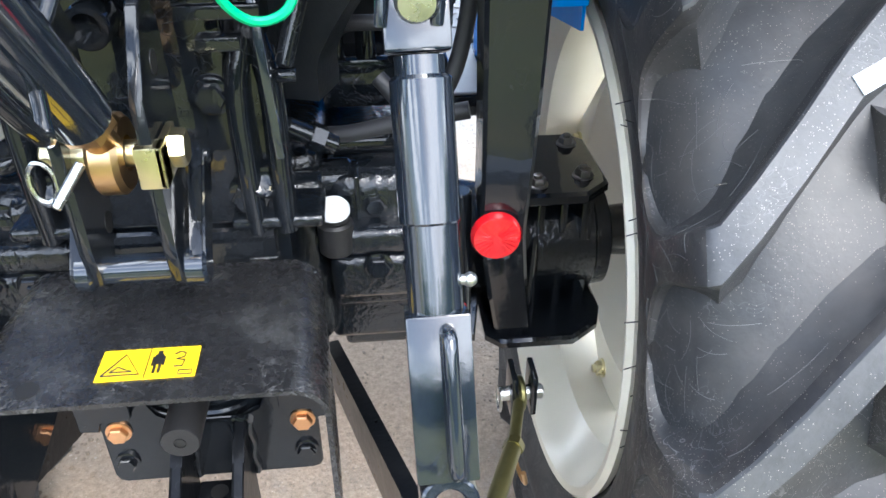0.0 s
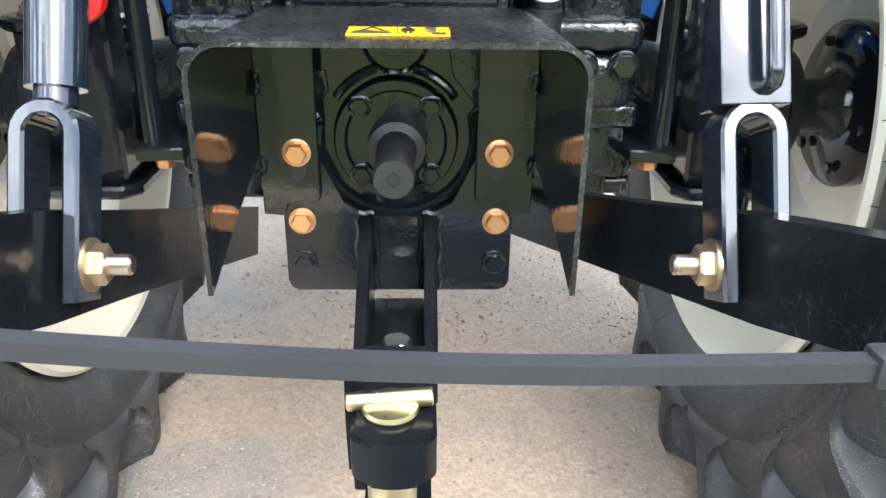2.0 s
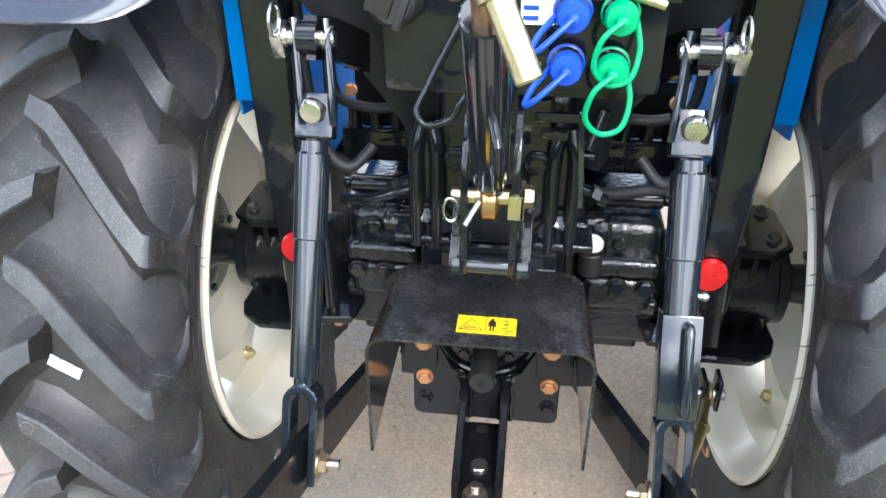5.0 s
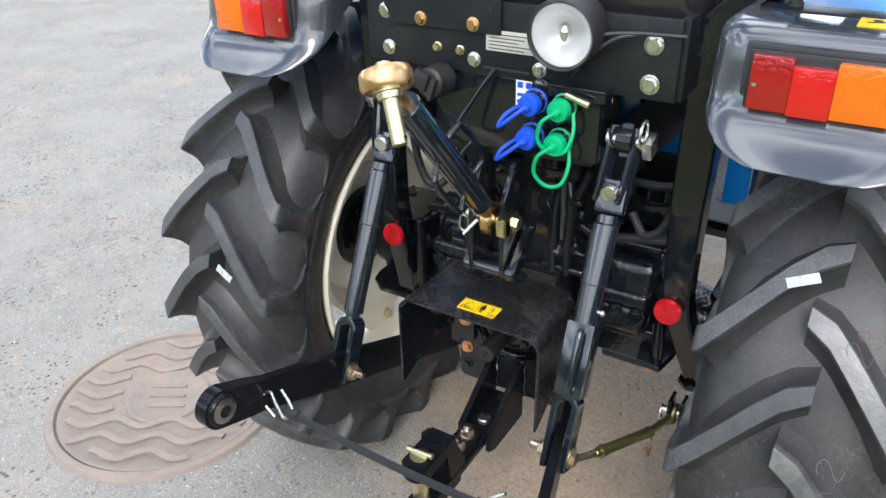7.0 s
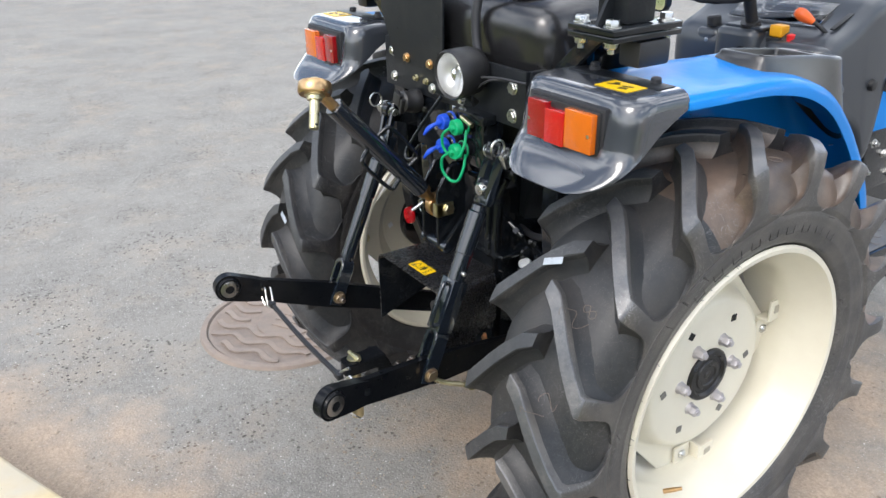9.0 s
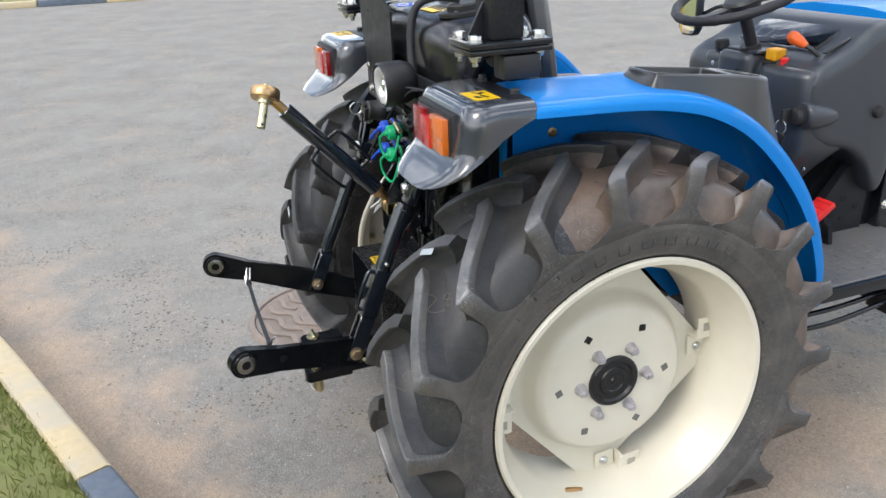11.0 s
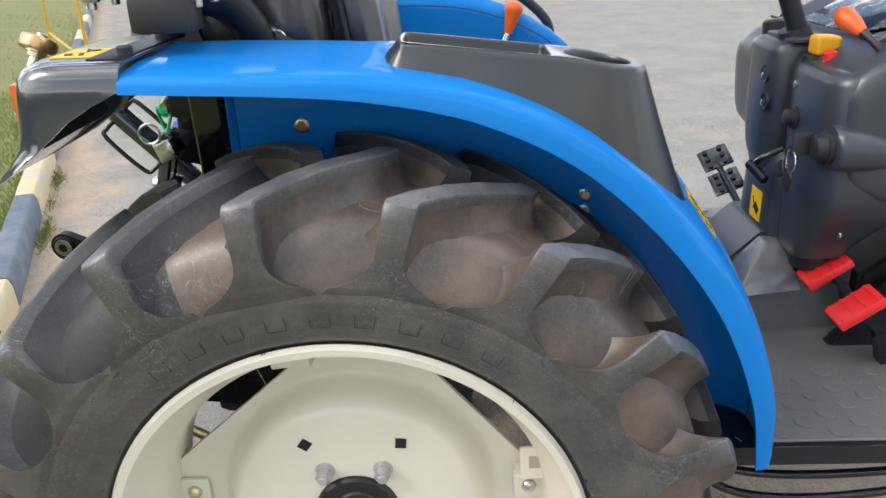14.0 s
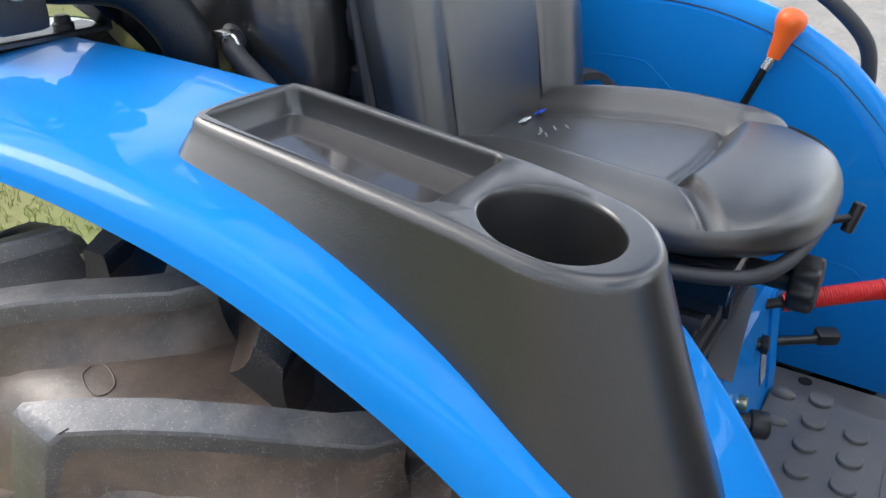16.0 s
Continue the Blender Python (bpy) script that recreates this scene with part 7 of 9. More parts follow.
    bm = B()

    def bar(p, q, w, h0, h1, bev=0.003):
        t = (q - p).normalized()
        up = (Vector((0, 0, 1)) - t * t.z).normalized()
        s_ = t.cross(up).normalized()
        loft(bm, [[p + s_ * w + up * h0, p - s_ * w + up * h0, p - s_ * w - up * h0, p + s_ * w - up * h0], [q + s_ * w + up * h1, q - s_ * w + up * h1, q - s_ * w - up * h1, q + s_ * w - up * h1]])
        return s_, up
    s_, up = bar(front, low - dirn * 0.10, 0.0085, 0.030, 0.034)
    bar(low - dirn * 0.10, low + dirn * 0.02, 0.0085, 0.034, 0.037)
    bar(low + dirn * 0.02, e - dirn * 0.055, 0.0085, 0.037, 0.030)
    link = part("lower_link", bm, LINK, tractor, "gloss black flat lower link arm")
    bm = B()
    n_ = 22
    outl = [e + dirn * (0.036 * math.cos(t)) + up * (0.036 * math.sin(t)) for t in [radians(-95 + 190 * k / n_) for k in range(n_ + 1)]]
    outl += [e - dirn * 0.060 + up * 0.033, e - dirn * 0.100 + up * 0.029, e - dirn * 0.100 - up * 0.029, e - dirn * 0.060 - up * 0.033]
    loft(bm, [[p + s_ * 0.0125 for p in outl], [p - s_ * 0.0125 for p in outl]])
    lathe(bm, [(-0.019, 0.027), (-0.013, 0.031), (0.013, 0.031), (0.019, 0.027)], e, s_, 32, True)
    part("link_eye", bm, LINK, link)
    bm = B()
    lathe(bm, [(-0.0215, 0.0115), (-0.0215, 0.0165), (-0.0195, 0.023), (0.0195, 0.023), (0.0215, 0.0165), (0.0215, 0.0115), (-0.0215, 0.0115)], e, s_, 28)
    part("link_ball", bm, material("oiled_steel", (0.30, 0.29, 0.28), 0.3, metal=1.0) if "oiled_steel" not in bpy.data.materials else bpy.data.materials["oiled_steel"], link)
    bm = B()
    bolt(bm, e - dirn * 0.10 + up * 0.004 - s_ * 0.012, -s_ if (-s_).x < 0 else s_, 0.007, 0.006)
    part("link_bolt", bm, BLACK, link)
    SIDE = 1


linkage(1)
linkage(-1)
# check chain of the right link
bm = B()
CC = [Vector((0.225, -0.560, 0.553)), Vector((0.272, -0.478, 0.522)), Vector((0.299, -0.42, 0.507)), Vector((0.328, -0.335, 0.488)), Vector((0.352, -0.246, 0.478))]
bm = B()
span(bm, (0.222, -0.560, 0.545), (0.230, -0.535, 0.568), 0.003)
chain = part("check_chain", bm, GOLD, tractor, "yellow zinc-plated turnbuckle check chain")
bm = B()
tube(bm, [CC[0], CC[0].lerp(CC[1], 0.5) + Vector((0, 0, -0.006)), CC[1]], 0.0065, 10)
part("eye_bolt", bm, GOLD, chain)
bm = B()
rod(bm, CC[1].lerp(CC[3], 0.12), CC[3], 0.0100, n=20, bev=0.003)
rod(bm, CC[1], CC[1].lerp(CC[3], 0.14), 0.0075, n=18, bev=0.002)
lathe(bm, [(0, 0.0125), (0.012, 0.0125)], CC[1].lerp(CC[2], 0.2), CC[3] - CC[1], 6, True)
lathe(bm, [(0, 0.0120), (0.012, 0.0120)], CC[2].lerp(CC[3], 0.9), CC[3] - CC[1], 6, True)
OLIVE = material("olive_zinc_steel", (0.23, 0.21, 0.09), 0.35, metal=0.9, vary=0.3)
part("turnbuckle", bm, OLIVE, chain, "olive passivated turnbuckle body")
bm = B()
tube(bm, [CC[3] + Vector((0.006, -0.030, -0.012)), CC[3] + Vector((0.010, -0.026, -0.034)), CC[3] + Vector((0.008, -0.004, -0.042)), CC[3] + Vector((0.004, 0.012, -0.030)), CC[3] + Vector((0.002, 0.008, -0.010))], 0.0028, 8, smooth=4)
part("lock_wire", bm, BRASS, chain)
bm = B()
rod(bm, CC[3], CC[4], 0.007, n=12)
tube(bm, [CC[4] + Vector((0, 0.018 * math.sin(t), 0.018 * math.cos(t))) for t in [k * 0.785 for k in range(8)]], 0.005, 8, closed=True, smooth=2)
part("end_eye", bm, OLIVE, chain)
bm = B()
span(bm, (0.338, -0.262, 0.455), (0.346, -0.222, 0.515), 0.003)
part("anchor_plate", bm, BLACK, chain)
bm = B()
span(bm, (0.362, -0.262, 0.455), (0.370, -0.222, 0.515), 0.003)
part("anchor_plate", bm, BLACK, chain)
bm = B()
rod(bm, (0.325, -0.246, 0.480), (0.380, -0.246, 0.480), 0.009, n=16, bev=0.002)
part("anchor_pin", bm, ZINC, chain)
bm = B()
tube(bm, [(0.326, -0.249 + 0.014 * math.sin(t), 0.475 + 0.016 * math.cos(t)) for t in [k * 0.785 for k in range(8)]], 0.0018, 6, closed=True, smooth=2)
part("lynch_ring", bm, ZINC, chain)
# strap between the two links, hung on wire clips
SL = Vector((-0.165, -0.776, 0.644))
SR = Vector((0.206, -0.777, 0.632))
bm = B()
tube(bm, [SL + (SR - SL) * (k / 8) + Vector((0, -0.002 * math.sin(math.pi * k / 8), -0.005 * math.sin(math.pi * k / 8))) for k in range(9)], 0.01, smooth=2, flat=(0.0046, 0.0044))
strap = solid("rubber_strap", bm, GUM, "black rubber strap stretched between the lower links", "strap", at=(0, -0.777, 0.63))
for P_, s in ((SL, 1), (SR, -1)):
    bm = B()
    box(bm, P_, (0.024, 0.015, 0.015), None, 0.003)
    part("strap_end", bm, GUM, strap)
    bm = B()
    q = P_ + Vector((-0.005 * s, 0, 0.0))
    tube(bm, [q + Vector((-0.003 * s, -0.004, -0.010)), q + Vector((-0.016 * s, -0.004, -0.012)), q + Vector((-0.034 * s, 0, 0.010)), q + Vector((-0.045 * s, 0.004, 0.022)), q + Vector((-0.057 * s, 0.004, 0.019)), q + Vector((-0.061 * s, 0.002, 0.014))], 0.0030, 8)
    clip = part("wire_clip", bm, ZINC, strap, "bright bent wire clip")
    bm = B()
    tube(bm, [q + Vector((0.002 * s, 0.004, 0.006)), q + Vector((-0.010 * s, 0.008, 0.018)), q + Vector((-0.027 * s, 0.012, 0.031))], 0.0030, 8)
    part("clip_leg", bm, ZINC, clip)
    bm = B()
    tube(bm, [q + Vector((-0.054 * s, -0.004, -0.004)), q + Vector((-0.036 * s, -0.004, -0.021))], 0.0030, 8)
    part("clip_leg", bm, ZINC, clip)


# ---- seat ----
def pad(bm, sections, n=28, power=3.2):
    """A padded body from sections: centre, across vector, up vector (half sizes)."""
    rings_ = []
    for c, a, u in sections:
        c, a, u = Vector(c), Vector(a), Vector(u)
        r = []
        for k in range(n):
            t = 2 * math.pi * k / n
            cs, sn = math.cos(t), math.sin(t)
            r.append(c + a * (abs(cs) ** (2 / power) * (1 if cs >= 0 else -1)) + u * (abs(sn) ** (2 / power) * (1 if sn >= 0 else -1)))
        rings_.append(r)
    loft(bm, rings_)


bm = B()
CUSHION = [(0.005, 0.105, 0.018, 1.122), (0.020, 0.135, 0.030, 1.122), (0.06, 0.163, 0.038, 1.121), (0.14, 0.198, 0.046, 1.119), (0.22, 0.222, 0.050, 1.117), (0.29, 0.226, 0.049, 1.114), (0.35, 0.214, 0.046, 1.111), (0.40, 0.184, 0.041, 1.107), (0.435, 0.142, 0.034, 1.102), (0.458, 0.090, 0.024, 1.097), (0.468, 0.040, 0.010, 1.093)]
sec = []
KNOTS = [CUSHION[0]] + CUSHION + [CUSHION[-1]]
for k in range(len(CUSHION) - 1):
    p0, p1, p2, p3 = KNOTS[k:k + 4]
    n_ = max(2, round((p2[0] - p1[0]) / 0.004))
    for i in range(n_ + (k == len(CUSHION) - 2)):
        f = i / n_
        y, w, t, z = [0.5 * (2 * b_ + (c_ - a_) * f + (2 * a_ - 5 * b_ + 4 * c_ - d_) * f * f + (3 * b_ - a_ - 3 * c_ + d_) * f ** 3) for a_, b_, c_, d_ in zip(p0, p1, p2, p3)]
        sec.append(((CX, y, z), (w, 0, 0), (0, 0, t)))
pad(bm, sec, 300, 2.5)


def step_up(v, a, b):
    v = max(0.0, min(1.0, (v - a) / (b - a)))
    return v * v * (3 - 2 * v)


for v in bm.verts:                 # side bolsters, front roll and the creases between them
    x, y = abs(v.co.x - CX), v.co.y
    if v.co.z < 1.122:
        continue
    edge = 0.098 + 0.022 * step_up(y, 0.10, 0.26) + 0.085 * step_up(y, 0.31, 0.42)
    roll = 0.304 + 0.010 * (1 - (x / 0.12) ** 2)
    fade = 1 - step_up(y, 0.385, 0.455)
    deep = 0.040 - 0.006 * step_up(y, 0.16, 0.30)
    sink = deep * (1 - step_up(x, edge - 0.010, edge + 0.046)) * fade
    lift = 0.024 * step_up(y, roll - 0.002, roll + 0.030) * (1 - step_up(x, edge - 0.014, edge + 0.02)) * fade
    crease = 0.0
    if y < 0.43:
        crease = math.exp(-((x - edge + 0.003) / 0.0065) ** 2) * (1 - step_up(y, 0.325, 0.385))
    if x < edge:
        crease = max(crease, 0.9 * math.exp(-((y - roll) / 0.0065) ** 2))
    v.co.z += lift - sink - 0.0085 * crease
seat = part("seat_cushion", bm, VINYL, tractor, "black vinyl tractor seat cushion with moulded bolsters", angle=70)
bm = B()
tube(bm, [(0.0, 0.455, 1.076), (0.12, 0.442, 1.074), (0.180, 0.405, 1.073), (0.206, 0.30, 1.073), (0.204, 0.10, 1.078), (0.16, 0.020, 1.084), (0, 0.008, 1.086), (-0.16, 0.020, 1.084), (-0.204, 0.10, 1.078), (-0.206, 0.30, 1.073), (-0.180, 0.405, 1.073), (-0.12, 0.442, 1.074)], 0.0085, 10, closed=True, smooth=5)
part("piping", bm, GUM, seat, "black ribbed edge trim")
BACK = [(1.075, 0.170, 0.010), (1.085, 0.200, 0.016), (1.11, 0.222, 0.020), (1.16, 0.236, 0.022), (1.25, 0.243, 0.023), (1.35, 0.243, 0.023), (1.44, 0.234, 0.022), (1.50, 0.21, 0.018), (1.525, 0.16, 0.010)]


def back_y(z):
    return -0.004 - 0.16 * (z - 1.10)


bm = B()
fine = curve_pts([(z, w, t) for z, w, t in BACK], 8)
pad(bm, [((CX, back_y(p.x) + 0.019, p.x), (p.y, 0, 0), (0, p.z, 0.0)) for p in fine], 160, 3.4)
for v in bm.verts:                 # side bolsters stand proud of the middle panel, with a stitched crease between
    x = abs(v.co.x - CX)
    if v.co.y > back_y(v.co.z) + 0.022:
        v.co.y += 0.030 * step_up(x, 0.114, 0.190) * (1 - 0.6 * step_up(x, 0.215, 0.246)) * (1 - step_up(v.co.z, 1.42, 1.51)) - 0.004 * math.exp(-((x - 0.119) / 0.0045) ** 2)
back = part("seat_backrest", bm, VINYL, tractor, "black vinyl tractor seat backrest", angle=60)
for s in (-1, 1):
    bm = B()
    tube(bm, [(CX + s * 0.119, back_y(z) + 0.0385, z) for z in (1.12, 1.20, 1.30, 1.40, 1.48)], 0.0014, 8)
    part("stitched_seam", bm, GUM, back)
    bm = B()
    tube(bm, [(CX + s * 0.240, back_y(z) + 0.004, z) for z in (1.16, 1.25, 1.35, 1.43)], 0.0075, 8)
    part("piping", bm, GUM, back, "ribbed black edge trim")
# moulded shell of the backrest with its pressed ribs
bm = B()
prism(bm, [(0.002, 1.07), (-0.026, 1.25), (-0.062, 1.48), (-0.125, 1.47), (-0.130, 1.25), (-0.100, 1.07)], "x", CX - 0.222, CX + 0.222, 0.010, 3)
part("back_shell", bm, PLASTIC, back, "ribbed black plastic back shell")
for z in (1.15, 1.215, 1.28, 1.345, 1.41):
    for s in (-1, 1):
        bm = B()
        span(bm, (CX + s * 0.214, -0.112 - 0.06 * (z - 1.2), z - 0.018), (CX + s * 0.2300, -0.036 - 0.14 * (z - 1.2), z + 0.018), 0.006, 3)
        part("shell_rib", bm, PLASTIC, back)
bm = B()
tube(bm, [(-0.21, 0.00, 1.115), (-0.25, 0.03, 1.135), (-0.285, 0.055, 1.130), (-0.282, 0.085, 1.112), (-0.24, 0.12, 1.095)], 0.012, 8, flat=(0.020, 0.006))
part("seat_belt", bm, GUM, seat, "black seat belt webbing")
for x, mt, lab in ((-0.028, WHITE, "small white sewn tag"), (-0.075, COBALT, "small blue sewn tag")):
    bm = B()
    box(bm, (x, 0.054, 1.122), (0.022, 0.010, 0.002), pose(0, 0, 0, 20, 0, 4))
    part("sewn_tag", bm, mt, seat, lab)
CUSHION_TREE = BVHTree.FromPolygons([v.co + ORIGIN[seat] for v in seat.data.vertices], [list(f.vertices) for f in seat.data.polygons])
for x, y, dx, dy in ((-0.010, 0.086, 0.020, 0.010), (0.000, 0.094, 0.022, 0.006), (-0.024, 0.098, 0.016, 0.012), (-0.034, 0.112, 0.012, 0.010), (0.010, 0.104, 0.014, 0.008)):
    pts = []
    for k in range(6):
        hit_, nrm, _, _ = CUSHION_TREE.ray_cast(Vector((x + dx * k / 5, y + dy * k / 5 + 0.003 * (k % 2), 1.3)), Vector((0, 0, -1)))
        pts.append((hit_ or Vector((x, y, 1.12))) + Vector((0, 0, 0.0002)))
    bm = B()
    tube(bm, pts, 0.0007, 5, smooth=2)
    part("rub_mark", bm, DULL_FILM, seat, "pale rub mark on the vinyl")
# suspension under the seat
bm = B()
span(bm, (-0.185, 0.04, 1.050), (0.175, 0.405, 1.080), 0.006)
rail = part("seat_frame", bm, BLACK, tractor, "black steel seat frame on slide rails")
for s in (1, -1):
    bm = B()
    span(bm, (s * 0.132 - 0.035, 0.10, 1.030), (s * 0.132 + 0.035, 0.402, 1.051), 0.003)
    slide = part("slide_rail", bm, BLACK, rail)
    bm = B()
    span(bm, (s * 0.132 - 0.026, 0.12, 1.010), (s * 0.132 + 0.026, 0.392, 1.029), 0.003)
    part("lower_rail", bm, SATIN, slide)
    bm = B()
    box(bm, (s * 0.150, 0.400, 1.022), (0.010, 0.008, 0.026), None, 0.002)
    part("rail_stop", bm, SATIN, slide)
for k in range(6):
    g = 0.008 * (k % 2)
    bm = B()
    span(bm, (-0.150 - g, 0.06, 0.902 + 0.0165 * k), (0.150 + g, 0.372 + g, 0.9195 + 0.0165 * k), 0.006)
    part("bellows_fold", bm, GUM, rail, "black rubber bellows fold")
bm = B()
knob_c = Vector((-0.024, 0.426, 0.986))
rim_ = [(0.0335 + 0.0045 * max(-0.6, math.cos(8 * t))) for t in [2 * math.pi * k / 64 for k in range(64)]]
loft(bm, [[knob_c + Vector((r * sc * math.cos(2 * math.pi * k / 64), dy, r * sc * math.sin(2 * math.pi * k / 64))) for k, r in enumerate(rim_)] for dy, sc in ((0.012, 0.86), (0.014, 0.97), (0.018, 1.0), (0.038, 1.0), (0.042, 0.95), (0.044, 0.80))])
knob_ = part("weight_knob", bm, PLASTIC, rail, "black lobed plastic knob", angle=50)
bm = B()
rod(bm, knob_c - Vector((0, 0.05, 0)), knob_c + Vector((0, 0.014, 0)), 0.016, n=20)
part("knob_neck", bm, PLASTIC, knob_)
for y in (0.425, 0.436):
    bm = B()
    bolt(bm, (0.012, y - 0.020, 1.046), (0.3, 1, 0.2), 0.005, 0.005)
    part("adjuster_nut", bm, GOLD, rail, "yellow zinc nut")
bm = B()
rod(bm, (-0.10, 0.40, 1.020), (-0.166, 0.475, 1.026), 0.0055, n=12)
rod(bm, (-0.163, 0.474, 1.006), (-0.175, 0.482, 1.046), 0.0085, n=14, bev=0.002)
part("slide_lever", bm, PLASTIC, rail, "black slide lever")
# blue seat pedestal and tunnel
bm = B()
prism(bm, [(0.12, 0.66), (0.432, 0.66), (0.426, 0.72), (0.402, 0.892), (0.392, 0.900), (0.08, 0.900), (0.08, 0.80)], "x", -0.225, 0.19, 0.006, 3)
ped = part("seat_pedestal", bm, BLUE, tractor, "bright blue painted seat pedestal")
bm = B()
prism(bm, [(0.420, 0.735), (0.428, 0.735), (0.409, 0.880), (0.401, 0.880)], "x", -0.200, -0.150, 0.001)
part("press_flange", bm, BLUE, ped)
tm = Matrix.Translation((-0.012, 0.383, 0.9035)) @ pose(0, 0, 0, 84, 0, 0) @ pose(0, 0, 0, 0, 7, 0)
bm = B()
box(bm, tm.translation, (0.240, 0.0016, 0.034), tm.to_3x3().to_4x4())
tag_ = solid("paper_tag", bm, MAT, "dark paper instruction tag lying on the blue pedestal", "tag", at=(-0.012, 0.383, 0.9035))
for k in range(4):
    bm = B()
    box(bm, tm @ Vector((-0.030, -0.0012, 0.011 - 0.007 * k)), (0.14, 0.0006, 0.0016), tm.to_3x3().to_4x4())
    part("print_bar", bm, WHITE, tag_)
bm = B()
tube(bm, [tm @ Vector((0.085 + 0.016 * math.cos(t), -0.0014, 0.009 * math.sin(t))) for t in [i * 0.524 for i in range(12)]], 0.0010, 5, closed=True, smooth=2)
part("print_mark", bm, WHITE, tag_)
bm = B()
tube(bm, [(-0.010, 0.440, 1.022), (-0.060, 0.436, 0.965), (-0.120, 0.414, 0.905), (-0.105, 0.418, 0.925), (-0.040, 0.442, 0.985), (-0.005, 0.442, 1.020)], 0.0014, 6)
part("string", bm, ZINC, tag_)
for p, q, r, mt, nm, lab in (((0.030, 0.410, 0.790), (0.012, 0.455, 0.788), 0.019, PLASTIC, "control_knob", "black ribbed control knob"), ((0.018, 0.404, 0.812), (0.014, 0.424, 0.812), 0.010, GOLD, "brass_cap", "brass-coloured cap"), ((-0.085, 0.402, 0.845), (-0.090, 0.422, 0.845), 0.014, PLASTIC, "button", "black button"), ((0.040, 0.412, 0.756), (0.038, 0.428, 0.756), 0.009, GOLD, "brass_cap", "brass-coloured cap")):
    bm = B()
    L_ = (Vector(q) - Vector(p)).length
    lathe(bm, [(0, r * 0.7), (L_ * 0.5, r * 0.7), (L_ * 0.52, r * 0.95), (L_ * 0.58, r), (L_ * 0.95, r), (L_, r * 0.9)], p, Vector(q) - Vector(p), 14, True)
    part(nm, bm, mt, ped, lab)
bm = B()
box(bm, (-0.120, 0.4175, 0.795), (0.030, 0.0012, 0.060), pose(0, 0, 0, 8, 0, 0))
part("film_strip", bm, DULL_FILM, ped, "scuffed clear film strip")
bm = B()
rod(bm, (0.085, 0.345, 0.895), (0.093, 0.350, 0.935), 0.008, n=14)
lathe(bm, [(0, 0.010), (0.008, 0.0115), (0.030, 0.0135), (0.050, 0.0150), (0.060, 0.0135), (0.066, 0.008), (0.067, 0.0005)], (0.092, 0.350, 0.922), (0.020, -0.002, 0.06), 20)
part("blue_knob_lever", bm, material("sky_blue_plastic", (0.02, 0.24, 0.56), 0.3, coat=0.4), ped, "light blue knobbed lever")
bm = B()
rod(bm, (-0.120, 0.38, 0.879), (-0.2035, 0.545, 0.923), 0.0075, n=12)
bl = part("brake_lever", bm, PLASTIC, tractor, "hand lever with a red ribbed grip")
bm = B()
g0, g1 = Vector((-0.140, 0.420, 0.890)), Vector((-0.198, 0.534, 0.920))
glen = (g1 - g0).length
lathe(bm, [(0, 0.0005), (0, 0.0125)] + [(glen * (k + f) / 34, r) for k in range(34) for f, r in ((0.1, 0.0142), (0.6, 0.0142), (0.85, 0.0135))] + [(glen, 0.0150), (glen + 0.004, 0.0150), (glen + 0.005, 0.0005)], g0, g1 - g0, 24)
part("grip", bm, RED, bl, "red ribbed plastic grip")
bm = B()
tube(bm, [(-0.245, 0.395, 0.752), (-0.272, 0.42, 0.750), (-0.300, 0.455, 0.750), (-0.312, 0.468, 0.751)], 0.0075, 10)
lever_ = part("foot_lever", bm, PLASTIC, tractor, "black foot lever with a square end")
bm = B()
box(bm, (-0.322, 0.478, 0.753), (0.024, 0.036, 0.022), pose(0, 0, 0, 0, 12, 35), 0.004)
part("lever_pad", bm, PLASTIC, lever_)
# orange-knobbed lever by the left fender
bm = B()
rod(bm, (-0.370, 0.23, 0.98), (-0.392, 0.295, 1.170), 0.0065, n=12)
ol = part("hydraulic_lever", bm, BLACK, tractor, "black lever with an orange knob")
bm = B()
lathe(bm, [(0, 0.010), (0.010, 0.012), (0.030, 0.015), (0.044, 0.019), (0.052, 0.0225), (0.064, 0.0235), (0.073, 0.019), (0.078, 0.010), (0.079, 0.0005)], (-0.394, 0.298, 1.170), (-0.14, 0.24, 0.95), 22)
part("orange_knob", bm, ORANGE, ol, "orange plastic knob")
bm = B()
rod(bm, (-0.3895, 0.2885, 1.152), (-0.3935, 0.2975, 1.172), 0.0085, n=14, bev=0.001)
part("lever_collar", bm, ZINC, ol, "bright zinc collar")

# ---- fuel tank behind the seat ----
bm = B()
pad(bm, [((x, -0.175, 1.280), (0, d_, 0.018 * d_ / 0.12), (0, -0.012 * h / 0.12, h)) for x, d_, h in ((-0.318, 0.06, 0.060), (-0.310, 0.095, 0.100), (-0.285, 0.118, 0.122), (-0.10, 0.124, 0.128), (0.10, 0.124, 0.128), (0.265, 0.120, 0.124), (0.298, 0.102, 0.104), (0.312, 0.065, 0.066))], 44, 4.2)
tank = part("fuel_tank", bm, POLY, tractor, "black moulded plastic fuel tank", angle=60)
bm = B()
tube(bm, [(-0.27, -0.296, 1.235), (0.10, -0.300, 1.235), (0.26, -0.296, 1.235), (0.298, -0.26, 1.238), (0.308, -0.18, 1.24)], 0.008, 8)
part("mould_ridge", bm, POLY, tank)
bm = B()
lathe(bm, [(0.0, 0.062), (0.008, 0.062), (0.010, 0.058), (0.010, 0.040), (0.022, 0.040), (0.026, 0.036), (0.026, 0.0005)], (0.175, -0.205, 1.402), (0, -0.12, 1), 36)
part("filler_cap", bm, PLASTIC, tank, "round black filler cap")
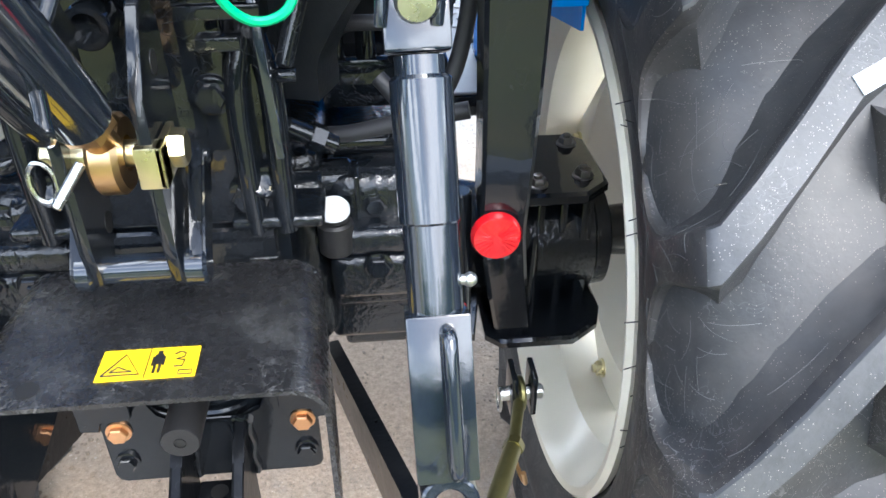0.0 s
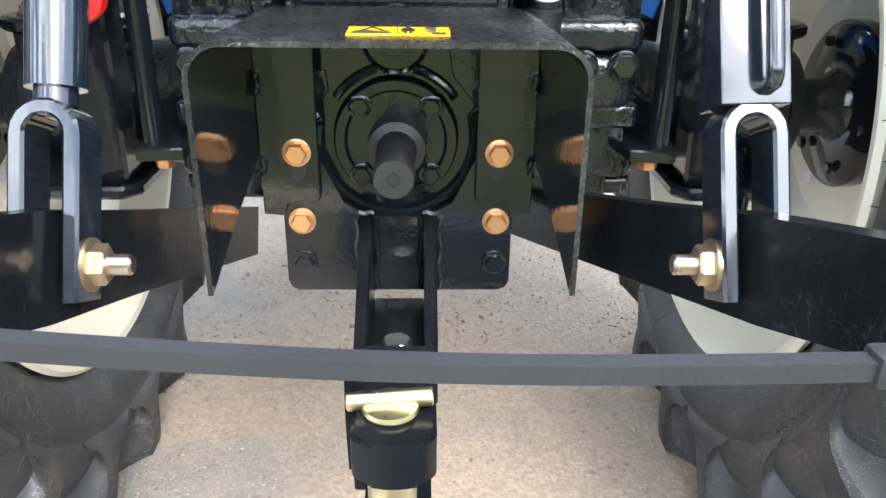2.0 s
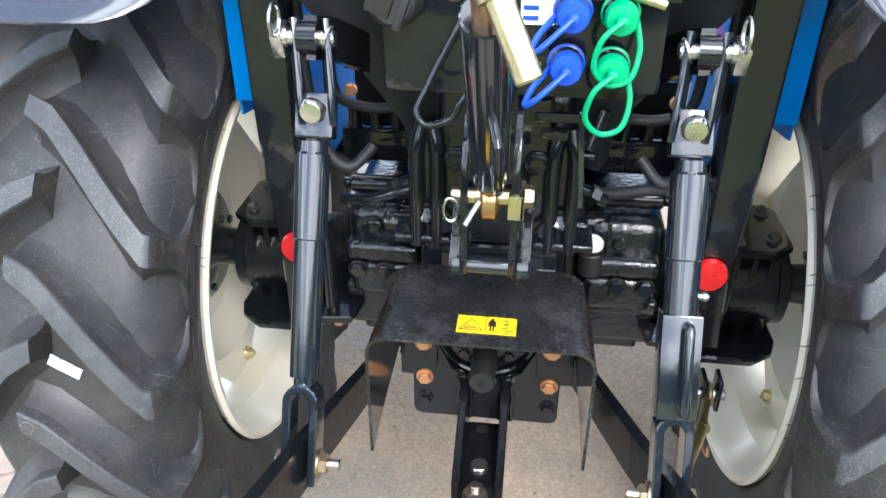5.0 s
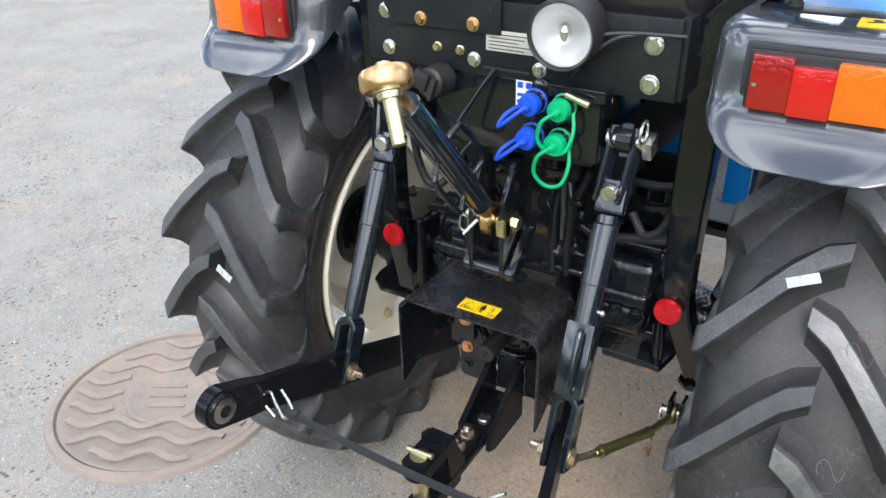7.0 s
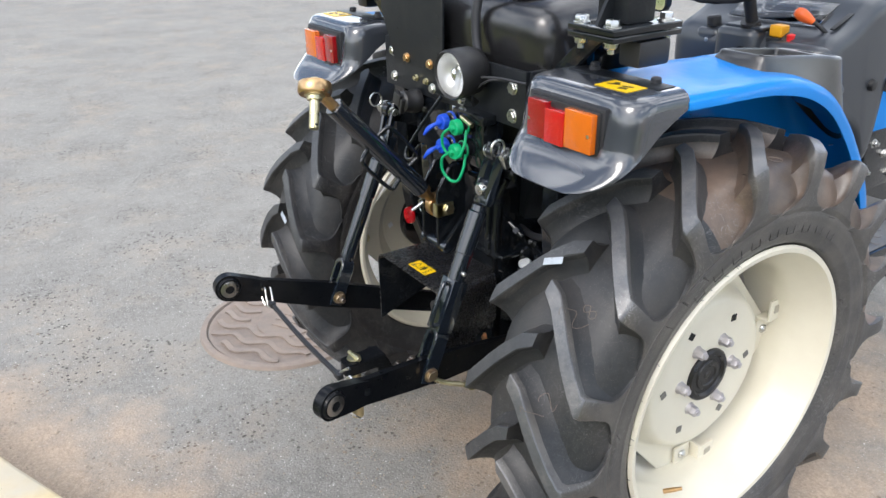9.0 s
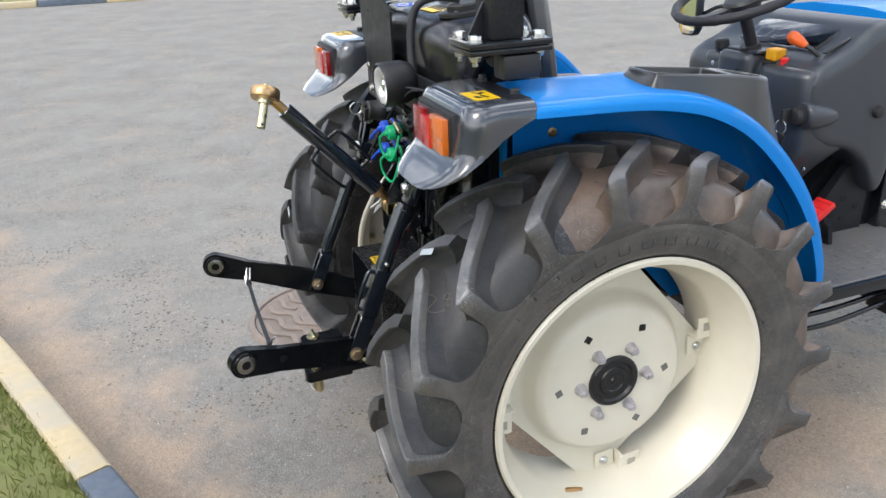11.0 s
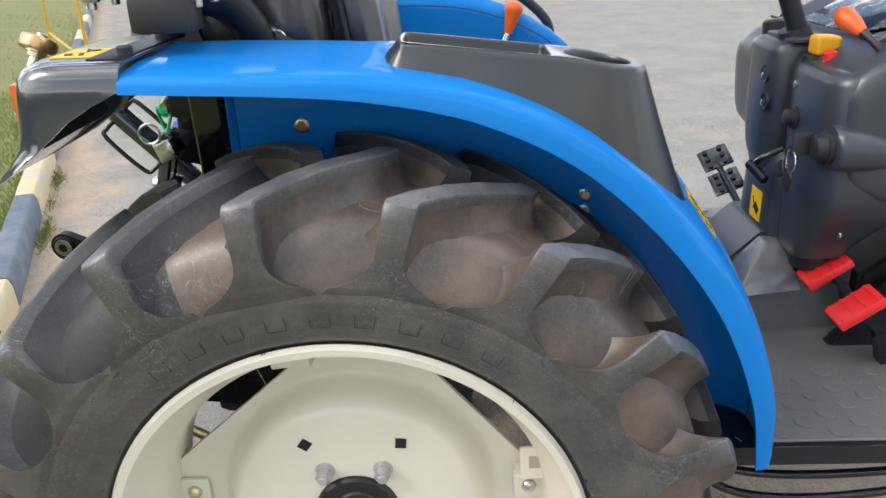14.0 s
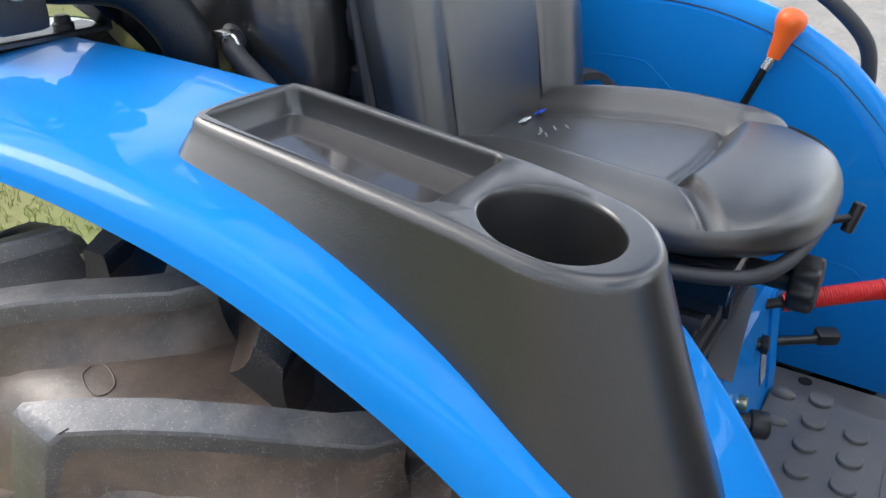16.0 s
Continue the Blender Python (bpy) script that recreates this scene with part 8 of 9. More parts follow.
for k in range(6):
    a = k * math.pi / 3 + 0.3
    bm = B()
    bolt(bm, (0.175 + 0.051 * math.cos(a), -0.205 + 0.051 * math.sin(a), 1.4125 + 0.006 * math.sin(a)), (0, 0, 1), 0.004, 0.003, washer=False)
    part("cap_screw", bm, ZINC, tank)
bm = B()
tube(bm, [(0.170, -0.215, 1.437), (0.13, -0.262, 1.440), (0.105, -0.300, 1.420), (0.098, -0.316, 1.37), (0.105, -0.322, 1.31), (0.125, -0.325, 1.25)], 0.0105, 12)
part("breather_hose", bm, GUM, tank, "black rubber breather hose")
bm = B()
box(bm, (0.03, -0.215, 1.4035), (0.10, 0.07, 0.001), pose(0, 0, 0, 7, 0, 0))
film = part("warning_film", bm, DECAL, tank, "yellow warning film with black pictograms")
bm = B()
for k in range(3):
    box(bm, (0.0 + 0.03 * k, -0.215, 1.4045), (0.018, 0.03, 0.0008), pose(0, 0, 0, 7, 0, 15))
part("pictogram", bm, INK, film)
bm = B()
mb = Matrix.Translation((-0.085, -0.210, 1.4045)) @ pose(0, 0, 0, 8, 0, 78)
box(bm, mb.translation, (0.16, 0.034, 0.001), mb.to_3x3().to_4x4())
badge = part("oval_badge_strip", bm, COBALT, tank, "blue film with a row of white ovals")
bm = B()
for k in range(4):
    tube(bm, [mb @ Vector((-0.060 + 0.04 * k + 0.014 * math.cos(t), 0.011 * math.sin(t), 0.001)) for t in [i * 0.524 for i in range(12)]], 0.0016, 5, closed=True, smooth=2)
part("white_ovals", bm, WHITE, badge)
bm = B()
tube(bm, [(0.318, -0.135, 1.272), (0.335, -0.115, 1.262), (0.345, -0.07, 1.24), (0.34, -0.02, 1.20), (0.30, 0.0, 1.15)], 0.0115, 12)
rod(bm, (0.30, -0.15, 1.275), (0.322, -0.13, 1.270), 0.014, n=16)
part("fuel_hose", bm, GUM, tank, "black fuel hose")
bm = B()
tube(bm, [(0.330 + 0.004 * math.cos(t), -0.122 + 0.0135 * math.cos(t), 1.265 + 0.0135 * math.sin(t)) for t in [i * 0.524 for i in range(12)]], 0.0022, 6, closed=True, smooth=2)
box(bm, (0.336, -0.13, 1.280), (0.012, 0.014, 0.008), None, 0.001)
part("hose_clamp", bm, ZINC, tank, "zinc worm-drive hose clamp")

# ---- floor ----
FZ = 0.620
for side in (1, -1):
    SIDE = side
    bm = B()
    WX = 0.545 if side > 0 else 0.600
    span(bm, (0.130, 0.36, FZ - 0.045), (WX, 1.26, FZ - 0.006), 0.006)
    fl = part("foot_platform", bm, BLACK, tractor, "black steel foot platform with a rubber mat")
    bm = B()
    prism(bm, [(0.135, 0.365), (0.40, 0.365), (0.40, 0.66), (WX - 0.010, 0.66), (WX - 0.010, 1.25), (0.135, 1.25)], "z", FZ - 0.006, FZ, 0.002)
    matp = part("rubber_mat", bm, MAT, fl, "grey studded rubber mat")
    for i in range(9):
        for j in range(4):
            x, y = WX - 0.033 - 0.052 * j - 0.026 * (i % 2), 0.70 + 0.048 * i
            if x > 0.30:
                bm = B()
                rod(bm, (x, y, FZ - 0.001), (x, y, FZ + 0.003), 0.017, n=18, bev=0.0012)
                part("stud", bm, MAT, matp)
    for i in range(4):
        for j in range(3):
            bm = B()
            rod(bm, (0.18 + 0.055 * j, 0.50 + 0.05 * i, FZ - 0.001), (0.18 + 0.055 * j, 0.50 + 0.05 * i, FZ + 0.003), 0.017, n=18, bev=0.0012)
            part("stud", bm, MAT, matp)
    bm = B()
    span(bm, (0.36, 0.98, FZ - 0.12), (0.47, 1.10, FZ - 0.045), 0.01)
    span(bm, (0.45, 1.00, FZ - 0.15), (0.55, 1.10, FZ - 0.055), 0.008)
    part("step_bracket", bm, BLACK, fl)
    bm = B()
    tube(bm, [(0.46, 0.56, FZ - 0.085), (0.49, 0.66, FZ - 0.10), (0.51, 0.80, FZ - 0.092), (0.50, 1.02, FZ - 0.085)], 0.008, 10)
    tube(bm, [(0.48, 0.56, FZ - 0.095), (0.51, 0.64, FZ - 0.128), (0.53, 0.78, FZ - 0.125), (0.52, 1.02, FZ - 0.105)], 0.008, 10)
    part("steel_pipe", bm, BLACK, fl)
SIDE = 1
bm = B()
prism(bm, [(0.42, 0.60), (0.98, 0.60), (0.98, 0.752), (0.90, 0.728), (0.78, 0.722), (0.43, 0.718)], "x", -0.205, 0.15, 0.020, 3)
tun = part("tunnel_cover", bm, MAT, tractor, "grey studded rubber cover over the transmission tunnel")
bm = B()
prism(bm, [(0.978, 0.60), (1.19, 0.60), (1.19, 0.90), (1.10, 0.90), (1.06, 0.80), (0.978, 0.745)], "x", -0.20, 0.165, 0.008, 2)
bulk = part("bulkhead", bm, PLASTIC, tractor, "black moulded bulkhead below the dashboard")
bm = B()
prism(bm, [(0.90, 0.615), (1.185, 0.615), (1.185, 0.90), (1.12, 0.885), (1.02, 0.76)], "x", 0.200, 0.232, 0.004, 2)
part("side_shield", bm, SATIN, bulk, "satin black side shield with round holes")
for y, z, r in ((1.085, 0.735, 0.012), (1.145, 0.700, 0.012), (1.150, 0.80, 0.010), (1.09, 0.665, 0.010)):
    bm = B()
    rod(bm, (0.2315, y, z), (0.2335, y, z), r, n=18)
    part("round_hole", bm, OPENING, bulk)
bm = B()
rod(bm, (0.232, 1.12, 0.842), (0.242, 1.12, 0.842), 0.009, n=12, bev=0.002)
part("shield_bolt", bm, ZINC, bulk)
bm = B()
prism(bm, [(0.728, 0.70), (0.92, 0.70), (0.92, 0.806), (0.808, 0.810), (0.798, 0.806), (0.730, 0.740)], "x", -0.122, 0.080, 0.006, 2)
part("column_boot", bm, DASH, tun, "slate grey moulded wedge cover")
bm = B()
loft(bm, [[Vector(p) for p in r] for r in (((0.078, 0.796, 0.803), (0.118, 0.800, 0.800), (0.120, 0.830, 0.800), (0.078, 0.830, 0.803)), ((0.080, 0.760, 0.765), (0.150, 0.762, 0.764), (0.150, 0.845, 0.766), (0.080, 0.845, 0.768)), ((0.082, 0.722, 0.718), (0.200, 0.716, 0.716), (0.172, 0.862, 0.716), (0.082, 0.862, 0.716)))])
bmesh.ops.bevel(bm, geom=bm.edges[:], offset=0.004, segments=2, affect="EDGES", profile=0.5)
part("boot_wedge", bm, material("cloudy_grey_plastic", (0.115, 0.118, 0.122), 0.22, coat=0.5, coat_rough=0.1, vary=0.25, scale=40, bump=0.3, bump_scale=40), tun, "cloudy grey plastic gaiter")
for y, row in ((0.500, (-0.184, -0.125, -0.066, -0.007)), (0.557, (-0.124, -0.066, -0.007)), (0.673, (-0.102, -0.043, 0.014))):
    for x in row:
        bm = B()
        rod(bm, (x, y, 0.716), (x, y, 0.7255), 0.0168, n=24, bev=0.0014)
        part("stud", bm, MAT, tun)
bm = B()
tube(bm, [(-0.190, 0.612, 0.719), (0.010, 0.612, 0.719), (0.060, 0.624, 0.719), (0.115, 0.640, 0.718)], 0.006, 8, smooth=3, flat=(0.012, 0.004))
part("cover_ridge", bm, MAT, tun)
bm = B()
rod(bm, (-0.378, 0.462, FZ - 0.002), (-0.378, 0.462, FZ + 0.0012), 0.012, n=20)
part("floor_hole", bm, OPENING, tun)
for x, y in ((-0.130, 0.720), (0.036, 0.716), (-0.172, 0.448), (-0.100, 0.452)):
    bm = B()
    ball(bm, (x, y, 0.720), 0.0150, (0.8, 1.25, 0.6), 18)
    part("rubber_button", bm, GUM if y > 0.6 else MAT, tun)
# pedals
for x0, y0, z0 in ((0.190, 0.890, 0.772), (0.300, 0.905, 0.742)):
    bm = B()
    m = Matrix.Translation((x0, y0, z0)) @ pose(0, 0, 0, 36, 0, 0)
    box(bm, m.translation, (0.066, 0.096, 0.020), m.to_3x3().to_4x4(), 0.006)
    for k in range(4):
        box(bm, m @ Vector((0, -0.036 + 0.024 * k, 0.010)), (0.060, 0.005, 0.005), m.to_3x3().to_4x4(), 0.001)
    pd_ = part("brake_pedal", bm, RED, tractor, "red rubber-padded brake pedal")
    bm = B()
    tube(bm, [(x0, y0 + 0.01, z0 - 0.010), (x0, y0 + 0.05, z0 - 0.05), (x0 - 0.01, y0 + 0.08, FZ - 0.02)], 0.01, smooth=3, flat=(0.014, 0.008))
    part("pedal_arm", bm, BLACK, pd_)
for k in range(2):
    bm = B()
    m = Matrix.Translation((-0.415 + 0.065 * k, 0.858 + 0.014 * k, 0.826 - 0.045 * k)) @ pose(0, 0, 0, 28, 30, 10)
    box(bm, m.translation, (0.068, 0.078, 0.008), m.to_3x3().to_4x4(), 0.003)
    cp = part("clutch_pedal", bm, BLACK, tractor, "black studded steel pedal")
    for i in range(2):
        for j in range(3):
            bm = B()
            q = m @ Vector((-0.024 + 0.024 * j, -0.020 + 0.040 * i, 0.005))
            rod(bm, q, q + m.to_3x3() @ Vector((0, 0, 0.005)), 0.007, n=10)
            part("stud", bm, SATIN, cp)
    bm = B()
    rod(bm, m @ Vector((0.02, 0.0, -0.005)), Vector((-0.15, 0.88, 0.72)), 0.009, n=10)
    part("pedal_arm", bm, BLACK, cp)

DASH_Y = 0.030
# ---- dashboard ----
SIDE_LINE = [(0.815, 0.985), (0.800, 1.07), (0.800, 1.150), (0.835, 1.186), (0.90, 1.213), (0.96, 1.245), (1.01, 1.282), (1.07, 1.298), (1.13, 1.280), (1.168, 1.235), (1.176, 1.05), (1.172, 0.86), (1.150, 0.765), (1.115, 0.765), (1.06, 0.855), (0.98, 0.915), (0.87, 0.945)]
OUTLINE = [(p.y, p.z) for p in curve_pts([(0, y, z) for y, z in SIDE_LINE], 3, True)]
cy = sum(p[0] for p in OUTLINE) / len(OUTLINE)
cz = sum(p[1] for p in OUTLINE) / len(OUTLINE)
rings_ = []
for x, inset in ((-0.292, 0.055), (-0.290, 0.028), (-0.283, 0.012), (-0.268, 0.003), (-0.24, 0.0), (0.24, 0.0), (0.268, 0.003), (0.283, 0.012), (0.290, 0.028), (0.292, 0.055)):
    rings_.append([Vector((x, y + (cy - y) * inset / 0.22, z + (cz - z) * inset / 0.22)) for y, z in OUTLINE])
bm = B()
loft(bm, rings_)
dash = part("dashboard", bm, DASH, tractor, "slate grey moulded plastic dashboard cowl", angle=50)


def pod(name, x, hx, y, hy, levels, label=""):
    """A rounded upright moulding; levels: height, share of the half width, share of the half depth."""
    bm = B()
    pad(bm, [((x, y, z), (hx * kx, 0, 0), (0, hy * ky, 0)) for z, kx, ky in levels], 40, 4.5)
    return part(name, bm, DASH, dash, label, angle=50)


top_round = ((0.0, 0.80, 0.80), (-0.003, 0.90, 0.90), (-0.010, 0.97, 0.97), (-0.022, 1.0, 1.0))
bm = B()
pad(bm, [((x_, y_, z), (hx, 0, 0), (0, hy, 0)) for z, x_, hx, y_, hy in ((1.172, 0.174, 0.092, 0.905, 0.100), (1.169, 0.174, 0.104, 0.905, 0.112), (1.162, 0.174, 0.112, 0.905, 0.121), (1.150, 0.174, 0.115, 0.905, 0.125), (1.05, 0.174, 0.115, 0.905, 0.125), (0.96, 0.176, 0.110, 0.900, 0.118), (0.925, 0.174, 0.103, 0.890, 0.105), (0.900, 0.168, 0.092, 0.878, 0.090), (0.86, 0.158, 0.074, 0.862, 0.072), (0.815, 0.148, 0.058, 0.848, 0.056), (0.800, 0.147, 0.054, 0.846, 0.052))], 44, 4.5)
part("switch_pod", bm, DASH, dash, "slate grey right-hand switch pod", angle=50)
bm = B()
rod(bm, (0.147, 0.846, 0.808), (0.147, 0.850, 0.770), 0.046, 0.042, n=28)
part("pod_socket", bm, PLASTIC, dash)
bm = B()
bolt(bm, (0.2255, 0.850, 0.905), (0.8, -0.5, -0.3), 0.005, 0.003, washer=False)
part("pod_screw", bm, ZINC, dash)
pod("column_pod", -0.022, 0.078, 0.845, 0.086, [(1.196 + z, a_, b_) for z, a_, b_ in top_round] + [(1.10, 1.0, 1.0), (1.02, 0.96, 0.98), (0.97, 0.84, 0.93), (0.935, 0.64, 0.82), (0.925, 0.56, 0.76)], "slate grey steering column pod with two sockets")
pod("light_pod", -0.155, 0.050, 0.865, 0.066, [(1.176 + z, a_, b_) for z, a_, b_ in top_round] + [(1.08, 1.0, 1.0), (1.01, 0.92, 0.95), (0.985, 0.80, 0.88)], "slate grey left-hand switch pod")
pod("column_shroud", -0.005, 0.112, 0.858, 0.078, [(0.985, 0.55, 0.70), (0.97, 0.72, 0.84), (0.94, 0.86, 0.95), (0.90, 0.95, 1.0), (0.82, 1.0, 1.0), (0.75, 0.98, 0.96), (0.735, 0.92, 0.9)], "slate grey lower column shroud")
bm = B()
span(bm, (-0.080, 0.790, 1.194), (0.058, 0.905, 1.204), 0.008, 3)
part("pod_lid", bm, DASH, dash)
for x, z in ((0.016, 1.130), (0.030, 1.078)):
    bm = B()
    lathe(bm, [(-0.012, 0.010), (0.0, 0.0125), (0.002, 0.0175), (-0.003, 0.0185)], (x, 0.7595, z), (0, -1, 0), 24, True)
    part("round_socket", bm, INK, dash)
    bm = B()
    bolt(bm, (x + 0.002, 0.757, z - 0.003), (0, -1, 0), 0.006, 0.004, washer=False)
    part("socket_screw", bm, ZINC, dash)
for x, y, z, r, L_ in ((0.135, 0.780, 1.068, 0.019, 0.018), (0.160, 0.780, 1.012, 0.0125, 0.010)):
    bm = B()
    lathe(bm, [(-0.002, r * 1.15), (0.004, r * 1.15), (0.005, r * 0.85), (L_, r * 0.8), (L_ + 0.002, r * 0.6)], (x, y, z), (0, -1, 0.05), 14, True)
    part("rotary_switch", bm, PLASTIC, dash, "black rotary switch")
bm = B()
lathe(bm, [(-0.002, 0.026), (0.005, 0.026), (0.007, 0.020), (0.022, 0.018), (0.024, 0.012)], (-0.204, 0.850, 1.085), (-1, -0.3, 0), 14, True)
part("rotary_switch", bm, PLASTIC, dash, "black rotary switch")
for x, y, z in ((0.117, 0.7805, 1.128), (0.255, 0.842, 0.872), (-0.150, 0.800, 1.140)):
    bm = B()
    bolt(bm, (x, y, z), (0, -1, 0), 0.005, 0.003)
    part("screw", bm, ZINC, dash)
# ignition barrel in its pod, key and ring
bm = B()
kc = Vector((0.255, 0.806, 1.045))
pad(bm, [(kc + Vector((0.012, 0.028 * k, -0.003 * k)), (0.044 * s, 0, 0), (0, 0, 0.042 * s)) for k, s in ((-0.6, 0.86), (-0.3, 0.98), (0, 1.0), (1, 0.98), (2, 0.9), (3, 0.75), (4, 0.52), (5, 0.25))], 24, 2.2)
part("ignition_pod", bm, DASH, dash, "slate grey teardrop ignition pod", angle=60)
bm = B()
lathe(bm, [(0, 0.030), (0.010, 0.030), (0.012, 0.024), (0.030, 0.022), (0.032, 0.018)], kc + Vector((0.012, -0.015, 0)), (0, -1, 0), 24, True)
box(bm, kc + Vector((0.0, -0.06, 0.004)), (0.010, 0.036, 0.040), None, 0.003)
part("ignition_barrel", bm, PLASTIC, dash, "black ignition switch with key")
bm = B()
tube(bm, [kc + Vector((0.0 + 0.020 * math.cos(t), -0.075 + DASH_Y, -0.028 + 0.020 * math.sin(t))) for t in [i * 0.524 for i in range(12)]], 0.0018, 6, closed=True, smooth=2)
ky = solid("key_ring", bm, ZINC, "steel key ring with black spare keys hanging from the ignition", "keys", at=tuple(kc))
bm = B()
box(bm, kc + Vector((0.004, -0.078 + DASH_Y, -0.062)), (0.030, 0.008, 0.038), pose(0, 0, 0, 0, 25, 0), 0.004)
part("spare_key", bm, PLASTIC, ky)
bm = B()
box(bm, kc + Vector((-0.030, -0.078 + DASH_Y, -0.050)), (0.028, 0.007, 0.030), pose(0, 0, 0, 0, -30, 0), 0.004)
part("spare_key", bm, PLASTIC, ky)
# signal knob on the cowl's side
bm = B()
lathe(bm, [(0, 0.026), (0.006, 0.026), (0.008, 0.020), (0.022, 0.018), (0.024, 0.014)], (0.284, 1.064, 1.031), (1, 0, 0), 24, True)
part("side_socket", bm, PLASTIC, dash, "round black power socket")
bm = B()
for y, z in ((1.155, 1.16), (1.155, 1.10)):
    bolt(bm, (0.286, y, z), (1, 0, 0), 0.007, 0.008)
part("cowl_bolt", bm, GOLD, dash)
# yellow and red buttons, throttle lever
bm = B()
span(bm, (0.068, 0.805, 1.160), (0.113, 0.850, 1.178), 0.004)
part("switch_bezel", bm, PLASTIC, dash)
bm = B()
span(bm, (0.068, 0.814, 1.178), (0.112, 0.858, 1.214), 0.007, 3)
part("yellow_switch", bm, YELLOW, dash, "yellow square push switch")
bm = B()
lathe(bm, [(0, 0.019), (0.004, 0.019), (0.006, 0.013), (0.020, 0.012), (0.022, 0.009)], (0.138, 0.830, 1.170), (0, -0.2, 1), 20, True)
part("red_button", bm, RED, dash, "small red push button")
bm = B()
tube(bm, [(0.225, 0.885, 1.19), (0.208, 0.868, 1.214), (0.180, 0.850, 1.236)], 0.007, 10)
th = part("throttle_lever", bm, PLASTIC, dash, "hand throttle with an orange knob")
bm = B()
lathe(bm, [(0, 0.009), (0.008, 0.012), (0.024, 0.0165), (0.042, 0.019), (0.052, 0.0175), (0.062, 0.012), (0.065, 0.0005)], (0.186, 0.855, 1.230), (-0.72, -0.42, 0.50), 24)
part("orange_knob", bm, ORANGE, th, "orange plastic throttle knob", angle=60)
bm = B()
box(bm, (0.235, 0.925, 1.232), (0.016, 0.10, 0.004), pose(0, 0, 0, 22, 0, 0), 0.001)
part("throttle_slot", bm, INK, dash)
# instrument panel
bm = B()
m = Matrix.Translation((0.02, 0.945, 1.232)) @ pose(0, 0, 0, 28, 0, 0)
box(bm, m.translation, (0.33, 0.125, 0.010), m.to_3x3().to_4x4(), 0.004)
inst = part("instrument_panel", bm, PLASTIC, dash, "instrument cluster behind clear glass")
bm = B()
for cx, r in ((0.0, 0.045), (0.10, 0.028), (-0.10, 0.028)):
    for k in range(15):
        a = radians(-30 + 240 * k / 14)
        q = m @ Vector((cx + r * math.cos(a), r * math.sin(a), 0.0056))
        box(bm, q, (0.008, 0.0014, 0.0008), m.to_3x3().to_4x4() @ pose(0, 0, 0, 0, 0, math.degrees(a)))
part("dial_marks", bm, WHITE, inst)
bm = B()
box(bm, m @ Vector((0, 0, 0.012)), (0.32, 0.12, 0.004), m.to_3x3().to_4x4(), 0.001)
part("panel_glass", bm, GLASS, inst).visible_shadow = False
# knob and rocker switches on the left pod
bm = B()
lathe(bm, [(0, 0.018), (0.010, 0.018), (0.012, 0.025), (0.038, 0.023), (0.043, 0.018), (0.043, 0.0005)], (-0.150, 0.835, 1.174), (-0.1, -0.1, 1), 10)
part("light_switch", bm, PLASTIC, dash, "black rotary light switch")
for k in range(2):
    bm = B()
    box(bm, (-0.105 + 0.0 * k, 0.885 + 0.04 * k, 1.197 + 0.014 * k), (0.028, 0.030, 0.010), pose(0, 0, 0, 20, 0, 0), 0.002)
    part("rocker_switch", bm, PLASTIC, dash)
# park-lock handle
bm = B()
tube(bm, [(0.092, 0.785, 0.995), (0.085, 0.752, 0.975), (0.072, 0.735, 0.955)], 0.006, 10)
rod(bm, (0.062, 0.733, 0.957), (0.122, 0.745, 0.938), 0.0105, n=14, bev=0.003)
part("lock_handle", bm, BLACK, dash, "black T-shaped lock handle")
bm = B()
box(bm, (0.012, 0.7785, 0.850), (0.056, 0.002, 0.066), None)
film = part("warning_film", bm, DECAL, dash, "yellow warning film with black pictogram")
bm = B()
box(bm, (0.020, 0.777, 0.842), (0.024, 0.001, 0.016), pose(0, 0, 0, 0, 30, 0))
box(bm, (0.000, 0.777, 0.856), (0.016, 0.001, 0.003), pose(0, 0, 0, 0, 60, 0))
box(bm, (0.008, 0.777, 0.846), (0.018, 0.001, 0.003), pose(0, 0, 0, 0, -60, 0))
part("pictogram", bm, INK, film)
for ob in [dash]:
    ob.location.y += DASH_Y        # cowl, pods and switches stand as one
# steering wheel
SWC, SWN = Vector((0.0, 0.785, 1.372)), Vector((0, -0.36, 1)).normalized()
bm = B()
m = Matrix.Translation(SWC) @ SWN.to_track_quat("Z", "Y").to_matrix().to_4x4()
R_ = 0.195
rows = []
for k in range(65):
    a = 2 * math.pi * k / 64
    c = m @ Vector((R_ * math.cos(a), R_ * math.sin(a), 0))
    e_ = (m.to_3x3() @ Vector((math.cos(a), math.sin(a), 0)))
    rr = 0.0145 + 0.0012 * math.sin(a * 40)
    rows.append([c + e_ * (rr * math.cos(t)) + SWN * (rr * math.sin(t)) for t in [i * math.pi / 6 for i in range(12)]])
rows[-1] = rows[0]
loft(bm, rows, False)
bmesh.ops.remove_doubles(bm, verts=bm.verts, dist=1e-6)
sw = part("steering_wheel", bm, GUM, tractor, "black rubber-rimmed steering wheel", angle=60)
for a in (90, 210, 330):
    a = radians(a + 60)
    bm = B()
    p = m @ Vector((0.03 * math.cos(a), 0.03 * math.sin(a), -0.030))
    q = m @ Vector((0.19 * math.cos(a), 0.19 * math.sin(a), 0.0))
    tube(bm, [p, p.lerp(q, 0.5) - SWN * 0.006, q], 0.01, smooth=3, flat=(0.016, 0.006))
    part("spoke", bm, PLASTIC, sw)
bm = B()
lathe(bm, [(-0.055, 0.030), (-0.045, 0.052), (-0.02, 0.056), (-0.012, 0.050), (-0.008, 0.0005)], SWC, SWN, 32)
part("hub", bm, PLASTIC, sw)
bm = B()
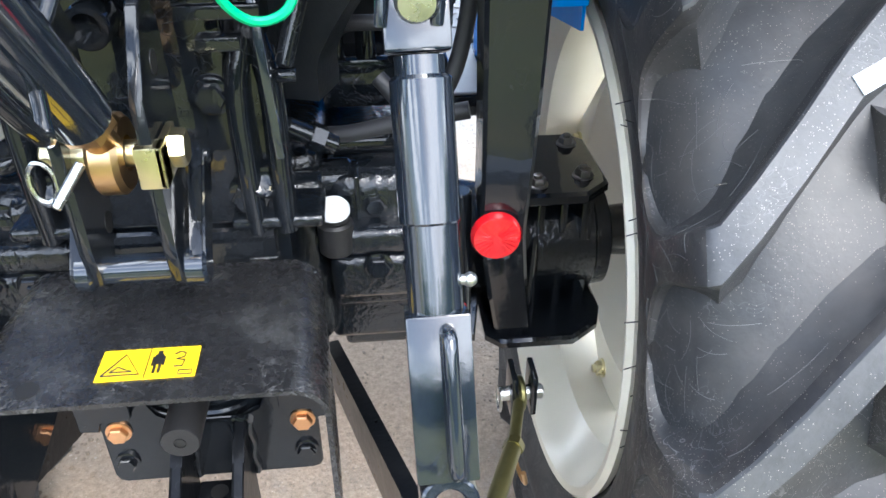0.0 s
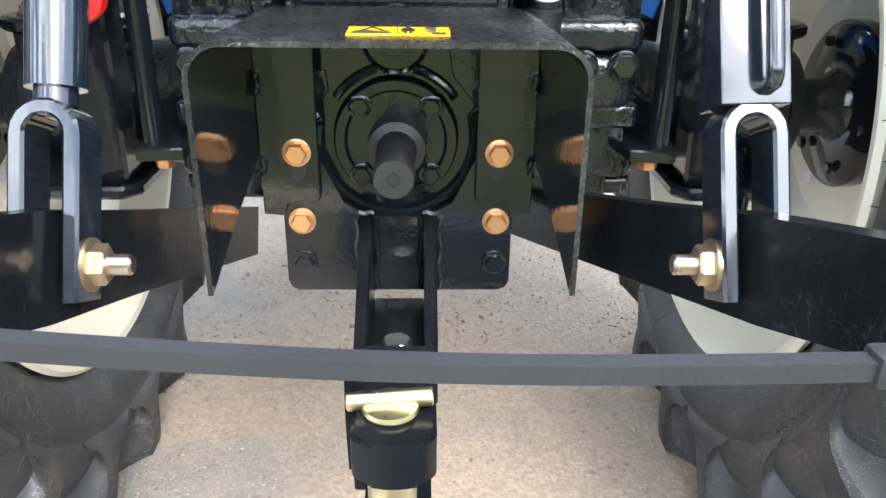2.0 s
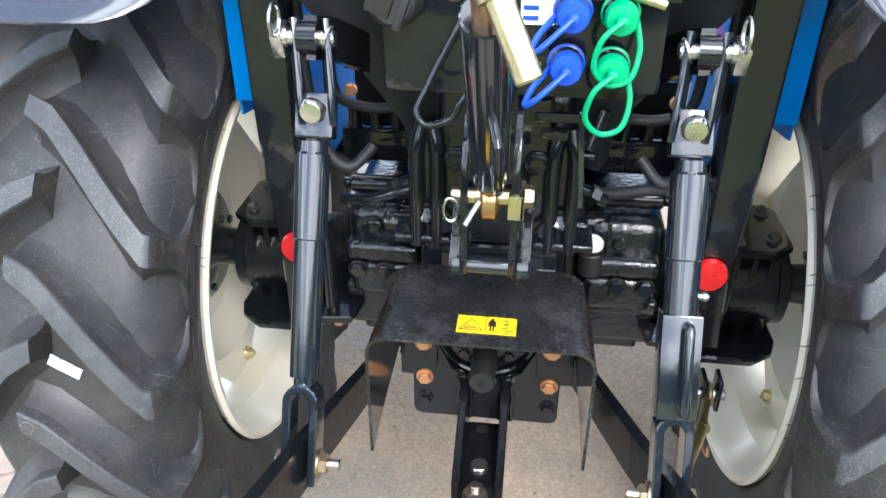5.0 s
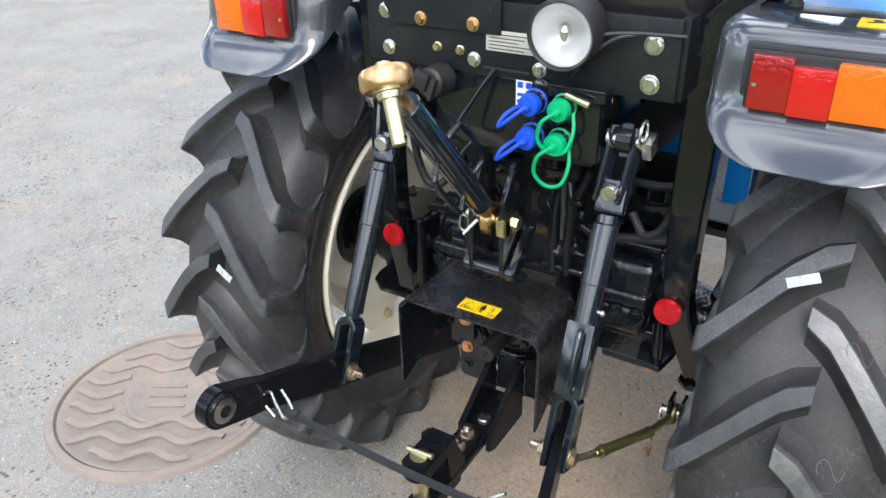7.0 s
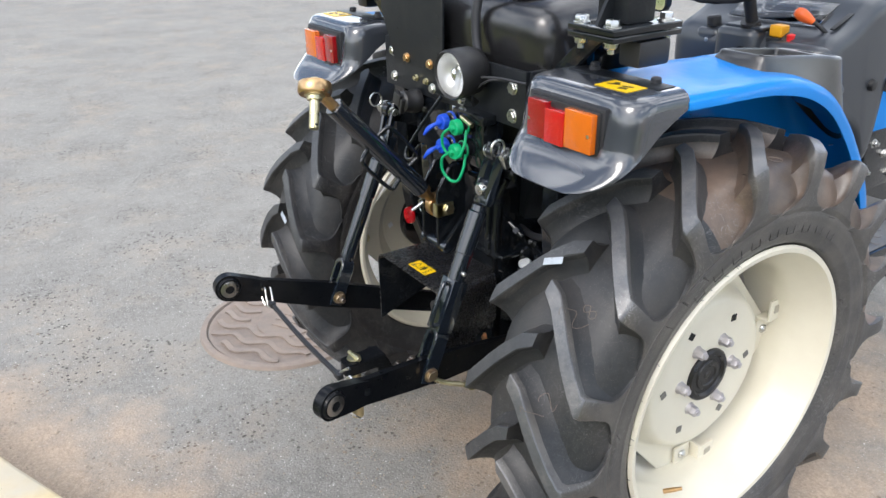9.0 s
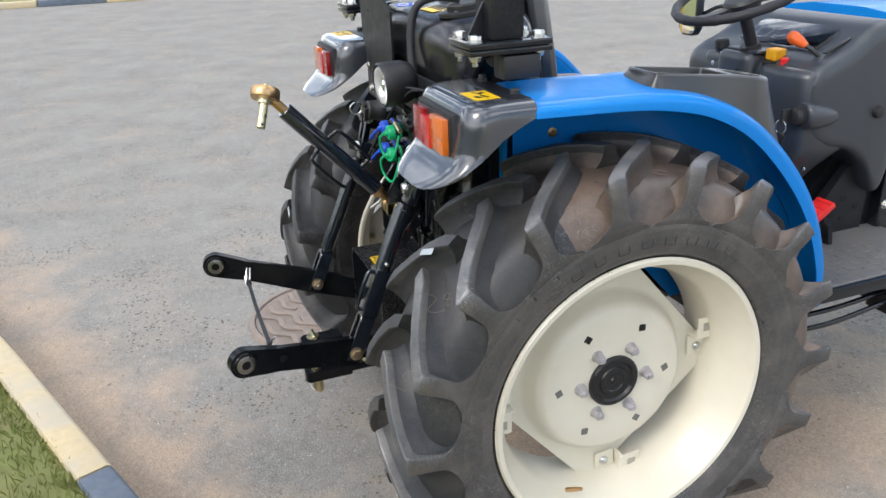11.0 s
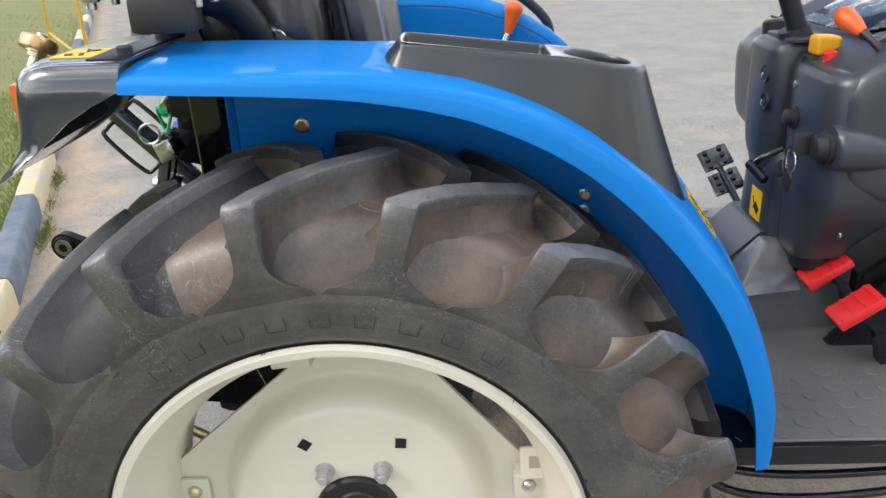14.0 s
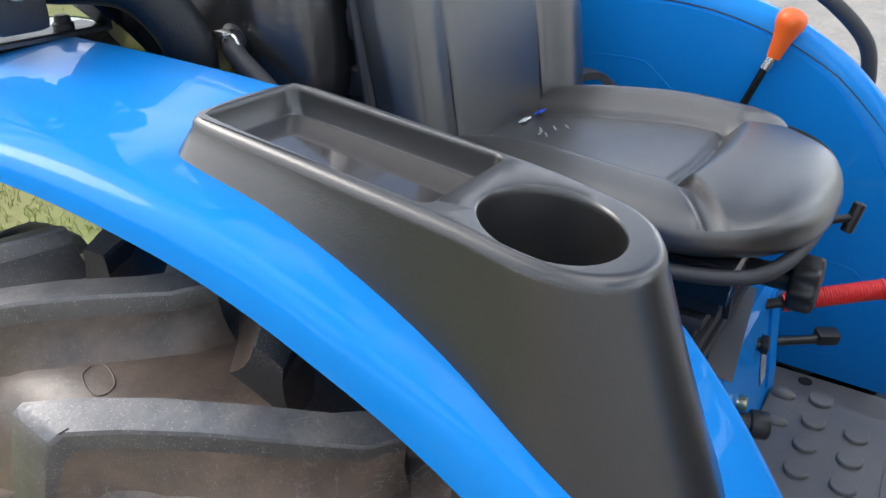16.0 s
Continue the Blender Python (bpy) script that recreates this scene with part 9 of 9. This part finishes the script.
rod(bm, SWC - SWN * 0.05, Vector((0.0, 0.885, 1.13)), 0.0195, n=24)
rod(bm, SWC - SWN * 0.165, SWC - SWN * 0.20, 0.030, 0.034, n=24)
part("steering_column", bm, PLASTIC, tractor, "black steering column tube")
# mirror on its stalk
bm = B()
MC = Vector((-0.545, 1.02, 1.265))
prism(bm, round_rect(0.10, 0.19, 0.025, 5, (MC.x, MC.z)), "y", MC.y, MC.y + 0.030, 0.006)
mir = part("mirror", bm, PLASTIC, tractor, "black rear-view mirror on a stalk")
bm = B()
prism(bm, round_rect(0.088, 0.176, 0.02, 5, (MC.x, MC.z)), "y", MC.y - 0.002, MC.y + 0.001)
part("mirror_glass", bm, MIRROR, mir, "mirror glass")
bm = B()
tube(bm, [MC + Vector((0.03, 0.03, -0.02)), MC + Vector((0.16, 0.05, 0.02)), MC + Vector((0.32, 0.10, -0.06)), (-0.27, 1.14, 1.15)], 0.008, 10)
part("stalk", bm, BLACK, mir)

# ---- hood and engine side ----
bm = B()
hood_secs = []
for y, w, zt in ((1.185, 0.285, 1.315), (1.30, 0.29, 1.315), (1.60, 0.285, 1.295), (1.95, 0.27, 1.255), (2.25, 0.25, 1.19), (2.36, 0.22, 1.10)):
    hood_secs.append([Vector((x, y, z)) for x, z in ((-w, 0.86), (-w, zt - 0.10), (-w + 0.02, zt - 0.05), (-w + 0.06, zt - 0.015), (-0.1, zt), (0.1, zt), (w - 0.06, zt - 0.015), (w - 0.02, zt - 0.05), (w, zt - 0.10), (w, 0.86))])
loft(bm, hood_secs)
part("hood", bm, BLUE, tractor, "glossy bright blue engine hood", angle=50)
bm = B()
span(bm, (-0.22, 1.19, 0.46), (0.22, 2.30, 0.95), 0.02)
span(bm, (0.20, 1.22, 0.62), (0.262, 1.50, 0.92), 0.01)
eng = part("engine_block", bm, CAST, tractor, "black engine block and side castings")
for y, z in ((1.24, 0.70), (1.26, 0.80), (1.34, 0.75), (1.42, 0.66)):
    bm = B()
    bolt(bm, (0.262, y, z), (1, 0, 0), 0.011, 0.012, 0.008)
    part("engine_bolt", bm, ZINC, eng)
bm = B()
tube(bm, [(0.28, 1.19, 1.02), (0.285, 1.26, 0.99), (0.28, 1.34, 0.93), (0.26, 1.44, 0.90)], 0.022, 12)
part("radiator_hose", bm, GUM, eng, "black rubber hose")
bm = B()
span(bm, (-0.13, 0.30, 0.45), (0.13, 1.25, 0.62), 0.02)
part("transmission_case", bm, CAST, tractor, "black gearbox casing")
